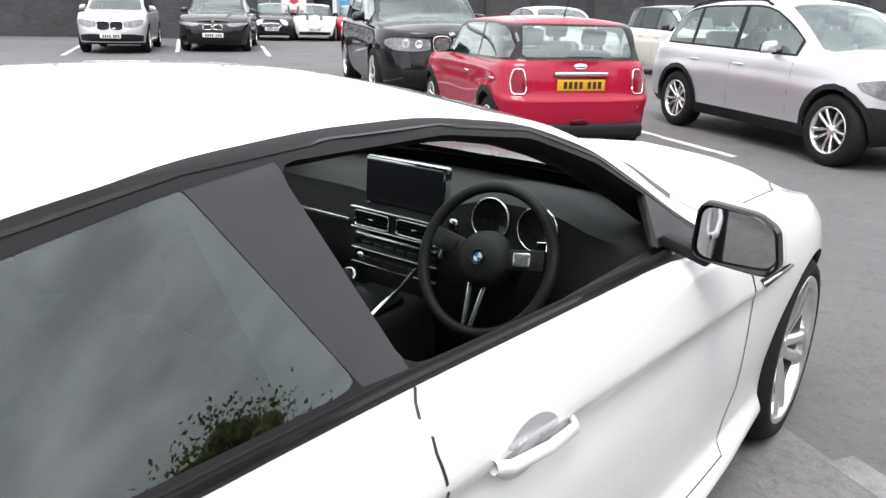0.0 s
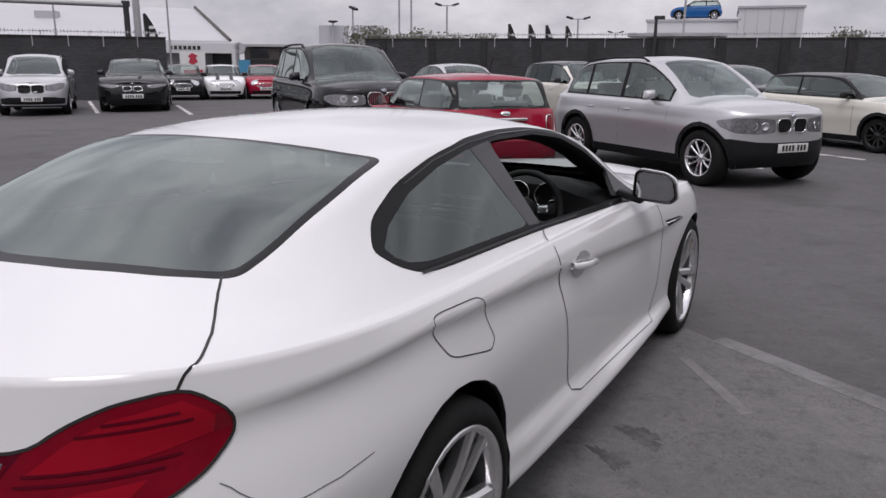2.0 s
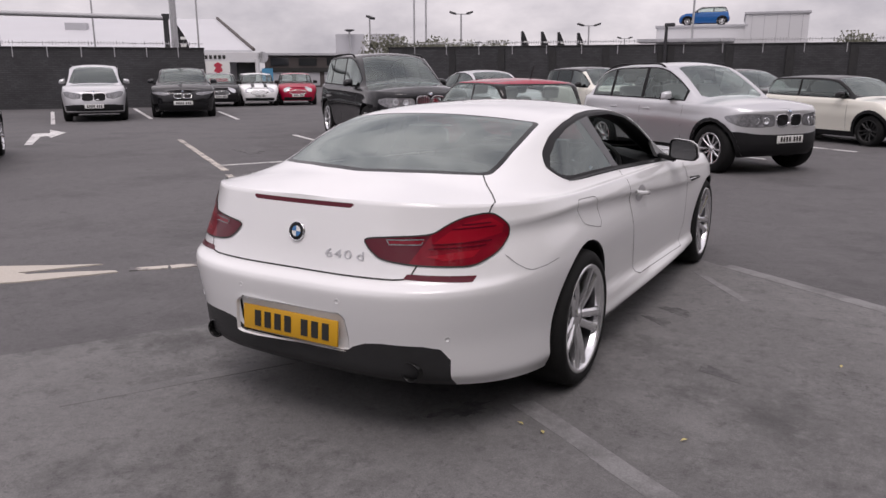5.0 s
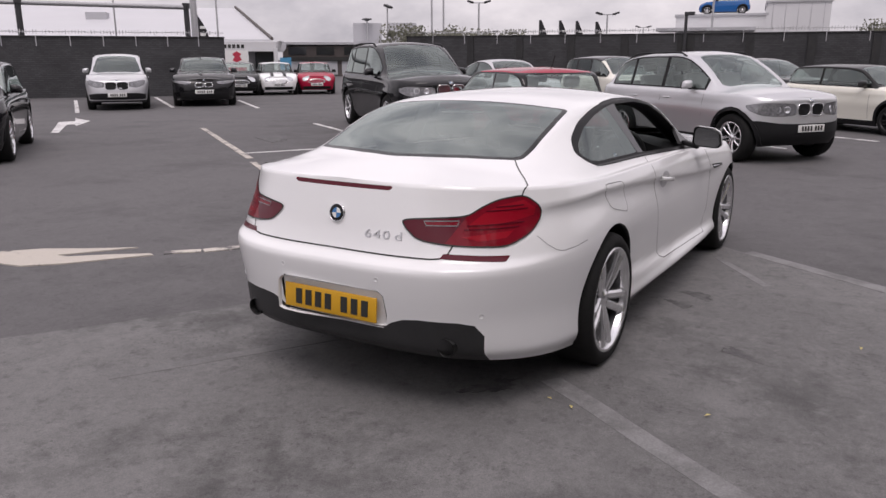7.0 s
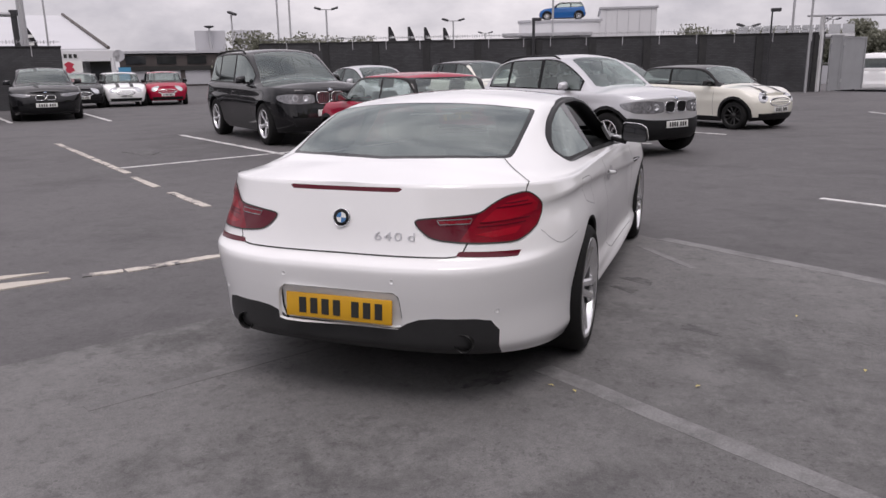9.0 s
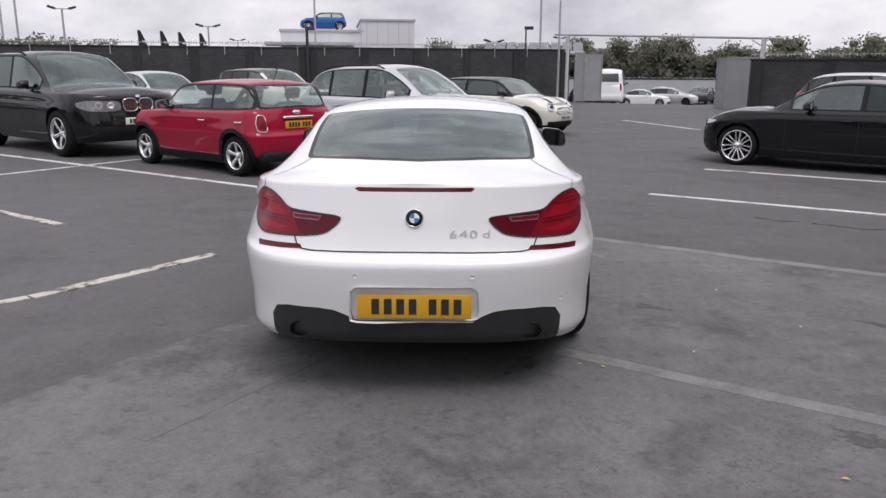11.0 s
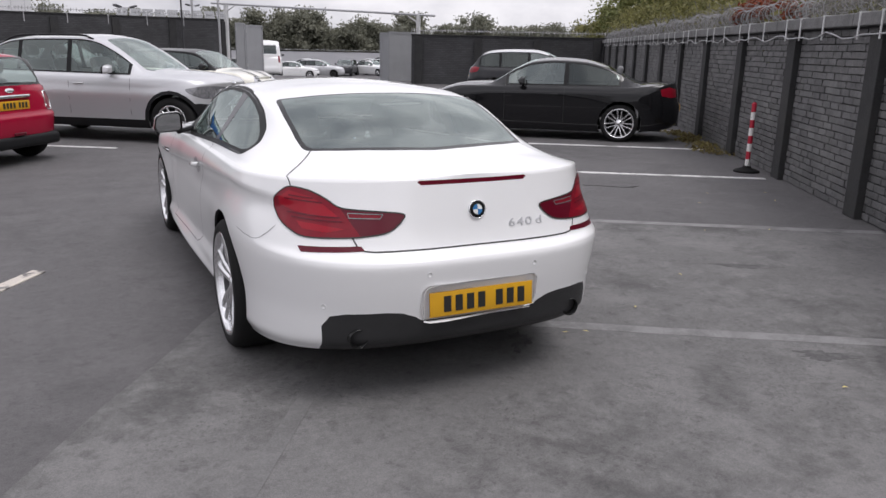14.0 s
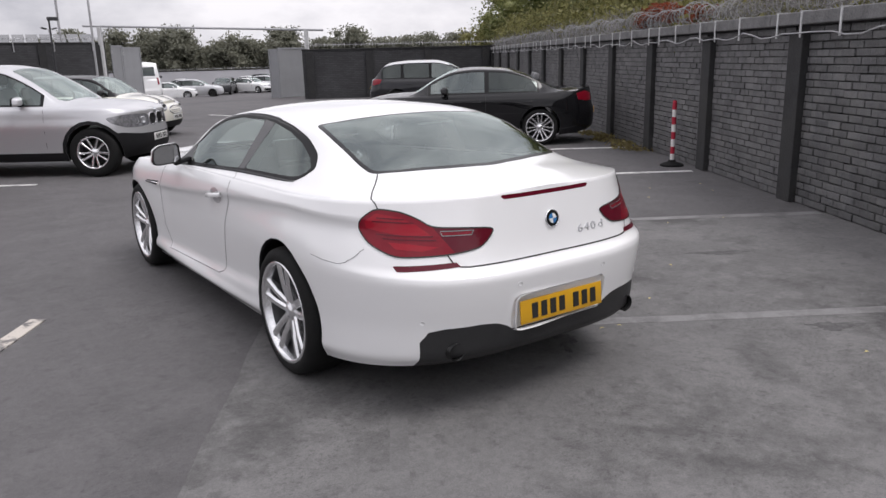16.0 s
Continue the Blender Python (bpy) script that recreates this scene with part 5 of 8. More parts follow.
for sg in (1, -1):
    for off, wd, mt in ((0.010, 0.007, "gloss_trim"), (0.020, 0.004, "dash")):
        pts = [(2, y_, z_ + off) for y_, z_ in ((1.16, 1.011), (1.5, 1.000), (1.95, 0.986), (2.5, 0.957), (3.05, 0.929))]
        part("window_seal", ribbon(tree, pts, (-1, 0, 0), wd, 0.003, mirror=sg < 0), M[mt], hero, "black rubber window seal")
    pts = [(2, y_, z_ - 0.010) for y_, z_ in ((3.08, 1.0), (2.95, 1.085), (2.75, 1.193), (2.5, 1.276), (2.25, 1.308), (2.0, 1.313), (1.75, 1.303), (1.5, 1.274), (1.3, 1.228))]
    part("window_seal", ribbon(tree, pts, (-1, 0, 0), 0.006, 0.003, mirror=sg < 0), M["gloss_trim"], hero, "black rubber window seal")

for sg in (1, -1):
    rows_ = []
    for y_, z_ in ((3.06, 0.985), (2.95, 1.060), (2.84, 1.118), (2.74, 1.168), (2.62, 1.213), (2.5, 1.249), (2.38, 1.270), (2.25, 1.282), (2.1, 1.285), (1.90, 1.284)):
        l, n = on_skin(tree, (2, y_, z_ + 0.006), (-1, 0, 0))
        rows_.append([(sg * (l.x - 0.003), y_, z_ + 0.006), (sg * (l.x - 0.020), y_ - 0.004, z_ - 0.012), (sg * (l.x - 0.050), y_ - 0.010, z_ - 0.016), (sg * (l.x - 0.085), y_ - 0.014, z_ - 0.020), (sg * (l.x - 0.125), y_ - 0.010, z_ + 0.004), (sg * (l.x - 0.15), y_ - 0.005, z_ + 0.045)])
    part("roof_rail_lining", loft_lines(rows_), M["trim"], hero, "black lining of the window head", smooth=60)
    bm = bmesh.new()
    for y_, z_ in ((3.12, 0.945), (2.86, 0.972), (2.93, 1.075)):
        l, n = on_skin(tree, (2, y_, z_), (-1, 0, 0))
        for dx in (0.004, -0.02):
            bm.verts.new((sg * (l.x + dx), y_, z_))
    bm.verts.ensure_lookup_table()
    for f_ in ((0, 2, 4), (1, 5, 3), (0, 1, 3, 2), (2, 3, 5, 4), (4, 5, 1, 0)):
        bm.faces.new([bm.verts[i] for i in f_])
    bmesh.ops.recalc_face_normals(bm, faces=bm.faces)
    part("mirror_sail", bm, M["gloss_trim"], hero, "black triangular mirror base")

_s0, _s1 = Vector((-0.068, 1.085, 1.262)), Vector((0.163, 1.100, 1.266))
_up = Vector((0, 0.024, 0.008))
part("sticker", loft_lines([[_s0, _s0 + _up], [_s1, _s1 + _up], [_s1 + Vector((0.02, 0.012, 0.004)), _s1 + Vector((0.021, 0.013, 0.0044))]]), M["plate_white"], hero, "pale strip sticker inside the rear window")

flap_line = [(2, y_, z_) for y_, z_ in rounded([(1.075, 0.945), (1.34, 0.928), (1.40, 0.79), (1.36, 0.765), (1.14, 0.815), (1.07, 0.90)], 6, 0.22)]
# Dark strip painting the shade round the fuel flap's edge.
part("fuel_flap_gap", ribbon(tree, flap_line + flap_line[:1], (-1, 0, 0), 0.0034), M["ink"], hero)

bl_, bn_ = on_skin(tree, (0.0, -2, 0.884), (0, 1, 0))
roundel(boot_ob, bl_ + bn_ * 0.004, bn_, 0.041)
hp["plate_recess_ob"].location.y = 0.014
rim_ = [(x, z) for x, z in rounded([(-0.292, 0.414), (0.292, 0.414), (0.294, 0.47), (0.288, 0.56), (0.262, 0.583), (-0.262, 0.583), (-0.288, 0.56), (-0.294, 0.47)], 3, 0.2)]
rows_ = []
for x_, z_ in rim_ + rim_[:1]:
    l, n = on_skin(tree, (x_, -2, z_), (0, 1, 0))
    rows_.append([(x_, l.y - 0.0015, z_), (x_ * 0.99, l.y + 0.006, 0.492 + (z_ - 0.492) * 0.97), (x_ * 0.985, l.y + 0.0155, 0.492 + (z_ - 0.492) * 0.96)])
part("recess_edge", loft_lines(rows_), PAINT, hero, smooth=50)
plate(hero, 0.014, 0.492, "plate_yellow", tilt=4)
for sg in (1, -1):
    for z0, s0, s1 in ((0.925, 0.92, 1.19), (0.940, 0.98, 1.16), (0.868, 0.80, 1.16), (0.852, 0.78, 1.12)):
        part("light_rib", ribbon(tree, [(s / 2 + 0.3, s / 2 - 0.3, z0 + 0.012 * (s - s0)) for s in np.linspace(s0, s1, 5)], (-1, 1, 0), 0.005, 0.006, mirror=sg < 0), M["lens_dark_red"], hero, "dark rib in the tail lamp")
    pts = [(s / 2 + 0.3, s / 2 - 0.3, z) for s, z in ((0.565, 0.884), (0.76, 0.888), (0.745, 0.868), (0.575, 0.866), (0.565, 0.884))]
    part("light_outline", ribbon(tree, pts, (-1, 1, 0), 0.0038, 0.006, mirror=sg < 0), M["lamp_smoke"], boot_ob, "pale reversing light outline")
    seal = [(s * R2 / 2 + 0.3, s * R2 / 2 - 0.3, z) for s, z in lamp + lamp[:1]]
    part("lamp_seal", ribbon(tree, seal, (-1, 1, 0), 0.006, 0.0045, mirror=sg < 0), M["ink"], hero, "thin dark seal round the tail lamp")
for ch, cx in (("6", 0.176), ("4", 0.222), ("0", 0.268), ("d", 0.326)):
    tc = bpy.data.curves.new("model_letter", "FONT")
    tc.body, tc.size, tc.extrude, tc.align_x, tc.align_y = ch, 0.058, 0.002, "CENTER", "CENTER"
    tmp = bpy.data.objects.new("tmp", tc)
    tme = bpy.data.meshes.new_from_object(tmp)
    bpy.data.objects.remove(tmp)
    tme.materials.clear()
    tl_, tn_ = on_skin(tree, (cx, -2, 0.812), (0, 1, 0))
    tb = link("model_letter", tme, boot_ob, "silver letter of the model badge", M["badge_silver"])
    tb.matrix_local = Matrix.Translation(tl_ + tn_ * 0.0022) @ Matrix.Rotation(math.atan2(0.015, 0.186), 4, "Z") @ Matrix.Rotation(radians(78), 4, "X") @ Matrix.Diagonal((1.35, 0.9, 1, 1))

# cabin
part("underbody", boxed((0, 2.6, 0.26), (1.46, 3.9, 0.05), bevel=0.02), M["trim"], hero)
part("cabin_floor", boxed((0, 2.2, 0.32), (1.6, 2.9, 0.06)), M["interior"], hero)
part("centre_tunnel", boxed((0, 2.25, 0.50), (0.26, 1.35, 0.34), bevel=0.04), M["dash"], hero, smooth=50)
part("console_trim", boxed((0, 2.62, 0.665), (0.20, 0.34, 0.02), Matrix.Rotation(radians(6), 4, "X"), 0.006), M["gloss_trim"], hero)
part("gear_lever", lathe(bmesh.new(), [(0.012, 0), (0.014, 0.05), (0.028, 0.07), (0.032, 0.10), (0.022, 0.125), (0.0005, 0.13)], 16, Matrix.Translation((0.0, 2.66, 0.66)) @ Matrix.Rotation(radians(10), 4, "X")), M["trim"], hero, smooth=50)
part("lever_trim", tube(bmesh.new(), [(0.024 * math.cos(a), 2.655 + 0.024 * math.sin(a) * 0.8, 0.765 + 0.02 * math.sin(a)) for a in np.linspace(0, 2 * math.pi, 13)], 0.004), M["chrome"], hero)
part("control_dial", lathe(bmesh.new(), [(0.03, 0), (0.03, 0.02), (0.027, 0.026), (0.0005, 0.027)], 20, Matrix.Translation((0.03, 2.5, 0.68))), M["alloy"], hero, smooth=40)
part("handrail_trim", tube(bmesh.new(), [(0.135, 2.35, 0.66), (0.14, 2.6, 0.70), (0.145, 2.82, 0.80)], 0.009), M["chrome"], hero, smooth=60)
secs = []
for x_ in np.linspace(-0.78, 0.78, 33):
    hood = 0.045 * math.exp(-(((x_ - 0.37) / 0.19) ** 4))
    mid_ = 0.03 * math.exp(-((x_ / 0.2) ** 4))
    cv = 0.10 * (abs(x_) / 0.78) ** 2
    secs.append([(x_, 3.36 - cv, 0.955), (x_, 3.18 - cv * 0.8, 0.972 + hood * 0.5), (x_, 3.0 - cv * 0.3, 0.962 + hood), (x_, 2.935 - mid_, 0.935 + hood), (x_, 2.93 - mid_, 0.90), (x_, 2.905 - mid_, 0.84), (x_, 2.90 - mid_ * 2, 0.74), (x_, 2.96 - mid_ * 3, 0.60), (x_, 3.05, 0.40)])
part("dashboard", loft_lines(secs), M["dash"], hero, "black leather dashboard", smooth=50)
part("display_frame", boxed((-0.01, 2.925, 0.978), (0.31, 0.03, 0.150), Matrix.Rotation(radians(-3), 4, "X"), 0.008), M["chrome"], hero, "silver display frame", smooth=40)
part("display", boxed((-0.01, 2.912, 0.978), (0.292, 0.02, 0.132), Matrix.Rotation(radians(-3), 4, "X"), 0.004), M["screen"], hero, "dark glossy display")
for k, (zz, hh, mt) in enumerate(((0.872, 0.052, "trim"), (0.82, 0.012, "alloy"), (0.795, 0.03, "gloss_trim"), (0.752, 0.032, "gloss_trim"))):
    part(("air_vent", "stack_trim", "radio_panel", "climate_panel")[k], boxed((0, 2.866, zz), (0.32, 0.03, hh), bevel=0.006), M[mt], hero, smooth=40)
for k in (-0.085, 0.085):
    for dz in (-0.012, 0.0, 0.012):
        part("vent_slat", boxed((k, 2.850, 0.872 + dz), (0.12, 0.008, 0.003)), M["gloss_trim"], hero)
    part("vent_tab", boxed((k, 2.848, 0.872), (0.018, 0.01, 0.008), bevel=0.002), M["chrome"], hero)
    part("climate_knob", lathe(bmesh.new(), [(0.014, 0), (0.014, 0.014), (0.0005, 0.015)], 16, Matrix.Translation((k * 1.5, 2.852, 0.752)) @ Matrix.Rotation(radians(90), 4, "X")), M["chrome"], hero, smooth=40)
for x_, z_, w_, h_ in ((-0.083, 0.872, 0.135, 0.046), (0.083, 0.872, 0.135, 0.046)):
    q_ = rounded([(x_ - w_ / 2, z_ - h_ / 2), (x_ + w_ / 2, z_ - h_ / 2), (x_ + w_ / 2, z_ + h_ / 2), (x_ - w_ / 2, z_ + h_ / 2)], 4, 0.15)
    part("vent_frame", tube(bmesh.new(), [(a, 2.846, b) for a, b in q_ + q_[:1]], 0.0032, 6), M["alloy"], hero, "silver vent frame", smooth=60)
for z_ in (0.905, 0.842, 0.776, 0.730):
    part("stack_line", boxed((0, 2.848, z_), (0.33, 0.012, 0.005), bevel=0.002), M["alloy"], hero, "thin silver trim line")
for x_ in (-0.105, -0.06, -0.015, 0.03, 0.075):
    part("radio_button", boxed((x_, 2.848, 0.797), (0.034, 0.008, 0.011), bevel=0.002), M["dark_alloy"], hero)
    part("climate_button", boxed((x_, 2.848, 0.750), (0.030, 0.008, 0.010), bevel=0.002), M["dark_alloy"], hero)
part("passenger_trim", boxed((-0.46, 2.885, 0.845), (0.50, 0.012, 0.010), bevel=0.003), M["alloy"], hero, "silver dashboard strip", smooth=40)
part("side_vent", boxed((-0.66, 2.87, 0.885), (0.12, 0.03, 0.05), bevel=0.010), M["gloss_trim"], hero, smooth=40)
for k in (-0.075, 0.075):
    part("dial_ring", lathe(bmesh.new(), [(0.0625, 0.006), (0.060, 0.011), (0.0575, 0.008)], 28, Matrix.Translation((0.37 + k, 2.925, 0.93)) @ Matrix.Rotation(radians(80), 4, "X")), M["alloy"], hero, "thin silver dial ring", smooth=40)
for k in (-0.075, 0.075):
    part("dial", lathe(bmesh.new(), [(0.062, 0.0), (0.060, 0.008), (0.056, 0.004), (0.0005, 0.003)], 28, Matrix.Translation((0.37 + k, 2.925, 0.93)) @ Matrix.Rotation(radians(80), 4, "X")), M["gloss_trim"], hero, "round instrument dial", smooth=40)
part("start_button", lathe(bmesh.new(), [(0.018, 0), (0.018, 0.006), (0.0005, 0.007)], 18, Matrix.Translation((0.185, 2.90, 0.90)) @ Matrix.Rotation(radians(90), 4, "X")), M["chrome"], hero, smooth=40)
steering_wheel(hero, (0.37, 2.79, 0.865), 0.195)
part("steering_column", rod(bmesh.new(), (0.37, 2.80, 0.86), (0.37, 2.95, 0.80), 0.045, 14), M["interior"], hero, smooth=50)
for sx in (-0.37, 0.37):
    seat(hero, sx, 1.95, 0.44, back=0.58)
seat(hero, -0.30, 1.22, 0.46, 0.52, 0.42)
seat(hero, 0.30, 1.22, 0.46, 0.52, 0.42)
for sx in (-1, 1):
    rows_ = []
    for z_ in np.linspace(1.0, 1.30, 9):
        rows_.append([])
        for y_ in (1.78, 1.86, 1.94):
            l, n = on_skin(tree, (2, y_ - 0.12 * (z_ - 1.0), z_), (-1, 0, 0))
            q = l - n * 0.03
            rows_[-1].append((sx * q.x, q.y, q.z))
    part("pillar_lining", loft_lines(rows_), M["interior_grey"], hero, "grey pillar lining", smooth=50)
part("parcel_shelf", boxed((0, 0.95, 1.02), (1.15, 0.42, 0.03), bevel=0.01), M["interior"], hero)
for sx in (-1, 1):
    part("door_card", boxed((sx * 0.775, 2.55, 0.70), (0.05, 1.2, 0.5), bevel=0.02), M["interior"], hero, smooth=50)
    part("armrest", boxed((sx * 0.73, 2.40, 0.72), (0.08, 0.5, 0.05), Matrix.Rotation(radians(6), 4, "X"), 0.02), M["interior"], hero, smooth=50)
part("rear_view_mirror", boxed((0, 2.66, 1.18), (0.23, 0.03, 0.06), bevel=0.012), M["trim"], hero, smooth=50)

hero.matrix_world = Matrix.Translation((0, 0.7, 0)) @ Matrix.Rotation(radians(0.3), 4, "Z") @ Matrix.Translation((0, -0.7, 0))

# ---------------------------------------------------------------- the other cars
def car_spec(L, W, H, ra, fa, clear, belt, bonnet_z, nose_z, roof, boot=None, nr=4.0, nf=3.0, fb=0.965, fr=0.76, rail=0.93, tail_lean=0.05, cowl=None, belt_rise=0.03, nose=0.16, flare=0.022):
    """Numbers for a Shell from a car's outside sizes. boot: the height of the boot lid, or None for an upright tail."""
    w = W / 2
    sr = (boot or belt + belt_rise)
    lv = [
        (clear + 0.10, clear, clear, clear + 0.04, w * 0.92, 0.10, L - 0.10, nr, nf),
        (clear + 0.18, clear + 0.09, clear + 0.09, clear + 0.14, w * 0.955, 0.02, L - 0.02, nr, nf),
        (0.50, 0.46, 0.46, 0.46, w * 0.975, 0.0, L, nr, nf),
        (0.62, 0.64, 0.63, 0.58, w * 0.988, 0.0, L - 0.015, nr, nf),
        (0.72, 0.78, 0.76, (0.58 + nose_z) / 2, w, 0.035, L - 0.05, nr, nf),
        ((0.72 + sr) / 2, (0.80 + belt) / 2, (0.78 + belt) / 2 - 0.02, nose_z - 0.03, w * 0.98, 0.035 + tail_lean * 0.5, L - nose * 0.56, nr, nf),
        (sr, belt + belt_rise * 0.5, min(belt - 0.02, bonnet_z - 0.03), nose_z, w * 0.945, 0.05 + tail_lean, L - nose, nr, nf),
    ]
    cw = cowl or fa - 0.45
    dk = [(0.0, sr), (0.3, sr + 0.012), (ra, belt + 0.05), (cw - 0.4, belt + 0.03), (cw, bonnet_z + 0.02), (fa, bonnet_z), (L - nose - 0.19, (bonnet_z + nose_z) / 2 + 0.02), (L - nose, nose_z + 0.005)]
    return dict(axles=(ra, fa), plan=[(ra, 1.0), ((ra + fa) / 2, 0.985), (fa, 0.99)], levels=lv, deck=dk, roof=roof, fb=[(0, fb), (L, fb)], fr=[(0, fr), (cw - 0.6, fr + 0.01), (cw, fr + 0.06)], rail=rail, edge=0.05, bulge=[(ra, 0.60, flare, 0.40, 0.22), (fa, 0.60, flare, 0.40, 0.22)], creases=[([(0, belt - 0.10), (ra, belt - 0.09), (fa, belt - 0.14)], 0.010, 0.06, 0.1, fa + 0.2)], L=L, W=W, H=H, belt=belt)


def build_car(name, label, sp, paint, wheels, side_windows, pillar="trim", roof_paint=None, glass_side="glass_dark", upright=True, rear_glass=None, screen=None, cladding=None, arch_trim=0.0, front=None, rear=None, mirror="trim", rails=False, front_plate=None, rear_plate=None, seats=False, res=(16, 24, 18), group="", wrap=0.0, mirror_at=None, category="car"):
    """A car from its numbers. side_windows: (from, to) along the car for each pane."""
    sh = Shell(sp, *res)
    bm, L = sh.bm, sp["L"]
    ra, fa = sp["axles"]
    r, wwid, spokes, double, rim, face = wheels
    root = tagged(new(name), label, category, group)
    rows = sh.rows - 1
    belt_row, rail_row = sh.G[rows + 5], sh.G[rows + 17]
    bz = lambda y: float(np.interp(y, belt_row[:, 1], belt_row[:, 2]))
    rz = lambda y: float(np.interp(y, rail_row[:, 1], rail_row[:, 2]))
    top_only = lambda c: c.z > bz(c.y) - 0.03 and c.x > 0.35
    panes = []
    for y0, y1 in side_windows:
        ys = np.linspace(y0, y1, 9)
        lo = [(y, bz(y) + 0.035) for y in ys]
        up = [(y, max(bz(y) + 0.045, rz(y) - 0.035)) for y in ys[::-1]]
        panes.append(lo + up)
    a, b = side_windows[0][0] - 0.04, side_windows[-1][1] + 0.05
    ys = np.linspace(a, b, 15)
    frame_ = [(y, bz(y) + 0.012) for y in ys] + [(y, max(bz(y) + 0.018, rz(y) - 0.012)) for y in ys[::-1]]
    for o in panes + [frame_]:
        cut(bm, o, AY, AZ, keep=top_only)
    arches = [circle((ra, r + 0.01), r + 0.045, 20), circle((fa, r + 0.01), r + 0.045, 20)]
    trims = [circle((ra, r + 0.01), r + 0.045 + arch_trim, 20), circle((fa, r + 0.01), r + 0.045 + arch_trim, 20)] if arch_trim else []
    low = lambda c: c.z < sp["belt"] and c.x > 0.4
    for o in arches + trims:
        cut(bm, o, AY, AZ, keep=low)
    rules = [("gone", lambda c: low(c) and any(inside(o, c.y, c.z) for o in arches))]
    if trims:
        rules.append(("arch_trim", lambda c: low(c) and any(inside(o, c.y, c.z) for o in trims)))
    for k, o in enumerate(panes):
        rules.append((f"pane{k}", lambda c, o=o: top_only(c) and inside(o, c.y, c.z)))
    rules.append(("window_frame", lambda c: top_only(c) and inside(frame_, c.y, c.z)))
    if rear_glass:
        view = (AX, AZ) if upright else (AX, AY)
        rk = (lambda c: c.y < 0.75 and c.z > sp["belt"]) if upright else (lambda c: c.z > sp["belt"] and c.y < 2.0)
        rg = [(-0.2, rear_glass[0][1])] + rear_glass + [(-0.2, rear_glass[-1][1])]
        cut(bm, rg, *view, keep=rk)
        rules.append(("rear_glass", (lambda c: rk(c) and inside(rg, c.x, c.z)) if upright else (lambda c: rk(c) and inside(rg, c.x, c.y))))
    y0, y1, x0, x1 = screen
    ws = [(-0.2, y0), (x0 * 0.8, y0 - 0.02), (x0, y0 - 0.10), (x1, y1 + 0.04), (x1 * 0.85, y1), (-0.2, y1)]
    sk = lambda c: c.z > bz(c.y) - 0.05 and c.y > 1.2
    cut(bm, ws, AX, AY, keep=sk)
    rules.append(("windscreen", lambda c: sk(c) and inside(ws, c.x, c.y)))
    D2 = Vector((1, -1, 0)).normalized()
    if front and "lamp" in front:
        fl = [((s - L) / R2, z) for s, z in front["lamp"]]
        fk = lambda c: c.y > L - 0.75 and c.z > 0.4
        cut(bm, fl, D2, AZ, keep=fk)
        rules.append(("headlamp", lambda c: fk(c) and inside(fl, (c.x - c.y) / R2, c.z)))
    if front and "low" in front:
        fo = [(-0.2, front["low"][0][1])] + front["low"] + [(-0.2, front["low"][-1][1])]
        fk2 = lambda c: c.y > L - 0.6 and c.z < 0.75
        cut(bm, fo, AX, AZ, keep=fk2)
        rules.append(("lower_grille", lambda c: fk2(c) and inside(fo, c.x, c.z)))
    if rear and "lamp" in rear:
        tl = [(s / R2, z) for s, z in rear["lamp"]]
        tk = lambda c: c.y < 0.75
        if rear.get("flat"):
            tl = rear["lamp"]
            cut(bm, tl, AX, AZ, keep=tk)
            rules.append(("tail_lamp", lambda c: tk(c) and inside(tl, c.x, c.z)))
        else:
            cut(bm, tl, D1, AZ, keep=tk)
            rules.append(("tail_lamp", lambda c: tk(c) and inside(tl, (c.x + c.y) / R2, c.z)))
    if wrap:
        cut(bm, [(-1, wrap), (7, wrap)], AY, AZ, closed=False)
        if roof_paint:
            rules.append(("roof", lambda c: c.z > wrap))
        rules.append(("window_frame", lambda c: bz(c.y) + 0.012 < c.z < wrap and c.y < screen[0] + 0.03 and c.z > sp["belt"]))
    if cladding:
        cut(bm, [(-1, cladding), (7, cladding)], AY, AZ, closed=False)
        rules.append(("cladding", lambda c: c.z < cladding))
    if roof_paint:
        rules.append(("roof", lambda c: c.z > sp["H"] - 0.16 and c.z > rz(c.y) - 0.05))
    bm.normal_update()
    P = pieces(bm, rules, "body")
    link("body", faces_mesh("body", P["body"], "both"), root, material=M[paint])
    for nm, mt, lab in (("cladding", "trim", "black plastic cladding"), ("roof", roof_paint, ""), ("windscreen", "glass_clear", "windscreen"), ("rear_glass", glass_side, "rear window"), ("lower_grille", "trim", "black lower grille")):
        if nm in P:
            link(nm, faces_mesh(nm, P[nm], "both"), root, lab, M[mt])
    for side in ("none", "other"):
        sg = 1 if side == "none" else -1
        for o in trims:
            fs = [f for f in P.get("arch_trim", ()) if inside(o, f.calc_center_median().y, f.calc_center_median().z)]
            if fs:
                link("arch_trim", faces_mesh("arch_trim", fs, side, 0.006), root, "black arch trim", M["trim"])
        for k in range(len(panes)):
            if f"pane{k}" in P:
                link("side_window", faces_mesh("side_window", P[f"pane{k}"], side), root, "", M[glass_side if k < len(panes) - 1 else ("glass_clear" if glass_side == "glass_mid" else "glass_tint")])
        if "window_frame" in P:
            link("window_frame", faces_mesh("window_frame", P["window_frame"], side, 0.001), root, "black window frame", M[pillar])
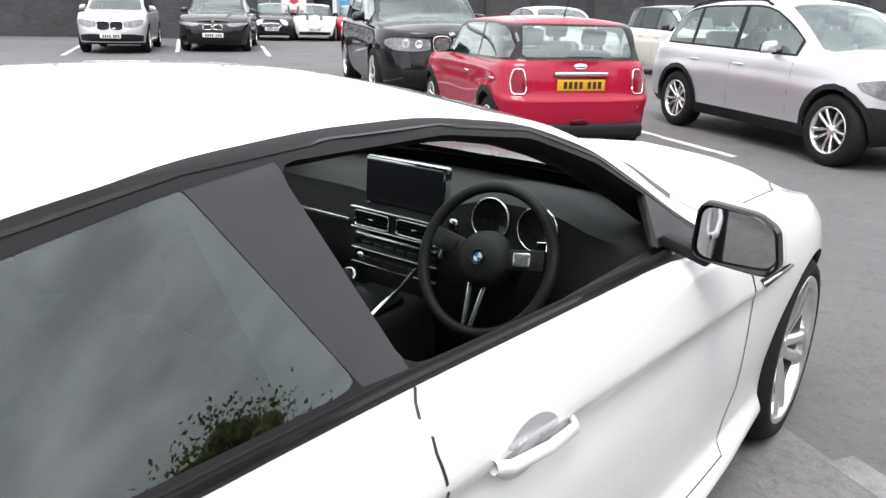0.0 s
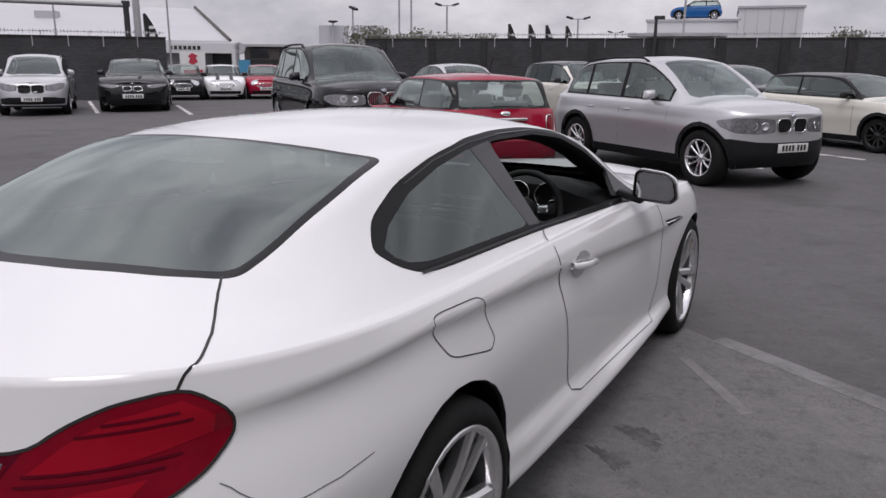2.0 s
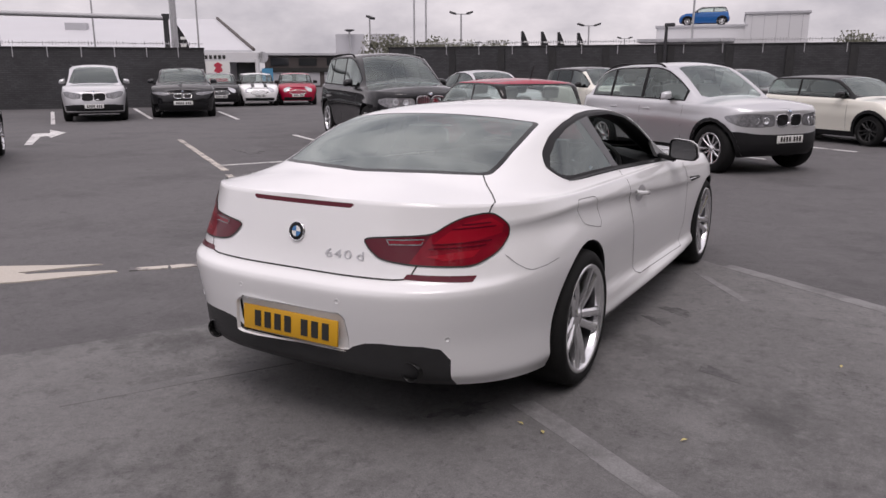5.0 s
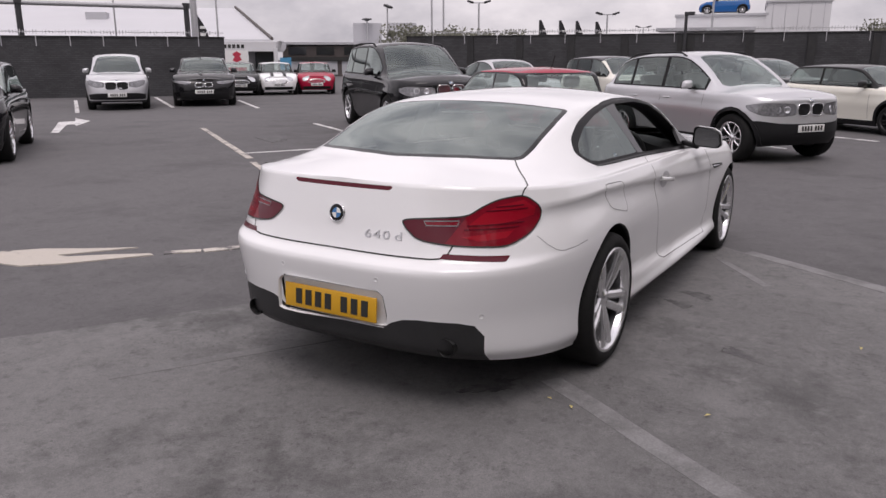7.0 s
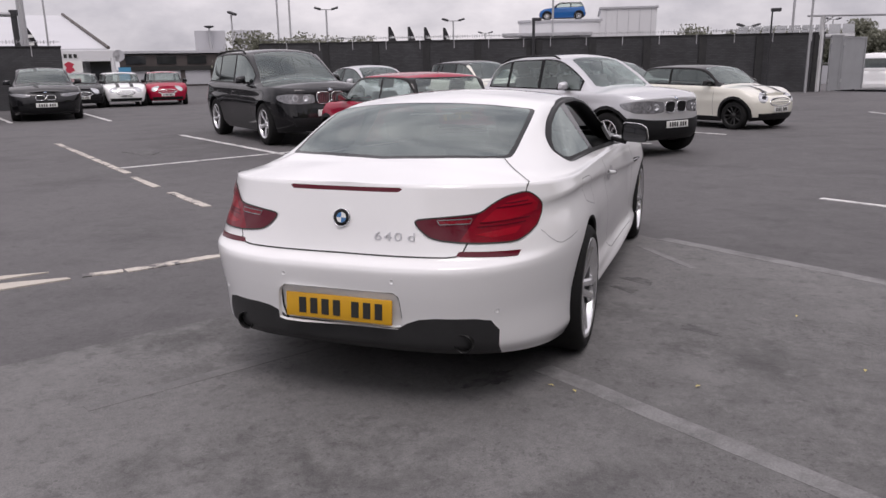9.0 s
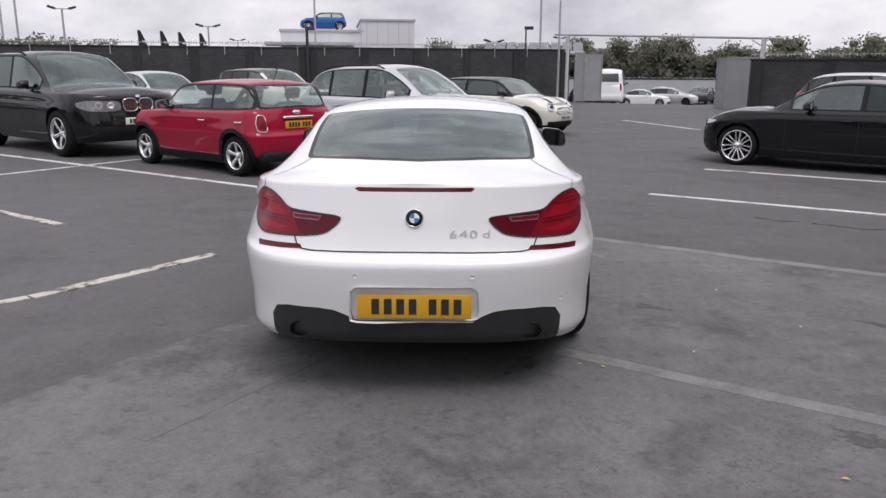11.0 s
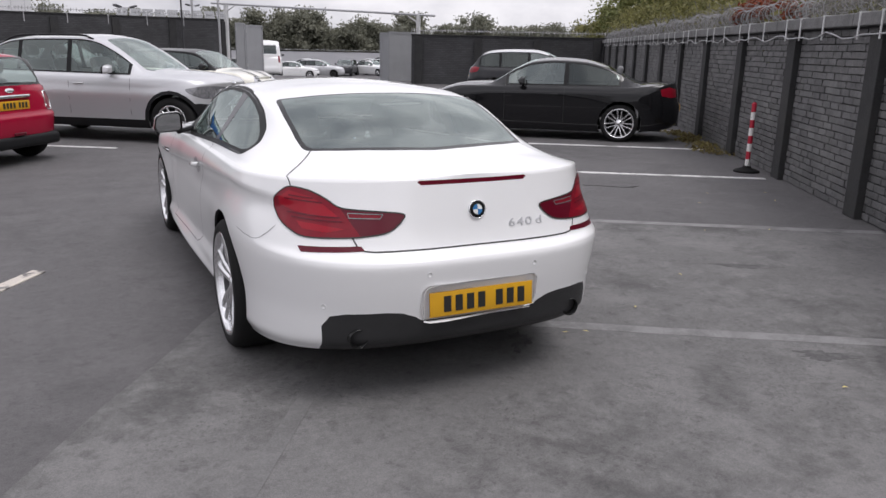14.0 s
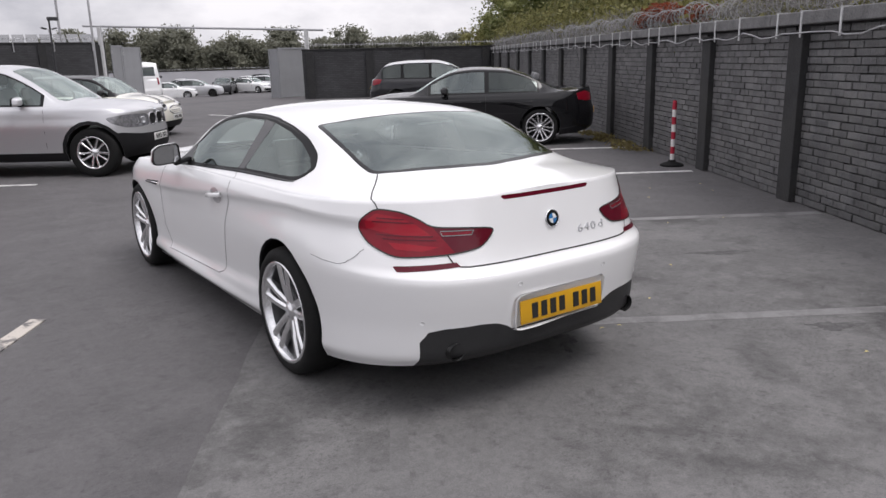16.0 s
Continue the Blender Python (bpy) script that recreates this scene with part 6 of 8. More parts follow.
        if "headlamp" in P:
            hl = link("headlamp", faces_mesh("headlamp", P["headlamp"], side, 0.003), root, "clear headlamp", M[front.get("lens", "lamp_clear")])
            for s, z, q in front.get("bulbs", ()):
                l, n = (Vector((s, sh.front_y(s, z), z)), Vector((0.45, 0.9, 0.1)).normalized())
                l.x, n.x = l.x * sg, n.x * sg
                part("bulb", lathe(bmesh.new(), [(q, 0.0), (q, 0.008), (q * 0.8, 0.01), (q * 0.6, 0.002), (0.0005, 0.0)], 18, Matrix.Translation(l) @ n.to_track_quat("Z", "Y").to_matrix().to_4x4()), M["lamp_dark"] if front.get("lens", "lamp_clear") == "lamp_clear" else M["lamp_clear"], hl, smooth=40)
        if "tail_lamp" in P:
            tlo = link("tail_lamp", faces_mesh("tail_lamp", P["tail_lamp"], side, 0.003), root, "red tail lamp", M["lens_red"])
            if rear.get("ring"):
                pts = []
                for s, z in rear["lamp"] + rear["lamp"][:1]:
                    t_ = sh_tree(sh)
                    l, n = on_skin(t_, Vector((s, -2, z)), (0, 1, 0))
                    pts.append((sg * (l.x + n.x * 0.004), l.y + n.y * 0.004, l.z))
                part("lamp_ring", tube(bmesh.new(), pts, 0.009, 6), M["chrome"], tlo, "chrome lamp ring", smooth=60)
        for k, y in enumerate((ra, fa)):
            wheel(root, sg * (sp["W"] / 2 - wwid / 2 - 0.012), y, r, wwid, sg, spokes, double, rim, face)
        for y in (ra, fa):
            rr = r + 0.045
            rows_ = []
            for ang in np.linspace(-0.3, math.pi + 0.3, 18):
                yy, zz = y + rr * math.cos(ang), r + 0.01 + rr * math.sin(ang)
                xx = sh.side_x(yy, max(zz, 0.25))
                rows_.append([(sg * (xx + 0.002), yy, zz), (sg * (xx - 0.03), yy, zz), (sg * 0.45, yy, zz)])
            part("wheel_arch", loft_lines(rows_), M["trim"], root, "black wheel arch liner", smooth=40)
        ym = mirror_at or (side_windows[-1][1] - 0.32)
        xm = sh.side_x(ym, bz(ym) + 0.03)
        door_mirror(root, (sg * (xm + 0.12), ym, bz(ym) + 0.09), sg, mirror)
        for y0_, y1_ in side_windows[-2:]:
            yh = y0_ + 0.16
            hx = sh.side_x(yh, sp["belt"] - 0.13)
            part("door_handle", boxed((sg * (hx + 0.018), yh, sp["belt"] - 0.13), (0.022, 0.17, 0.024), bevel=0.009), M["chrome" if mirror == "gloss_trim" and paint == "red_paint" else paint], root, smooth=50)
            # Dark strips on the closed skin paint the shade of the door gaps.
            for yl in (y0_ - 0.02,):
                zs_ = np.linspace(sp["belt"] - 0.02, sp["levels"][1][1] + 0.06, 9)
                pts = [(sg * (sh.side_x(yl, z) + 0.0008), yl, float(z)) for z in zs_]
                q = [[(x, y - 0.003, z), (x, y + 0.003, z)] for x, y, z in pts]
                if abs(yl - ra) > r + 0.07:
                    part("panel_gap", loft_lines(q), M["ink"], root)
        ye = side_windows[-1][1] + 0.06
        zs_ = np.linspace(sp["belt"] - 0.04, sp["levels"][1][1] + 0.06, 9)
        part("panel_gap", loft_lines([[(sg * (sh.side_x(ye, z) + 0.0008), ye - 0.003, float(z)), (sg * (sh.side_x(ye, z) + 0.0008), ye + 0.003, float(z))] for z in zs_]), M["ink"], root)
        if rails:
            yr0, yr1 = rails
            pts = []
            for y in np.linspace(yr0, yr1, 14):
                j = int(np.argmin(np.abs(rail_row[:, 1] - y)))
                e_ = min(1.0, (y - yr0) / 0.12, (yr1 - y) / 0.12)
                pts.append((sg * rail_row[j, 0] * 0.97, y, rail_row[j, 2] + 0.012 + 0.035 * max(0, e_)))
            part("roof_rail", tube(bmesh.new(), pts, 0.016, 8), M["trim"], root, "black roof rail", smooth=60)
    lin = [f for k, fs in P.items() if not k.startswith("pane") and k not in ("gone", "rear_glass", "windscreen", "window_frame") for f in fs]
    link("lining", faces_mesh("lining", lin, "both", -0.015), root, "pale cabin lining" if seats else "dark cabin lining", M["headliner" if seats else "interior"])
    part("underbody", boxed((0, L / 2, sp["levels"][0][1] + 0.07), (sp["W"] * 0.72, L * 0.86, 0.08), bevel=0.02), M["trim"], root)
    part("cabin_floor", boxed((0, (ra + fa) / 2, 0.45), (sp["W"] * 0.84, fa - ra + 0.3, 0.06)), M["interior"], root)
    cw = fa - 0.35
    part("dashboard", boxed((0, cw, sp["belt"] - 0.12), (sp["W"] * 0.76, 0.45, 0.22), bevel=0.06), M["interior"], root, smooth=50)
    if seats:
        for k in (-0.36, 0.36):
            seat(root, k, (ra + fa) / 2 + 0.05, 0.55 * sp["H"] / 1.4, 0.48, 0.58 * sp["H"] / 1.45, material="interior_grey")
            seat(root, k, ra + 0.25, 0.58 * sp["H"] / 1.4, 0.5, 0.5 * sp["H"] / 1.45, material="interior_grey")
    if front:
        for kx, kw, kz, kh in front.get("kidneys", ()):
            for sg in (1, -1):
                y = sh.front_y(kx, kz)
                g = new("grille")
                g.parent = root
                o = rounded([(kx - kw / 2, kz - kh / 2), (kx + kw / 2, kz - kh / 2), (kx + kw / 2, kz + kh / 2), (kx - kw / 2, kz + kh / 2)], 5, 0.35)
                ring_ = [(sg * x, sh.front_y(x, z) + 0.006, z) for x, z in o]
                part("surround", tube(bmesh.new(), ring_ + ring_[:1], 0.008, 6), M[front.get("surround", "chrome")], g, "chrome surround", smooth=60)
                bm2 = bmesh.new()
                vs = [bm2.verts.new(p) for p in ring_]
                bm2.faces.new(vs if sg < 0 else vs[::-1])
                part("backing", bm2, M["trim"], g)
                for q in np.linspace(-0.36, 0.36, 6):
                    part("slat", boxed((sg * (kx + q * kw), y + 0.004, kz), (0.006, 0.012, kh * 0.86)), M[front.get("slat", "dark_alloy")], g)
        if front.get("badge"):
            zb = front["badge"]
            yb = sh.front_y(0.02, zb)
            roundel(root, Vector((0, yb + 0.004, zb)), Vector((0, 0.6, 0.8)), 0.04)
        if front.get("oval"):
            cz, hw, hh = front["oval"]
            o = [(hw * math.copysign(abs(math.cos(t)) ** 0.7, math.cos(t)), cz + hh * math.sin(t)) for t in np.linspace(0, 2 * math.pi, 29)[:-1]]
            ring_ = [(x, sh.front_y(x, z) + 0.008, z) for x, z in o]
            g = new("grille")
            g.parent = root
            part("surround", tube(bmesh.new(), ring_ + ring_[:1], 0.012, 6), M["chrome"], g, "chrome surround", smooth=60)
            bm2 = bmesh.new()
            bm2.faces.new([bm2.verts.new((x, y - 0.006, z)) for x, y, z in ring_][::-1])
            part("backing", bm2, M["trim"], g)
            for k in (-0.5, 0, 0.5):
                part("bar", boxed((0, sh.front_y(0, cz + k * hh) + 0.006, cz + k * hh), (hw * 1.7, 0.012, 0.010), bevel=0.003), M["chrome"], g)
    if front_plate:
        plate(root, sh.front_y(0.1, front_plate) + 0.008, front_plate, "plate_white", facing=1)
    if rear_plate:
        plate(root, sh.rear_y(0.1, rear_plate) - 0.008, rear_plate, "plate_yellow", facing=-1)
    return root, sh


_trees = {}


def sh_tree(sh):
    if id(sh) not in _trees:
        _trees[id(sh)] = BVHTree.FromBMesh(sh.bm)
    return _trees[id(sh)]


def place(ob, axle, heading, ra, s=1.0, tall=1.0):
    """Sets a car with its rear axle over a place, its nose along the heading in degrees."""
    ob.matrix_world = Matrix.Translation((axle[0], axle[1], axle[2] if len(axle) > 2 else 0)) @ Matrix.Rotation(radians(heading - 90), 4, "Z") @ Matrix.Diagonal((s, s, s * tall, 1)) @ Matrix.Translation((0, -ra, 0))


def from_front(axle, heading, wb):
    return axle[0] - wb * math.cos(radians(heading)), axle[1] - wb * math.sin(radians(heading))


# silver compact off-roader
SUV = car_spec(4.41, 1.85, 1.66, 0.93, 3.725, 0.24, 1.04, 1.105, 0.975, [(0, 0.6), (0.12, 0.98), (0.22, 1.09), (0.42, 1.31), (0.62, 1.49), (0.85, 1.595), (1.3, 1.655), (2.1, 1.665), (2.4, 1.63), (2.62, 1.53), (3.0, 1.30), (3.3, 1.11), (3.45, 1.03), (3.6, 0.9)], nr=5, nf=2.7, tail_lean=0.04, fr=0.80, cowl=3.25, nose=0.10, flare=0.035)
suv, _ = build_car("off_roader", "silver off-roader with black lower bumpers and silver alloys", SUV, "silver_paint", (0.365, 0.235, 5, True, "alloy", 0.66), [(0.55, 1.05), (1.12, 1.92), (2.0, 2.98)], rear_glass=[(0.55, 1.13), (0.60, 1.2), (0.53, 1.42)], screen=(3.28, 2.46, 0.63, 0.53), cladding=0.37, arch_trim=0.05,
                   front=dict(lamp=rounded([(0.32, 0.725), (0.60, 0.705), (0.98, 0.715), (1.26, 0.79), (1.34, 0.865), (1.0, 0.905), (0.62, 0.905), (0.34, 0.885)], 4, 0.25), bulbs=[(0.43, 0.80, 0.054), (0.57, 0.802, 0.054)], lens="lamp_smoke", kidneys=[(0.135, 0.22, 0.805, 0.175)], badge=0.94, low=[(1.2, 0.2), (1.2, 0.60), (0.80, 0.645), (0.55, 0.61), (0.3, 0.60)]), mirror="silver_paint", rails=(0.75, 2.35), front_plate=0.53, seats=True, glass_side="glass_mid")
place(suv, from_front((0.32, 10.50), -36, 2.795), -36, 0.93)

# red three-door hatchback
HATCH = car_spec(3.66, 1.68, 1.41, 0.56, 3.027, 0.17, 0.93, 0.93, 0.74, [(0, 0.6), (0.10, 0.95), (0.18, 1.05), (0.28, 1.24), (0.38, 1.35), (0.55, 1.395), (1.1, 1.415), (1.7, 1.405), (2.0, 1.375), (2.18, 1.30), (2.4, 1.13), (2.6, 0.985), (2.7, 0.93), (2.9, 0.8)], nr=4.6, nf=3.0, tail_lean=0.06, fr=0.835, cowl=2.62, belt_rise=0.05, flare=0.03)
HATCH["levels"][3:7] = [(0.60, 0.63, 0.62, 0.58, 0.84, 0.0, 3.645, 4.6, 3.0), (0.645, 0.72, 0.71, 0.64, 0.838, 0.045, 3.62, 4.6, 3.0), (0.80, 0.84, 0.82, 0.71, 0.825, 0.075, 3.57, 4.6, 3.0), (0.98, 0.955, 0.90, 0.74, 0.794, 0.125, 3.50, 4.6, 3.0)]
OVAL_TAIL = rounded([(0.575, 0.665), (0.715, 0.665), (0.730, 0.78), (0.690, 0.905), (0.590, 0.905)], 5, 0.3)
hatch_kw = dict(upright=True, rear_glass=[(0.56, 1.02), (0.60, 1.05), (0.555, 1.30), (0.52, 1.315)], screen=(2.60, 2.02, 0.64, 0.58), arch_trim=0.06, glass_side="glass_mid", pillar="gloss_trim", mirror_at=2.28, wrap=1.338)
hatch1, hatch_sh = build_car("hatchback", "red three-door hatchback with black arches and silver five-spoke alloys", HATCH, "red_paint", (0.30, 0.185, 5, False, "alloy", 0.68), [(0.25, 1.14), (1.20, 2.42)], cladding=0.30, rear=dict(lamp=OVAL_TAIL, ring=True, flat=True), rear_plate=0.755, seats=True, mirror="gloss_trim", **hatch_kw)
part("tailgate_handle", boxed((0, hatch_sh.rear_y(0.1, 0.86) - 0.02, 0.862), (0.58, 0.05, 0.045), bevel=0.018), M["chrome"], hatch1, "chrome tailgate handle", smooth=50)
part("aerial", rod(bmesh.new(), (0, 0.62, 1.38), (0, 0.50, 1.60), 0.006, 6), M["trim"], hatch1)
part("wiper", boxed((0.05, 0.16, 1.02), (0.4, 0.02, 0.015), bevel=0.005), M["trim"], hatch1)
part("exhaust_pipe", lathe(bmesh.new(), [(0.032, 0.12), (0.032, -0.01), (0.027, -0.01), (0.026, 0.12)], 18, Matrix.Translation((0.42, 0.02, 0.27)) @ Matrix.Rotation(radians(-90), 4, "X")), M["chrome"], hatch1, smooth=50)
for sg in (1, -1):
    part("chrome_strip", loft_lines([[(sg * (hatch_sh.side_x(y, 0.945) + 0.004), y, 0.943), (sg * (hatch_sh.side_x(y, 0.945) + 0.004), y, 0.955)] for y in np.linspace(0.3, 2.55, 20)]), M["chrome"], hatch1, "chrome waist strip")
part("lower_bumper", boxed((0, 0.10, 0.30), (1.42, 0.22, 0.16), bevel=0.05, seg=3), M["trim"], hatch1, "black lower bumper", smooth=50)
part("tailgate_badge", lathe(bmesh.new(), [(0.05, 0.0), (0.045, 0.012), (0.0005, 0.016)], 18, Matrix.Translation((0, hatch_sh.rear_y(0.05, 0.93) - 0.004, 0.935)) @ Matrix.Rotation(radians(80), 4, "X") @ Matrix.Diagonal((1.5, 0.6, 1, 1))), M["chrome"], hatch1, "small chrome badge", smooth=50)
part("rear_fog_lamp", boxed((-0.02, -0.004, 0.40), (0.20, 0.02, 0.045), bevel=0.012), M["lens_dark_red"], hatch1, "dark red fog lamp", smooth=50)
place(hatch1, (-2.64, 8.54), 142.4, 0.56)

# black large off-roader
SUV2 = car_spec(4.67, 1.88, 1.70, 0.95, 3.77, 0.22, 1.05, 1.13, 1.00, [(0, 0.6), (0.12, 1.0), (0.22, 1.12), (0.38, 1.42), (0.54, 1.60), (0.8, 1.68), (1.4, 1.715), (2.1, 1.71), (2.4, 1.68), (2.6, 1.59), (3.0, 1.35), (3.3, 1.16), (3.45, 1.07), (3.6, 0.9)], nr=5, nf=2.9, tail_lean=0.05, fr=0.81, cowl=3.28, nose=0.11, flare=0.03)
TWIN = dict(lamp=rounded([(0.34, 0.755), (0.6, 0.735), (0.98, 0.745), (1.22, 0.81), (1.24, 0.87), (1.0, 0.905), (0.36, 0.90)], 4, 0.25), bulbs=[(0.44, 0.825, 0.055), (0.60, 0.83, 0.055)], kidneys=[(0.135, 0.235, 0.835, 0.20)], slat="chrome", lens="lamp_smoke", badge=0.97, low=[(0.62, 0.36), (0.66, 0.50), (0.0, 0.50)])
x5, _ = build_car("off_roader", "large black off-roader with chrome grille and silver alloys", SUV2, "black_paint", (0.375, 0.26, 5, False, "alloy", 0.68), [(0.45, 1.05), (1.12, 1.95), (2.03, 3.05)], rear_glass=[(0.55, 1.15), (0.62, 1.22), (0.55, 1.5)], screen=(3.40, 2.48, 0.74, 0.58), front=TWIN, mirror="black_paint", rails=(0.7, 2.4), front_plate=0.58)
place(x5, from_front((-6.43, 11.17), -37.5, 3.2), -37.5, 0.95, 1.135, 0.985)

# black saloon beside the wall
SALOON = car_spec(4.63, 1.81, 1.43, 1.05, 3.86, 0.16, 0.93, 0.96, 0.74, [(0, 0.5), (0.6, 0.98), (0.8, 1.06), (1.0, 1.16), (1.35, 1.32), (1.75, 1.41), (2.2, 1.43), (2.6, 1.395), (2.95, 1.25), (3.25, 1.07), (3.45, 0.95), (3.6, 0.8)], boot=1.04, nr=3.6, nf=3.1, tail_lean=0.04, fr=0.765, cowl=3.35, nose=0.13)
SLIM = dict(lamp=[(0.44, 0.66), (0.6, 0.64), (1.15, 0.70), (1.26, 0.745), (0.95, 0.745), (0.44, 0.715)], bulbs=[(0.45, 0.685, 0.04), (0.60, 0.695, 0.04)], kidneys=[(0.13, 0.22, 0.68, 0.12)], badge=0.77, low=[(0.66, 0.24), (0.70, 0.42), (0.0, 0.42)])
sal_kw = dict(upright=False, rear_glass=[(0.50, 0.72), (0.60, 0.80), (0.57, 1.28), (0.4, 1.32)], screen=(3.36, 2.56, 0.68, 0.54))
saloon, _ = build_car("saloon_car", "glossy black four-door saloon with silver multi-spoke alloys", SALOON, "black_paint", (0.33, 0.235, 7, True, "alloy", 0.78), [(1.10, 1.98), (2.06, 3.05)], front=SLIM, rear=dict(lamp=[(0.66, 0.80), (0.9, 0.79), (1.18, 0.82), (1.20, 0.93), (0.95, 0.97), (0.66, 0.93)]), mirror="black_paint", front_plate=0.50, rear_plate=0.6, pillar="gloss_trim", seats=True, **sal_kw)
place(saloon, (7.63, 8.71), 141.8, 1.05)

# cream hatchback with a black roof
hatch2, _ = build_car("hatchback", "cream three-door hatchback with black roof and black wheels", HATCH, "cream_paint", (0.31, 0.195, 5, True, "dark_alloy", 0.72), [(0.25, 1.14), (1.20, 2.42)], cladding=0.28, roof_paint="gloss_trim", mirror="gloss_trim", front=dict(lamp=[(0.62 + 0.16 * math.cos(t), 0.70 + 0.115 * math.sin(t)) for t in np.linspace(0, 2 * math.pi, 15)[:-1]], bulbs=[(0.50, 0.70, 0.05)], oval=(0.60, 0.36, 0.09), low=[(0.60, 0.24), (0.62, 0.36), (0.0, 0.36)]), front_plate=0.44, rear=dict(lamp=OVAL_TAIL, flat=True), **hatch_kw)
for k in (-0.27, 0.27):
    part("bonnet_stripe", loft_lines([[(k - 0.05, y, z + 0.012), (k + 0.05, y, z + 0.012)] for y, z in ((2.72, 0.945), (3.0, 0.93), (3.25, 0.875), (3.45, 0.79))]), M["gloss_trim"], hatch2, "black bonnet stripe")
place(hatch2, from_front((2.25, 16.1), -36, 2.467), -36, 0.56)

# cars nose-on by the far wall
XO = car_spec(4.45, 1.80, 1.55, 0.84, 3.60, 0.19, 0.98, 1.00, 0.82, [(0, 0.6), (0.12, 0.98), (0.22, 1.08), (0.36, 1.28), (0.54, 1.44), (0.8, 1.51), (1.4, 1.55), (2.0, 1.55), (2.4, 1.48), (2.8, 1.30), (3.1, 1.12), (3.3, 1.0), (3.5, 0.85)], nr=4.5, nf=2.9, fr=0.82, cowl=3.2, nose=0.12)
xo_front = dict(lamp=rounded([(0.40, 0.64), (0.64, 0.615), (1.05, 0.69), (1.24, 0.81), (1.0, 0.83), (0.42, 0.77)], 4, 0.2), bulbs=[(0.46, 0.70, 0.045), (0.60, 0.715, 0.045)], lens="lamp_smoke", kidneys=[(0.165, 0.30, 0.675, 0.19)], surround="dark_alloy", badge=0.82, low=[(0.78, 0.30), (0.80, 0.44), (0.55, 0.475), (0.0, 0.475)])
xo, _ = build_car("crossover_car", "silver crossover parked nose-out before the dark wall", XO, "silver_paint", (0.34, 0.22, 5, True, "alloy", 0.66), [(0.45, 1.0), (1.08, 1.85), (1.93, 2.92)], screen=(3.26, 2.36, 0.70, 0.55), front=xo_front, mirror="silver_paint", front_plate=0.43, cladding=0.27, rails=(0.7, 2.3), res=(13, 18, 14))
place(xo, from_front((-19.5, 13.1), -38, 2.84), -38, 0.84, 1.03, 1.08)
sal2, _ = build_car("saloon_car", "black saloon parked nose-out before the dark wall", SALOON, "black_paint", (0.32, 0.22, 5, True, "alloy", 0.68), [(1.0, 1.22), (1.28, 1.98), (2.06, 3.05)], front=dict(SLIM, lens="lamp_smoke", kidneys=[(0.13, 0.22, 0.625, 0.12)]), mirror="dark_grey_paint", front_plate=0.43, res=(13, 18, 14), **sal_kw)
place(sal2, from_front((-18.7, 15.9), -42, 3.2), -42, 1.05, 1.14)
big, _ = build_car("hatchback", "large black five-door hatchback with silver alloys", XO, "black_paint", (0.36, 0.24, 5, True, "alloy", 0.72), [(0.45, 1.0), (1.08, 1.85), (1.93, 2.92)], screen=(3.26, 2.36, 0.70, 0.55), front=xo_front, mirror="black_paint", front_plate=0.55, res=(13, 18, 14), pillar="chrome")
place(big, from_front((-10.35, 3.45), -36, 2.76), -36, 0.84)

# the second row
GT = car_spec(4.70, 1.86, 1.53, 1.02, 3.90, 0.17, 1.0, 1.02, 0.80, [(0, 0.5), (0.5, 1.03), (0.75, 1.16), (1.1, 1.34), (1.5, 1.46), (2.0, 1.53), (2.3, 1.53), (2.7, 1.46), (3.05, 1.27), (3.35, 1.07), (3.5, 0.96), (3.7, 0.8)], boot=1.06, nr=3.6, nf=2.9, fr=0.77, cowl=3.4)
gt, _ = build_car("saloon_car", "pale silver saloon with an arching roof", GT, "silver_paint", (0.34, 0.23, 5, True, "alloy", 0.7), [(0.95, 1.2), (1.28, 2.0), (2.08, 3.1)], upright=False, rear_glass=[(0.50, 0.70), (0.60, 0.78), (0.57, 1.28), (0.4, 1.32)], screen=(3.42, 2.62, 0.70, 0.56), front=SLIM, mirror="silver_paint", front_plate=0.5, res=(13, 18, 14), pillar="gloss_trim")
place(gt, from_front((-7.2, 17.4), -37, 2.88), -37, 1.02)
XH = car_spec(4.11, 1.79, 1.62, 0.72, 3.32, 0.18, 1.03, 1.04, 0.86, [(0, 0.6), (0.10, 1.02), (0.18, 1.14), (0.32, 1.40), (0.46, 1.54), (0.7, 1.60), (1.3, 1.62), (1.9, 1.61), (2.2, 1.55), (2.5, 1.36), (2.8, 1.15), (2.95, 1.06), (3.15, 0.9)], nr=4.5, nf=2.9, fr=0.81, cowl=2.9)
xh, _ = build_car("hatchback", "white tall hatchback with a dark roof", XH, "cream_paint", (0.32, 0.2, 5, True, "dark_alloy", 0.7), [(0.40, 0.98), (1.05, 1.72), (1.80, 2.66)], roof_paint="dark_grey_paint", screen=(2.90, 2.14, 0.68, 0.56), mirror="gloss_trim", pillar="gloss_trim", res=(13, 18, 14), rear_glass=[(0.52, 1.10), (0.60, 1.15), (0.52, 1.46)])
place(xh, from_front((-4.3, 18.7), -37, 2.6), -37, 0.72)
bk, _ = build_car("crossover_car", "black crossover standing behind the silver off-roader", XO, "black_paint", (0.34, 0.22, 5, True, "dark_alloy", 0.66), [(0.45, 1.0), (1.08, 1.85), (1.93, 2.92)], screen=(3.26, 2.36, 0.70, 0.55), front=xo_front, mirror="black_paint", res=(13, 18, 14))
place(bk, from_front((-0.9, 23.2), -40, 2.76), -40, 0.84)
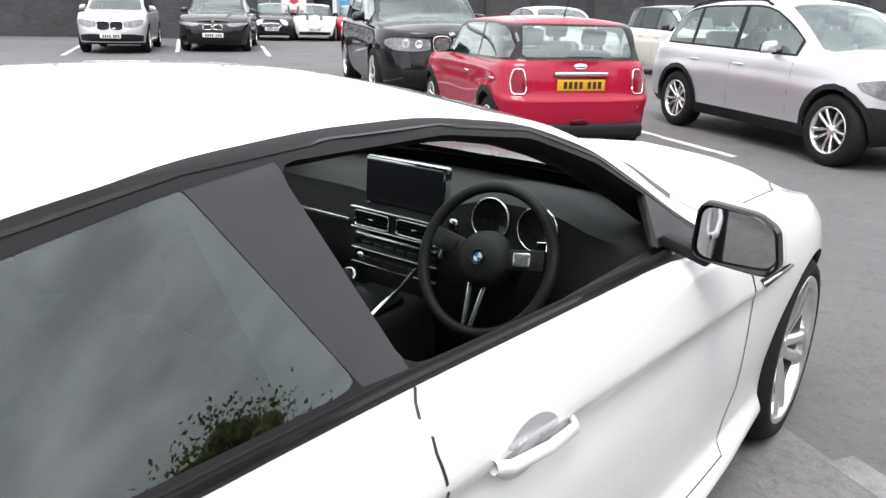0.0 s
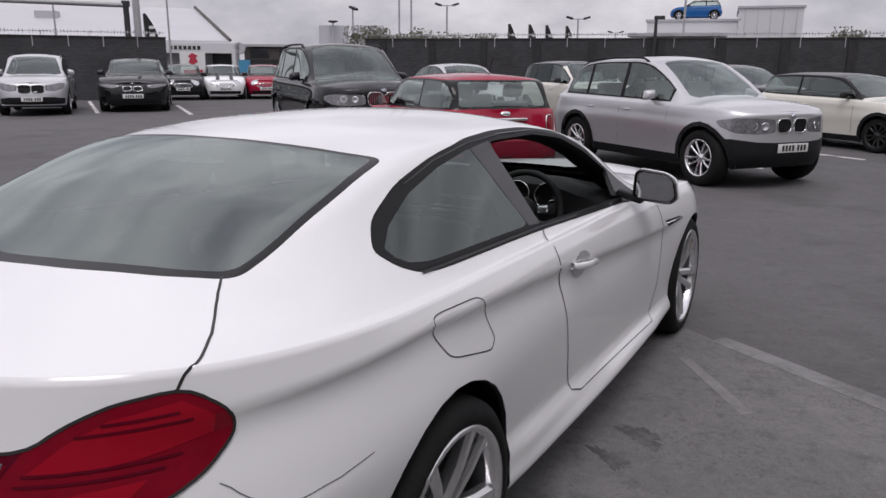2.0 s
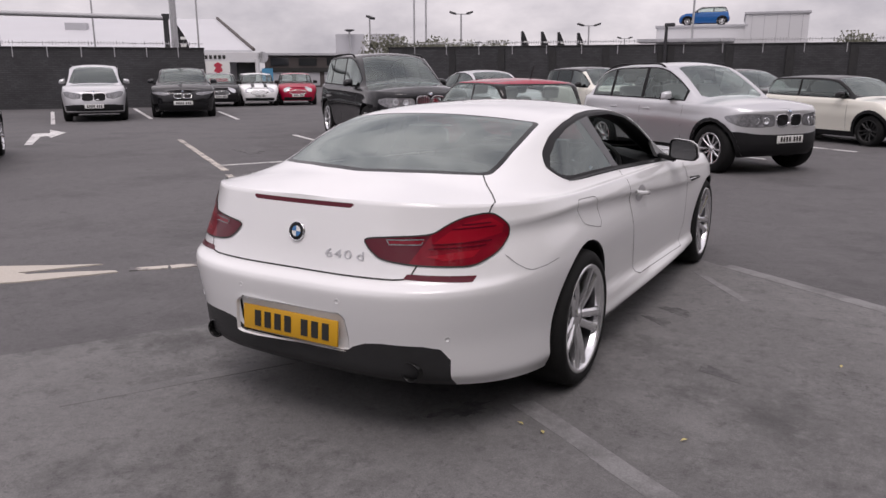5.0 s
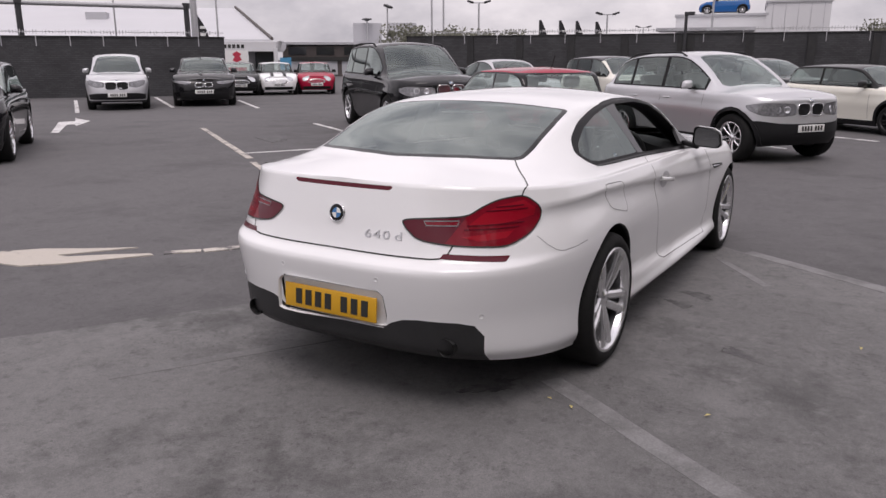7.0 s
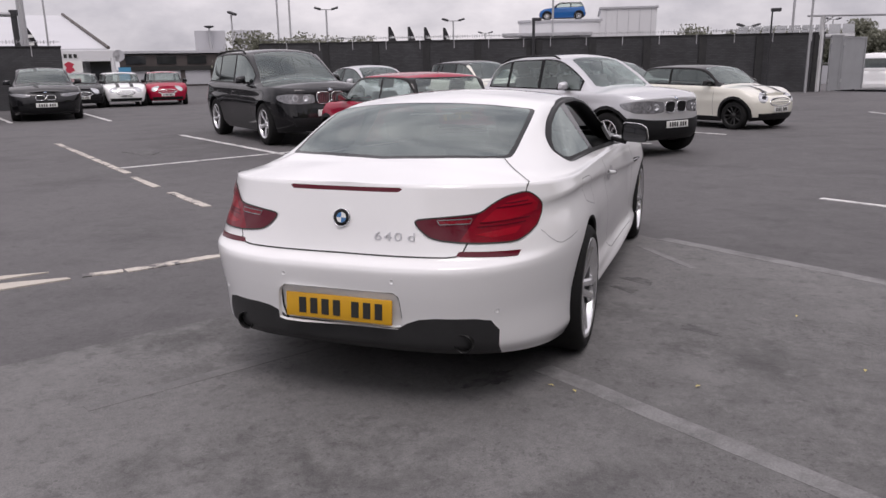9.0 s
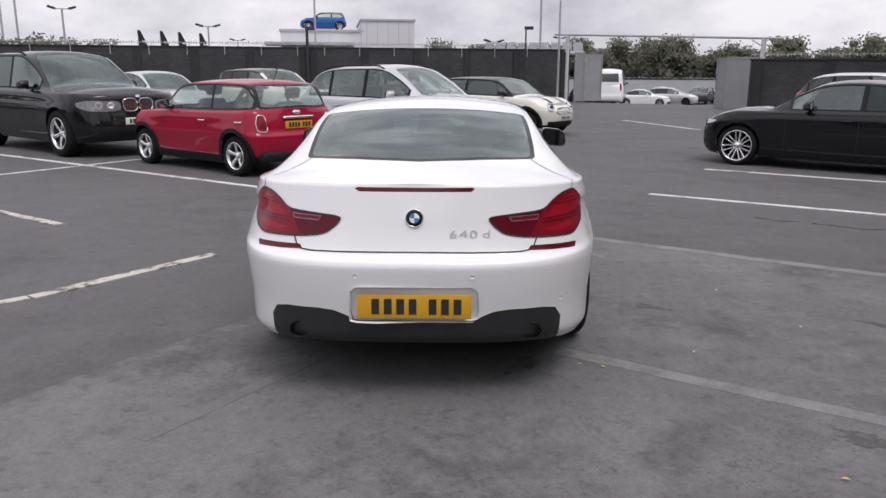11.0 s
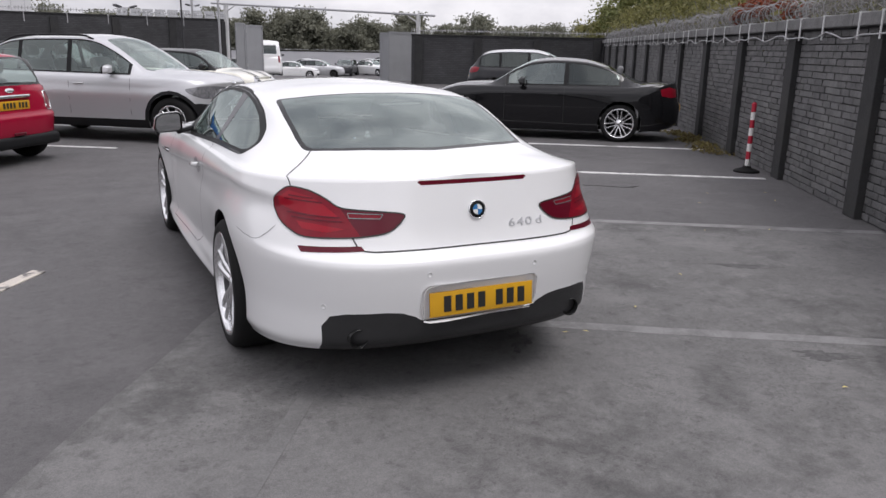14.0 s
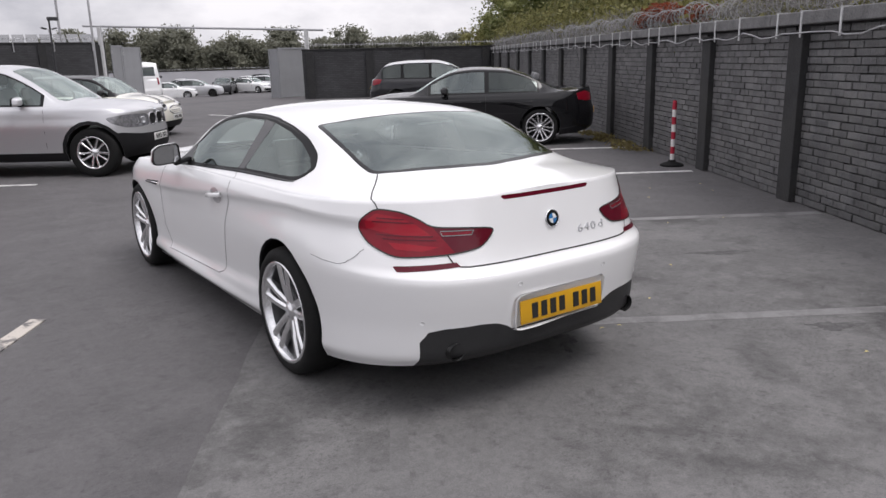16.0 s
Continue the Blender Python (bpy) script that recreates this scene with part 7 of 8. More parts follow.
tail, _ = build_car("crossover_car", "dark grey crossover with a silver roof and red tail lamps", XO, "dark_grey_paint", (0.34, 0.22, 5, True, "alloy", 0.66), [(0.45, 1.0), (1.08, 1.85), (1.93, 2.92)], roof_paint="silver_paint", screen=(3.26, 2.36, 0.70, 0.55), rear=dict(lamp=[(0.78, 0.86), (0.95, 0.84), (1.22, 0.88), (1.26, 1.0), (1.0, 1.02), (0.80, 0.99)]), rear_glass=[(0.55, 1.10), (0.62, 1.16), (0.55, 1.40)], mirror="dark_grey_paint", rear_plate=0.72, res=(13, 18, 14))
place(tail, (10.3, 18.2), -34, 0.84)

# far cars
low_res = dict(res=(11, 14, 12))
far_front = dict(lamp=[(0.62 + 0.16 * math.cos(t), 0.70 + 0.115 * math.sin(t)) for t in np.linspace(0, 2 * math.pi, 13)[:-1]], oval=(0.58, 0.36, 0.09), low=[(0.60, 0.24), (0.62, 0.36), (0.0, 0.36)])
fk = dict(hatch_kw, **low_res)
m1, _ = build_car("hatchback", "white small hatchback with black bonnet stripes", HATCH, "white_paint", (0.30, 0.185, 5, True, "alloy", 0.68), [(0.25, 1.14), (1.20, 2.42)], front=far_front, front_plate=0.44, mirror="gloss_trim", **fk)
for k in (-0.27, 0.27):
    part("bonnet_stripe", loft_lines([[(k - 0.07, y, z + 0.014), (k + 0.07, y, z + 0.014)] for y, z in ((2.72, 0.945), (3.0, 0.93), (3.25, 0.875), (3.45, 0.79))]), M["gloss_trim"], m1, "black bonnet stripe")
place(m1, from_front((-22.1, 23.1), -42, 2.467), -42, 0.56)
m2, _ = build_car("hatchback", "red small hatchback parked far off", HATCH, "red_paint", (0.30, 0.185, 5, True, "alloy", 0.68), [(0.25, 1.14), (1.20, 2.42)], front=far_front, front_plate=0.44, mirror="gloss_trim", **fk)
place(m2, from_front((-21.1, 24.5), -46, 2.467), -46, 0.56)
m3, _ = build_car("hatchback", "black small hatchback parked far off", HATCH, "black_paint", (0.30, 0.185, 5, True, "alloy", 0.68), [(0.25, 1.14), (1.20, 2.42)], front=far_front, front_plate=0.44, mirror="gloss_trim", **fk)
place(m3, from_front((-23.0, 21.7), -42, 2.467), -42, 0.56)
m4, _ = build_car("hatchback", "blue small hatchback displayed on a flat roof", HATCH, "blue_paint", (0.30, 0.185, 5, True, "alloy", 0.68), [(0.25, 1.14), (1.20, 2.42)], mirror="gloss_trim", roof_paint="plate_white", **fk)
f1, _ = build_car("saloon_car", "white saloon in the far car park", SALOON, "white_paint", (0.32, 0.22, 5, True, "alloy", 0.68), [(1.0, 1.22), (1.28, 1.98), (2.06, 3.05)], front=SLIM, mirror="white_paint", group="cars in the far lot", **sal_kw, **low_res)
f2, _ = build_car("crossover_car", "silver crossover in the far car park", XO, "silver_paint", (0.34, 0.22, 5, True, "dark_alloy", 0.66), [(0.45, 1.0), (1.08, 1.85), (1.93, 2.92)], screen=(3.26, 2.36, 0.70, 0.55), mirror="silver_paint", group="cars in the far lot", **low_res)
f3, _ = build_car("crossover_car", "dark crossover in the far car park", XO, "dark_grey_paint", (0.34, 0.22, 5, True, "dark_alloy", 0.66), [(0.45, 1.0), (1.08, 1.85), (1.93, 2.92)], screen=(3.26, 2.36, 0.70, 0.55), mirror="dark_grey_paint", group="cars in the far lot", **low_res)

# ---------------------------------------------------------------- gate, posts and things round the yard
def bollard(p):
    b = tagged(new("bollard"), "red and white striped post on a black rubber foot", "post")
    b.location = p
    part("foot", lathe(bmesh.new(), [(0.0005, 0.0), (0.17, 0.0), (0.172, 0.018), (0.14, 0.035), (0.06, 0.06), (0.045, 0.09)], 24), M["tyre"], b, "black rubber foot", smooth=40)
    for k in range(8):
        part("band", lathe(bmesh.new(), [(0.031, 0.07 + 0.106 * k), (0.031, 0.07 + 0.106 * (k + 1))], 18), M["post_red"] if k % 2 else M["post_white"], b, "red band" if k % 2 else "white band", smooth=40)
    part("cap", lathe(bmesh.new(), [(0.031, 0.918), (0.026, 0.938), (0.0005, 0.943)], 18), M["post_red"], b, smooth=40)
    return b


M["post_red"] = mat("red_plastic", (0.40, 0.012, 0.035), 0.45, var=0.1, scale=20, fine=100)
M["post_white"] = mat("white_plastic", (0.70, 0.70, 0.68), 0.45, var=0.08, scale=20, fine=100)
bollard(uv(7.50, 3.24))

GLP, GRP = Vector((5.6, 37.0, 0)), Vector((13.0, 30.3, 0))
gdir = (GRP - GLP).normalized()
gate = tagged(new("height_barrier"), "tall pale steel frame spanning the gateway", "barrier")
gate.location = GLP
for p, _h in ((Vector((0, 0, 0)), 3.36), (GRP - GLP, 2.94)):
    part("post", boxed(p + AZ * _h / 2, (0.16, 0.16, _h), Matrix.Rotation(math.atan2(gdir.y, gdir.x), 4, "Z"), 0.01), M["white_steel"], gate)
    part("brace", rod(bmesh.new(), p + AZ * (_h - 0.34), p + AZ * (_h - 0.04) + gdir * (0.5 if p.length < 1 else -0.5), 0.03, 8), M["white_steel"], gate)
part("crossbar", rod(bmesh.new(), -gdir * 0.8 + AZ * 3.43, (GRP - GLP) + gdir * 0.8 + AZ * 2.93, 0.05, 10), M["galv"], gate)


def gate_leaf(a, b, h, label):
    a, b = Vector(a), Vector(b)
    d = b - a
    g = tagged(new("steel_gate"), label, "gate")
    g.matrix_world = Matrix.Translation(a) @ Matrix.Rotation(math.atan2(d.y, d.x), 4, "Z")
    w = d.length
    part("sheet", boxed((w / 2, 0, h / 2 + 0.05), (w - 0.1, 0.03, h - 0.1)), M["grey_steel"], g)
    for x in (0.04, w - 0.04):
        part("upright", boxed((x, 0, h / 2 + 0.03), (0.08, 0.08, h)), M["grey_steel"], g)
    for z in (0.09, h):
        part("rail", boxed((w / 2, 0, z), (w, 0.07, 0.08)), M["grey_steel"], g)
    for z in (0.4, h - 0.35):
        part("hinge", rod(bmesh.new(), (0, -0.05, z), (0, -0.05, z + 0.16), 0.03, 8), M["galv"], g)
    return g


gate_leaf((6.6, 37.5, 0), (7.7, 38.6, 0), 2.42, "grey sheet-steel gate leaf standing open")
gate_leaf((6.06, 37.3, 0), (6.6, 37.5, 0), 2.5, "narrow grey steel gate panel beside the post")
gate_leaf((12.85, 30.25, 0), (11.3, 29.7, 0), 2.15, "grey sheet-steel gate leaf standing half open")
gate_leaf((11.3, 29.7, 0), (11.12, 30.25, 0), 2.1, "narrow grey steel gate panel standing open")


def pole(name, p, h, r, material, label, top=None, category="pole"):
    o = tagged(new(name), label, category)
    o.location = (p[0], p[1], float(ground_z(p[0], p[1])))
    part("post", rod(bmesh.new(), (0, 0, 0), (0, 0, h), r, 10, r * 0.75), M[material], o)
    if top == "double":
        part("arm", boxed((0, 0, h), (1.5, 0.07, 0.07), Matrix.Rotation(radians(30), 4, "Z")), M[material], o)
        for s in (-1, 1):
            part("lamp_head", boxed(Matrix.Rotation(radians(30), 4, "Z") @ Vector((s * 0.75, 0, h + 0.1)), (0.6, 0.45, 0.16), Matrix.Rotation(radians(30), 4, "Z") @ Matrix.Rotation(radians(-s * 16), 4, "Y"), 0.03), M["dark_steel"], o, "dark floodlight head")
    elif top == "single":
        part("lamp_head", boxed((0.1, 0, h + 0.12), (0.7, 0.5, 0.2), Matrix.Rotation(radians(20), 4, "Y"), 0.04), M["dark_steel"], o, "dark floodlight head")
    elif top == "dish":
        part("lamp_head", lathe(bmesh.new(), [(0.05, h), (0.5, h + 0.15), (0.48, h + 0.24), (0.0005, h + 0.28)], 14), M["dark_steel"], o, "dark lamp head", smooth=50)
    elif top == "cctv":
        part("camera_head", boxed((0.15, 0, h + 0.08), (0.45, 0.16, 0.16), bevel=0.03), M["dark_steel"], o, "dark camera housing")
    return o


for _p, _h, _r, _t in [((-38.5, 54.6), 5.9, 0.09, "single"), ((-31.6, 58.8), 6.3, 0.10, "double"), ((-22.1, 65.3), 5.9, 0.09, "double"), ((-30.3, 102.6), 6.9, 0.10, "double"), ((-53.5, 103.9), 6.7, 0.10, "dish"), ((-45.5, 60.9), 5.2, 0.1, "dish"), ((3.2, 71), 5.6, 0.09, "double"), ((14, 108), 7.5, 0.1, "double")]:
    pole("street_lamp", _p, _h, _r, "galv", "tall steel lamp post with dark floodlights", _t, "street lamp")
for _p, _h, _r in [((-37.9, 61.0), 14, 0.10), ((-36.9, 61.5), 14, 0.10), ((-34.3, 24.0), 7.5, 0.05), ((-34.7, 31.4), 8, 0.06), ((-10.9, 55.9), 9, 0.09), ((4.7, 42.0), 9, 0.07), ((5.0, 35.6), 4.95, 0.06)]:
    pole("mast", _p, _h, _r, "galv", "thin tall grey steel mast", None, "mast")
pole("lamp_mast", (-28.0, 23.8), 12, 0.17, "galv", "thick tall grey lamp mast", None, "mast")
pole("camera_post", (-7.25, 34.3), 3.45, 0.09, "dark_steel", "black camera post by the dark wall", "cctv", "camera post")
pole("camera_post", (3.4, 36.2), 3.6, 0.05, "dark_steel", "thin camera post behind the wall", "cctv", "camera post")

hb_ = tagged(new("goal_post"), "dark steel goal-shaped frame behind the wall", "gantry")
_a, _b = Vector((-29.4, 16.0, 0)), Vector((-26.3, 21.9, 0))
hb_.location = _a
for p in (Vector((0, 0, 0)), _b - _a):
    part("post", rod(bmesh.new(), p, p + AZ * 3.75, 0.12, 12), M["dark_steel"], hb_)
    part("cap", rod(bmesh.new(), p + AZ * 3.75, p + AZ * 3.98, 0.17, 12), M["dark_steel"], hb_)
_d = (_b - _a)
part("beam", rod(bmesh.new(), -_d * 0.9 + AZ * 3.8, _d + AZ * 3.8, 0.10, 12), M["galv"], hb_)


def feather(p, h, label):
    f = tagged(new("feather_flag"), label, "flag")
    f.location = (p[0], p[1], float(ground_z(p[0], p[1])))
    part("pole", rod(bmesh.new(), (0, 0, 0), (0, 0, h), 0.03, 8), M["galv"], f)
    bm = bmesh.new()
    lo, up = [], []
    for k in np.linspace(0, 1, 12):
        z = h * 0.42 + k * h * 0.58
        wd = 0.75 * (1 - 0.75 * k ** 3)
        lo.append((0.03, 0.03 * math.sin(k * 5), z))
        up.append((0.03 + wd * 0.8, wd * 0.55 + 0.08 * math.sin(k * 7 + h), z - 0.2 * (1 - k)))
    vs = [[bm.verts.new(q) for q in r] for r in (lo, up)]
    for k in range(11):
        bm.faces.new((vs[0][k], vs[0][k + 1], vs[1][k + 1], vs[1][k]))
    part("sail", bm, M["flag_black"], f, "black fabric sail", smooth=60)
    bm = bmesh.new()
    for k in range(3):
        box(bm, (0.36, 0.22, h * (0.62 + 0.1 * k)), (0.3, 0.02, 0.16), Matrix.Rotation(radians(34), 4, "Z"))
    part("print", bm, M["plate_white"], f, "pale printed shapes")
    return f


M["flag_black"] = mat("black_flag_cloth", (0.02, 0.02, 0.022), 0.8)
feather((-34.6, 29.6), 4.1, "black feather flag with pale print")
for _p in [(-24.8, 56.7), (-23.3, 57.3), (-22.1, 57.9), (-20.6, 58.4)]:
    feather(_p, 4.6, "dark feather flag by the far building")

# ---------------------------------------------------------------- buildings
M["panel_white"] = mat("white_metal_cladding", (0.62, 0.62, 0.63), 0.5, var=0.05, scale=0.5, fine=30)
M["panel_grey"] = mat("pale_grey_cladding", (0.42, 0.42, 0.44), 0.5, var=0.06, scale=0.5, fine=30)
M["roof_white"] = mat("white_sheet_roof", (0.50, 0.50, 0.52), 0.5, var=0.05, scale=0.4, fine=20)
M["clad_dark"] = mat("dark_brown_cladding", (0.075, 0.062, 0.058), 0.6, var=0.2, scale=0.6, fine=20)
M["sign_red"] = mat("red_sign", (0.45, 0.03, 0.06), 0.5)
M["sign_blue"] = mat("blue_sign", (0.06, 0.25, 0.42), 0.5)
M["win_dark"] = mat("dark_shop_window", (0.02, 0.022, 0.025), 0.08, coat=0.5)


def oriented(name, a, b, label, category="building"):
    """An empty at a, its x axis along the front from a to b, y going back from the yard."""
    a, b = Vector((a[0], a[1], 0)), Vector((b[0], b[1], 0))
    o = tagged(new(name), label, category)
    o.matrix_world = Matrix.Translation(a) @ Matrix.Rotation(math.atan2((b - a).y, (b - a).x), 4, "Z")
    return o, (b - a).length


show, L_ = oriented("showroom", (-61.2, 20.3), (-39.1, 41.1), "white car showroom with a sloping white sheet roof")
part("wall", boxed((L_ / 2, 8, 1.15), (L_, 15, 2.3)), M["panel_grey"], show)
_bm = bmesh.new()
_r0 = [(-2, -0.6, 2.95), (L_ - 0.4, -0.6, 2.95), (L_ - 3.6, 14, 6.0), (-2, 14, 6.0)]
_vs = [_bm.verts.new(p) for p in _r0] + [_bm.verts.new((p[0], p[1], p[2] - 0.18)) for p in _r0]
for _f in ((0, 1, 2, 3), (7, 6, 5, 4), (0, 4, 5, 1), (1, 5, 6, 2), (2, 6, 7, 3), (3, 7, 4, 0)):
    _bm.faces.new([_vs[i] for i in _f])
part("roof", _bm, M["roof_white"], show, "white sheet roof")
part("gable_trim", rod(bmesh.new(), (L_ - 0.3, -0.7, 3.0), (L_ - 3.5, 14, 6.1), 0.12, 8), M["clad_dark"], show, "dark roof edge")
part("fascia", boxed((L_ - 3.2, -0.75, 2.45), (7.2, 0.3, 0.75), bevel=0.03), M["panel_white"], show, "white fascia")
part("canopy_end", rod(bmesh.new(), (L_ + 0.3, -0.9, 2.45), (L_ + 0.3, 2, 2.45), 0.4, 16), M["panel_grey"], show)
for _k in range(7):
    part("sign_bar", boxed((L_ - 4.3 + 0.31 * _k, -0.92, 2.45), (0.20, 0.04, 0.26)), M["ink"], show, "dark sign shape")
part("poster", boxed((L_ - 2.9, -1.0, 1.25), (1.7, 0.06, 1.8)), M["plate_white"], show, "white poster board")
part("poster_shape", prism(bmesh.new(), [(L_ - 3.2, 1.45), (L_ - 2.9, 1.3), (L_ - 2.55, 1.5), (L_ - 2.7, 1.75), (L_ - 2.55, 1.9), (L_ - 2.9, 2.1), (L_ - 3.2, 1.9), (L_ - 3.05, 1.7)], 0.03, Matrix.Translation((0, -1.03, 0)) @ Matrix.Rotation(radians(90), 4, "X")), M["sign_red"], show, "red poster shape")
part("poster_band", boxed((L_ - 2.9, -1.05, 0.75), (1.3, 0.03, 0.4)), M["sign_red"], show)
for _k in range(4):
    part("window", boxed((L_ - 8 - 3.4 * _k, -0.02, 1.2), (3.0, 0.1, 1.9)), M["win_dark"], show, "dark shop window")
part("doorway", boxed((L_ - 0.9, -0.02, 1.15), (1.4, 0.1, 2.2)), M["win_dark"], show)
part("column", rod(bmesh.new(), (L_ - 0.1, -0.9, 0), (L_ - 0.1, -0.9, 2.3), 0.16, 10), M["panel_white"], show)
part("blue_board", boxed((L_ + 0.6, -0.8, 1.2), (0.8, 0.08, 0.9)), M["sign_blue"], show, "blue sign board")
part("skylight", boxed((L_ - 14, 8, 4.9), (1.6, 1.0, 0.6)), M["panel_grey"], show)

dark, L_ = oriented("low_building", (-47.0, 50.2), (-36.6, 58.5), "low dark brown clad building with a flat roof")
part("wall", boxed((L_ / 2, 4, 1.35), (L_, 8, 2.7)), M["clad_dark"], dark)
part("roof_edge", boxed((L_ / 2, 4, 2.9), (L_ + 0.6, 8.6, 0.2)), M["panel_grey"], dark)
part("band", boxed((L_ / 2, -0.1, 1.55), (L_, 0.3, 0.35)), M["ink"], dark)
for _k in range(5):
    part("window", boxed((1.3 + 2.5 * _k, -0.03, 2.25), (1.6, 0.1, 0.7)), M["win_dark"], dark)
    part("shopfront", boxed((1.3 + 2.5 * _k, -0.03, 0.75), (2.1, 0.1, 1.2)), M["panel_grey"], dark)
for _p in [(-45.9, 61.5), (-42.7, 63.0)]:
    bb = tagged(new("sign_board"), "pale roadside sign board on two legs", "sign")
    bb.location = (_p[0], _p[1], 0)
    part("board", boxed((0, 0, 4.1), (2.9, 0.15, 1.9), Matrix.Rotation(radians(35), 4, "Z"), 0.03), M["panel_grey"], bb)
    for _s in (-1, 1):
        part("leg", rod(bmesh.new(), (_s * 0.9, _s * 0.63, 0), (_s * 0.9, _s * 0.63, 3.2), 0.08, 8), M["dark_steel"], bb)

dealer, L_ = oriented("dealer_building", (-13.9, 57.4), (-7.7, 58.7), "white flat-roofed dealer building with a glazed front")
part("wall", boxed((L_ / 2, 5, 2.3), (L_, 10, 4.6)), M["panel_white"], dealer)
part("parapet", boxed((L_ / 2, 5, 4.65), (L_ + 0.2, 10.2, 0.16)), M["panel_grey"], dealer)
part("canopy", boxed((L_ * 0.35, -1.6, 3.55), (L_ * 1.05, 3.4, 0.22)), M["panel_grey"], dealer, "thin projecting canopy")
part("window", boxed((L_ * 0.35, -0.03, 1.7), (L_ * 0.62, 0.1, 3.2)), M["win_dark"], dealer, "dark glazed front")
for _k in range(3):
    part("column", rod(bmesh.new(), (0.3 + _k * 2.2, -2.9, 0), (0.3 + _k * 2.2, -2.9, 3.5), 0.08, 8), M["galv"], dealer)
block, L_ = oriented("white_block", (-7.75, 58.6), (-3.6, 59.3), "tall white clad block beside the dealer building")
part("wall", boxed((L_ / 2, 5, 2.72), (L_, 10, 5.44)), M["panel_white"], block)
part("parapet", boxed((L_ / 2, 5, 5.5), (L_ + 0.2, 10.2, 0.14)), M["panel_grey"], block)
for _k in range(5):
    part("seam", boxed((L_ * (_k + 0.5) / 5, -0.01, 2.7), (0.03, 0.03, 5.3)), M["panel_grey"], block)
m4.matrix_world = Matrix.Translation((-10.95, 59.6, 4.73)) @ Matrix.Rotation(radians(102), 4, "Z") @ Matrix.Translation((0, -1.85, 0))

carport, L_ = oriented("carport", (9.0, 64.5), (16.5, 63.6), "long open carport with a panelled roof")
part("roof", boxed((-2.8, 3, 3.2), (9.0, 7, 0.2)), M["panel_white"], carport)
for _k in range(9):
    part("roof_panel", boxed((-6.6 + 0.98 * _k, 1.5, 3.62), (0.84, 3.2, 0.06), Matrix.Rotation(radians(18), 4, "X")), M["win_dark"], carport, "dark roof panel")
for _k in range(3):
    part("column", rod(bmesh.new(), (-6.5 + 3.4 * _k, 1, -1.3), (-6.5 + 3.4 * _k, 1, 3.15), 0.09, 8), M["galv"], carport)
fence = wall_run("fence_far", (2, 96, -1.3), (70, 78, -1.3), 2.0, M["panel_grey"], "long pale grey fence across the far lot", pil=0, hooks=0)

VAN = car_spec(4.9, 1.95, 2.25, 0.95, 3.9, 0.2, 1.25, 1.3, 0.95, [(0, 0.7), (0.08, 1.3), (0.16, 1.6), (0.3, 2.15), (0.5, 2.24), (2.0, 2.25), (3.4, 2.22), (3.8, 2.0), (4.2, 1.5), (4.4, 1.28), (4.6, 1.0)], nr=6, nf=3.2, fr=0.86, fb=0.98, cowl=4.2)
van, _ = build_car("van", "white panel van seen from behind", VAN, "white_paint", (0.34, 0.22, 5, False, "dark_alloy", 0.62), [(2.9, 3.95)], screen=(4.25, 3.6, 0.8, 0.7), rear=dict(lamp=[(0.86, 0.95), (1.02, 0.95), (1.04, 1.35), (0.88, 1.35)]), rear_glass=[(0.62, 1.45), (0.66, 1.5), (0.62, 1.95)], category="van", **low_res)
place(van, (9.3, 45.0, float(ground_z(9.3, 45.0))), 76, 0.95)
for _c, _p, _h in [(f1, (15.8, 64.0), -22), (f2, (18.9, 65.8), -28), (f3, (22.6, 69.5), -120), (f1, (25.4, 70.2), -60), (f2, (28.2, 72.0), -35), (f1, (29.0, 80.0), -30), (f3, (33.0, 84.0), -40), (f1, (36.0, 82.5), 150), (f2, (40.5, 81.5), -30), (f1, (21.0, 77.0), -30), (f3, (12.0, 66.0), -25)]:
    m_ = Matrix.Translation((_p[0], _p[1], float(ground_z(*_p)))) @ Matrix.Rotation(radians(_h - 90), 4, "Z") @ Matrix.Translation((0, -2.2, 0))
    if _c.get("used"):
        copy_thing(_c, m_)
    else:
        _c.matrix_world = m_
        _c["used"] = 1
for _o in list(scene.objects):
    if "used" in _o:
        del _o["used"]

# ---------------------------------------------------------------- trees
M["bark"] = mat("bark", (0.07, 0.055, 0.045), 0.9, var=0.3, scale=6, fine=40, bump=0.5)


def leaf_mat(name, a, b):
    m = bpy.data.materials.new(name)
    m.use_nodes = True
    n, l = m.node_tree.nodes, m.node_tree.links
    p = n["Principled BSDF"]
    p.inputs["Roughness"].default_value = 0.6
    g = n.new("ShaderNodeNewGeometry")
    r = n.new("ShaderNodeValToRGB")
    r.color_ramp.elements[0].color, r.color_ramp.elements[1].color = (*a, 1), (*b, 1)
    l.new(g.outputs["Random Per Island"], r.inputs[0])
    l.new(r.outputs[0], p.inputs["Base Color"])
    t, x = n.new("ShaderNodeBsdfTranslucent"), n.new("ShaderNodeMixShader")
    x.inputs[0].default_value = 0.4
    l.new(r.outputs[0], t.inputs["Color"])
    l.new(p.outputs[0], x.inputs[1])
    l.new(t.outputs[0], x.inputs[2])
    l.new(x.outputs[0], n["Material Output"].inputs[0])
    return m


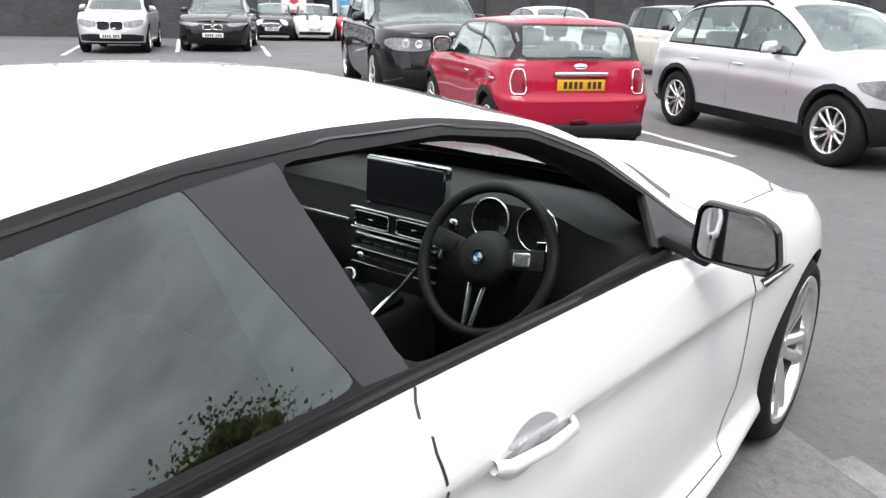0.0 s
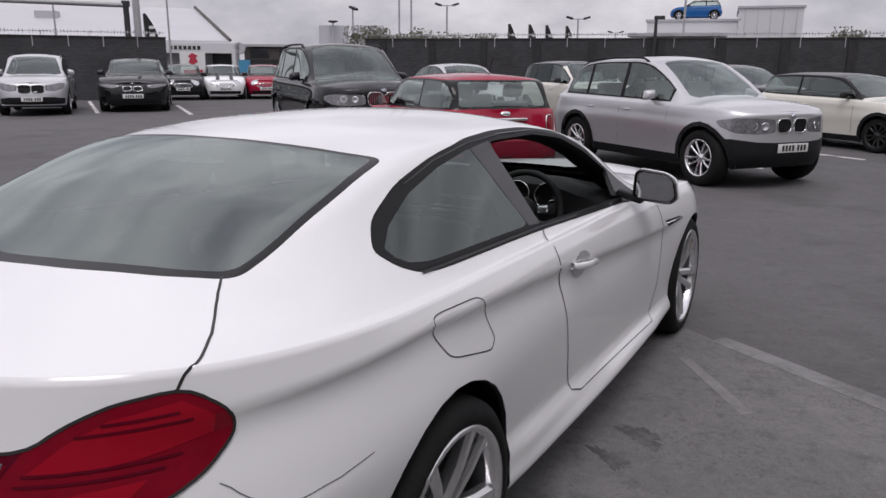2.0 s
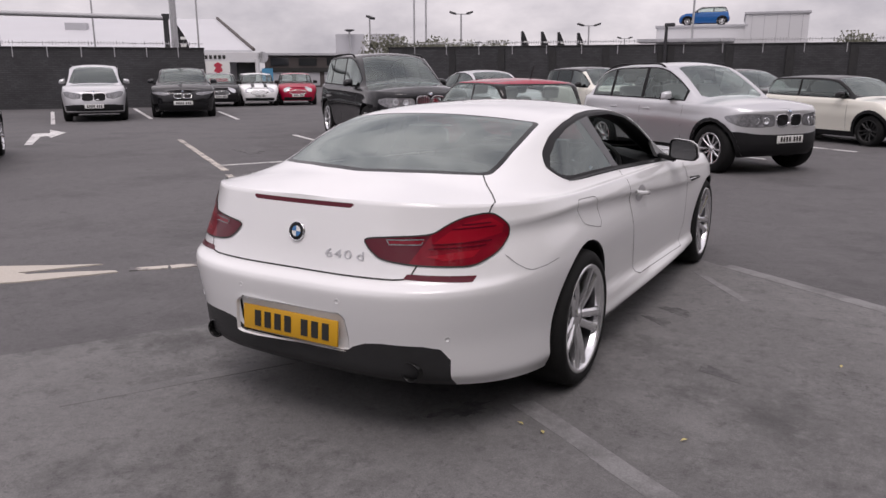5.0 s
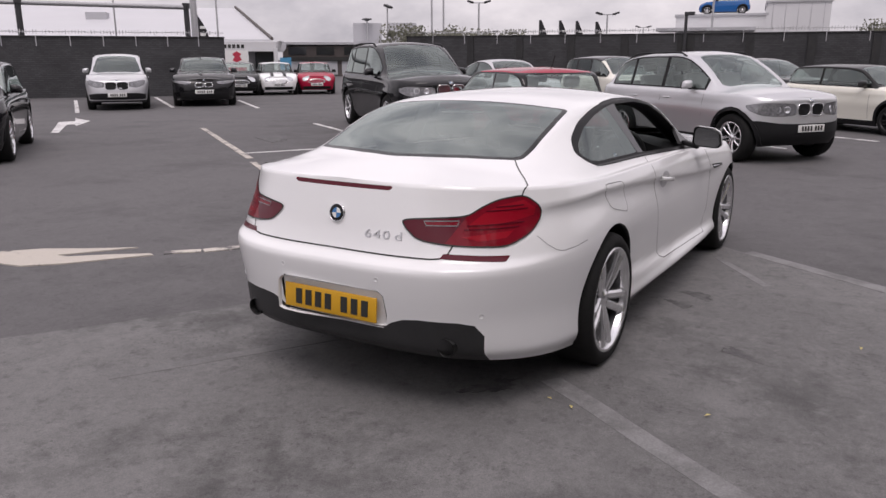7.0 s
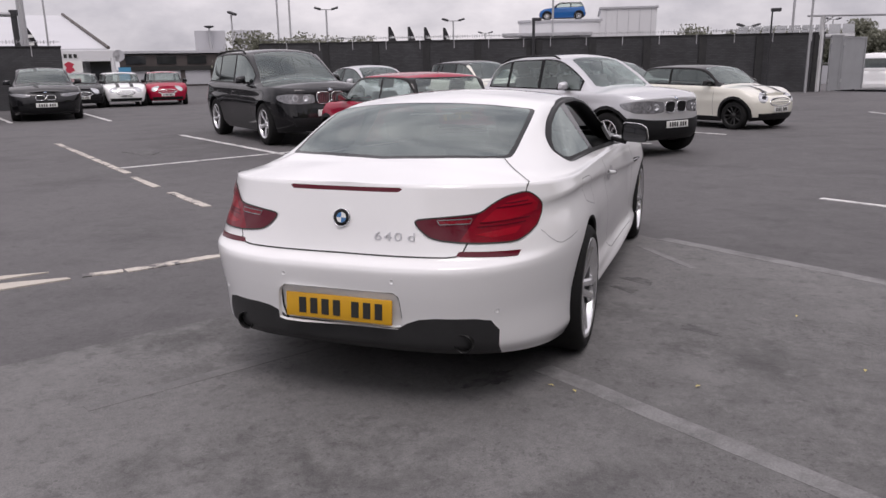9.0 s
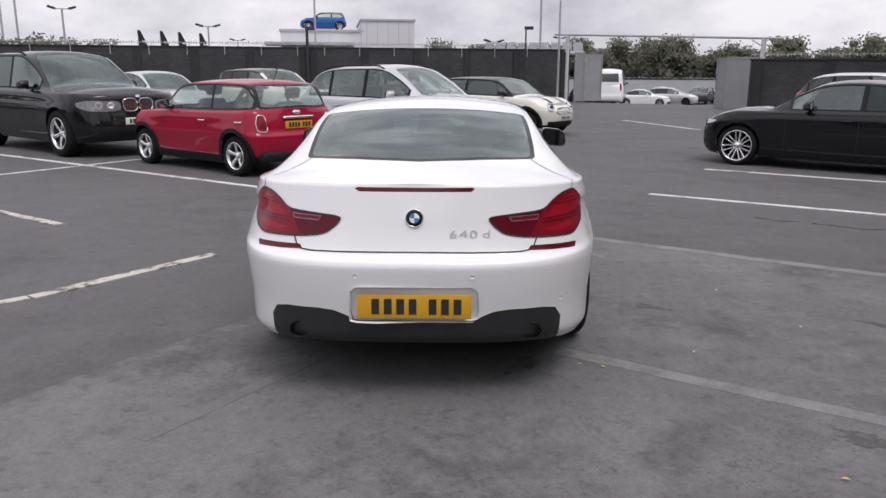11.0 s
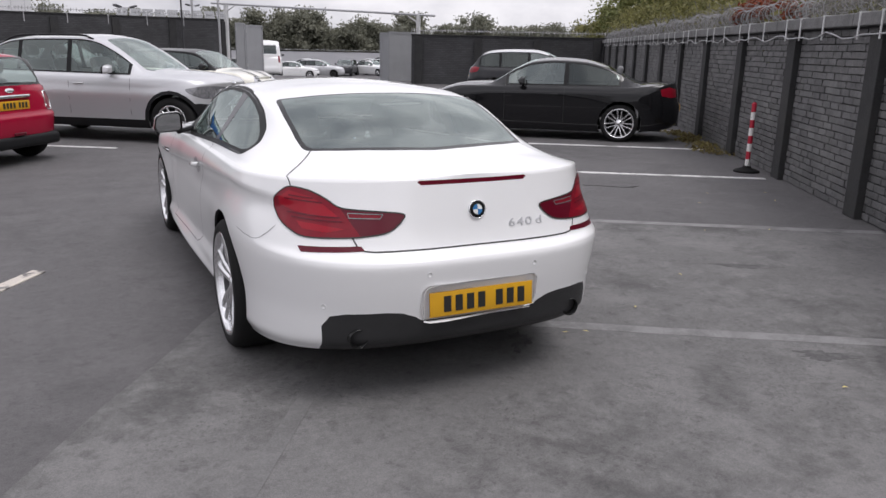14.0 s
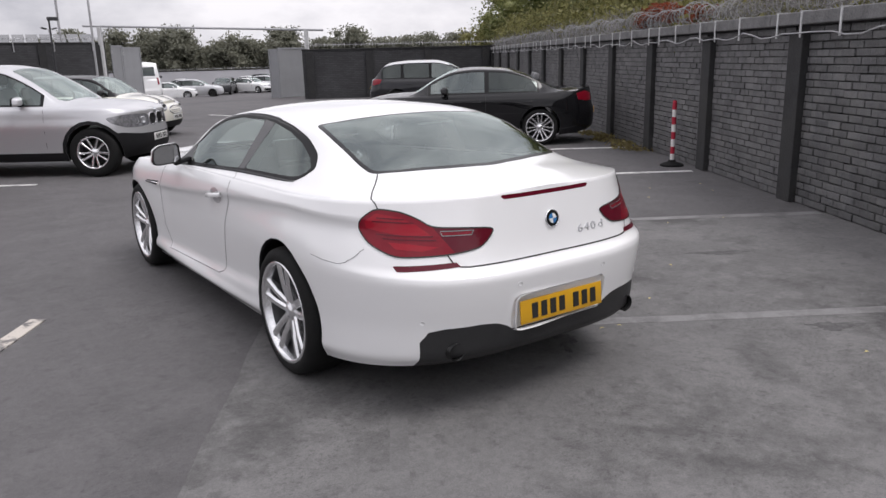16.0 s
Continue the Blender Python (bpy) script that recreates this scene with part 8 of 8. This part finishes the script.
M["leaf_green"] = leaf_mat("green_leaves", (0.095, 0.115, 0.035), (0.26, 0.27, 0.10))
M["leaf_olive"] = leaf_mat("olive_leaves", (0.13, 0.13, 0.045), (0.33, 0.31, 0.12))
M["leaf_red"] = leaf_mat("red_leaves", (0.18, 0.04, 0.02), (0.34, 0.09, 0.04))
# Far foliage: the haze of distance is put into these pale grey greens.
M["leaf_far"] = leaf_mat("hazed_leaves", (0.15, 0.155, 0.12), (0.22, 0.22, 0.165))
M["twig"] = leaf_mat("dry_twigs", (0.16, 0.155, 0.15), (0.34, 0.33, 0.32))


def leaves(centres, spread, n, size, seed, flat=0.8):
    """Many small leaves scattered about clump centres."""
    r = np.random.RandomState(seed)
    c = np.asarray(centres)[r.randint(0, len(centres), n)] + np.clip(r.normal(0, 1, (n, 3)), -1.7, 1.7) * np.array([spread, spread, spread * flat])
    d1_, d2_ = r.normal(0, 1, (n, 3)), r.normal(0, 1, (n, 3))
    d1_ /= np.linalg.norm(d1_, axis=1)[:, None]
    d2_ -= d1_ * np.sum(d1_ * d2_, axis=1)[:, None]
    d2_ /= np.linalg.norm(d2_, axis=1)[:, None]
    s = size * r.uniform(0.6, 1.4, (n, 1))
    v = np.stack([c - d1_ * s, c + d2_ * s * 0.5, c + d1_ * s, c - d2_ * s * 0.5], 1).reshape(-1, 3)
    return v, np.arange(4 * n).reshape(-1, 4)


_b = bmesh.new()
bmesh.ops.create_icosphere(_b, subdivisions=2, radius=1.0)
_b.verts.index_update()
CORE_V, CORE_F = np.array([q.co[:] for q in _b.verts]), np.array([[q.index for q in g.verts] for g in _b.faces])
_b.free()


def tree(p, h, rad, n, size, material, seed, label, clumps=26, low=0.3, name="tree", trunk_r=0.14, core=0.2, spread=0.25):
    rng = random.Random(seed)
    t = tagged(new(name), label, "tree")
    t.location = (p[0], p[1], float(ground_z(p[0], p[1])))
    bm = bmesh.new()
    rod(bm, (0, 0, -0.1), (0, 0, h * 0.62), trunk_r, 9, trunk_r * 0.45)
    cs = []
    for k in range(clumps):
        a = rng.uniform(0, 2 * math.pi)
        z = h * (low + (0.95 - low) * rng.random())
        f = math.sin(math.pi * min(1, (z / h - low * 0.6) / (1.05 - low * 0.6))) ** 0.6
        q = rad * f * rng.uniform(0.35, 1.0)
        c = (q * math.cos(a), q * math.sin(a), z)
        cs.append(c)
        if k % 2 == 0:
            z0 = min(h * 0.58, z * rng.uniform(0.45, 0.75))
            rod(bm, (0, 0, z0), c, trunk_r * 0.32, 6, trunk_r * 0.06)
    part("trunk", bm, M["bark"], t, "brown trunk and limbs", smooth=50)
    v, f = leaves(cs, rad * spread, n, size, seed)
    f = f.tolist()
    rs = np.random.RandomState(seed + 500)
    for c in cs:
        b0, off = len(v), rs.uniform(0.72, 1.1, (len(CORE_V), 1))
        v = np.concatenate([v, CORE_V * off * rad * core * np.array([1, 1, 0.8]) + np.array(c)])
        f += (CORE_F + b0).tolist()
    me = bpy.data.meshes.new("crown")
    me.from_pydata(v.tolist(), [], f)
    link("crown", me, t, "leafy crown", M[material])
    return t


_rng = random.Random(11)
for _k, (_u, _v, _h, _r, _m) in enumerate([(33.5, 7.4, 6.2, 2.8, "leaf_green"), (29.5, 7.0, 7.2, 2.7, "leaf_green"), (26.0, 7.2, 8.2, 2.9, "leaf_olive"), (22.5, 6.8, 8.0, 2.9, "leaf_green"), (19.0, 7.2, 8.6, 3.0, "leaf_olive"), (15.8, 6.8, 8.2, 2.8, "leaf_green"), (12.6, 7.0, 6.2, 2.7, "leaf_olive"), (9.4, 6.8, 5.2, 2.5, "leaf_olive"), (6.2, 7.2, 5.6, 2.5, "leaf_green"), (3.0, 7.0, 5.3, 2.4, "leaf_green"), (-0.5, 7.0, 4.7, 2.4, "leaf_olive"), (-4, 7.0, 4.2, 2.3, "leaf_green"), (-8, 7.2, 4.2, 2.4, "leaf_olive"), (38.5, 3.9, 3.5, 2.0, "leaf_olive"), (36.8, 5.2, 5.4, 2.5, "leaf_green")]):
    tree(uv(_u, _v + 0.7), _h, _r, 17000, 0.075, _m, 20 + _k, "bushy green tree behind the brick wall", 70, 0.08, core=0.15, spread=0.17)
hedge_c = [tuple(uv(u_, 4.58 + 0.30 * math.sin(u_ * 2.1), 2.1 + 0.3 * math.sin(u_ * 1.3) + 0.015 * u_)) for u_ in np.arange(-8, 33, 0.45)]
v_, f_ = leaves(hedge_c, 0.36, 26000, 0.06, 5)
_me = bpy.data.meshes.new("hedge")
_me.from_pydata(v_.tolist(), [], f_.tolist())
tagged(link("hedge", _me, material=M["leaf_olive"]), "ragged olive hedge showing over the brick wall", "hedge", kind="stuff")
v_, f_ = leaves([tuple(uv(u_, 3.84, z_)) for u_, z_ in ((9.1, 2.20), (9.35, 2.23), (9.6, 2.27), (9.9, 2.29), (10.2, 2.27), (10.5, 2.24), (10.8, 2.17), (8.1, 2.14), (8.4, 2.16))], 0.09, 2600, 0.045, 6)
_me = bpy.data.meshes.new("red_creeper")
_me.from_pydata(v_.tolist(), [], f_.tolist())
tagged(link("red_creeper", _me, material=M["leaf_red"]), "red autumn creeper leaves over the brick wall", "creeper", kind="stuff")
_r = np.random.RandomState(8)
_n = 5200
_c = np.stack([_r.uniform(-9, 32, _n), 3.78 + _r.normal(0, 0.10, _n), 2.06 + np.abs(_r.normal(0, 0.12, _n))], 1)
_p = np.stack([_c[:, 0:1] * U.x + _c[:, 1:2] * V.x, _c[:, 0:1] * U.y + _c[:, 1:2] * V.y, _c[:, 2:3]], 2).reshape(-1, 3)
_d = _r.normal(0, 1, (_n, 3)) * 0.10
_s = np.cross(_d, _r.normal(0, 1, (_n, 3)))
_s = _s / np.linalg.norm(_s, axis=1)[:, None] * 0.006
_v = np.stack([_p - _d - _s, _p - _d + _s, _p + _d + _s * 0.4, _p + _d - _s * 0.4], 1).reshape(-1, 3)
_me = bpy.data.meshes.new("dry_twigs")
_me.from_pydata(_v.tolist(), [], np.arange(4 * _n).reshape(-1, 4).tolist())
tagged(link("dry_twigs", _me, material=M["twig"]), "pale dry twigs tangled along the wall top", "twigs", kind="stuff")
v_, f_ = leaves([tuple(uv(u_, 3.25 + 0.1 * math.sin(u_ * 5), 0.03)) for u_ in np.arange(9.2, 12.5, 0.12)], 0.12, 900, 0.035, 9, 0.12)
v_[:, 2] = np.abs(v_[:, 2]) + 0.006
_me = bpy.data.meshes.new("leaf_litter")
_me.from_pydata(v_.tolist(), [], f_.tolist())
M["leaf_litter"] = leaf_mat("leaf_litter", (0.10, 0.07, 0.03), (0.28, 0.24, 0.09))
tagged(link("leaf_litter", _me, material=M["leaf_litter"]), "fallen yellow leaves heaped at the wall foot", "leaves", kind="stuff")
for _k in range(44):
    _x = -4 + 2.7 * _k + _rng.uniform(-1.5, 1.5)
    _y = 138 - 0.28 * _x + _rng.uniform(-5, 5)
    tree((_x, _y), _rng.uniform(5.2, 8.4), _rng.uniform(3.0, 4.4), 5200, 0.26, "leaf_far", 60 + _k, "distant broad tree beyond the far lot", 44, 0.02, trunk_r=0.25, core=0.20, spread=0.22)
for _k, (_x, _y) in enumerate([(-36.0, 67.8), (-32.9, 69), (-31.5, 46.5), (-28.5, 47.5), (-60, 80), (-26, 80)]):
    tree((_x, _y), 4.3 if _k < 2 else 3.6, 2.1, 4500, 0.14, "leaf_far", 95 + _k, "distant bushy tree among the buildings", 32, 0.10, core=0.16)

# ---------------------------------------------------------------- bricks nearest the camera's way
for _c, _y, _z, _w in near_bricks:
    _o = new("brick", brick_me)
    _o.parent = we
    _o.matrix_local = Matrix.Translation((_c, _y, _z)) @ Matrix.Diagonal((_w / BW, 1, 1, 1))
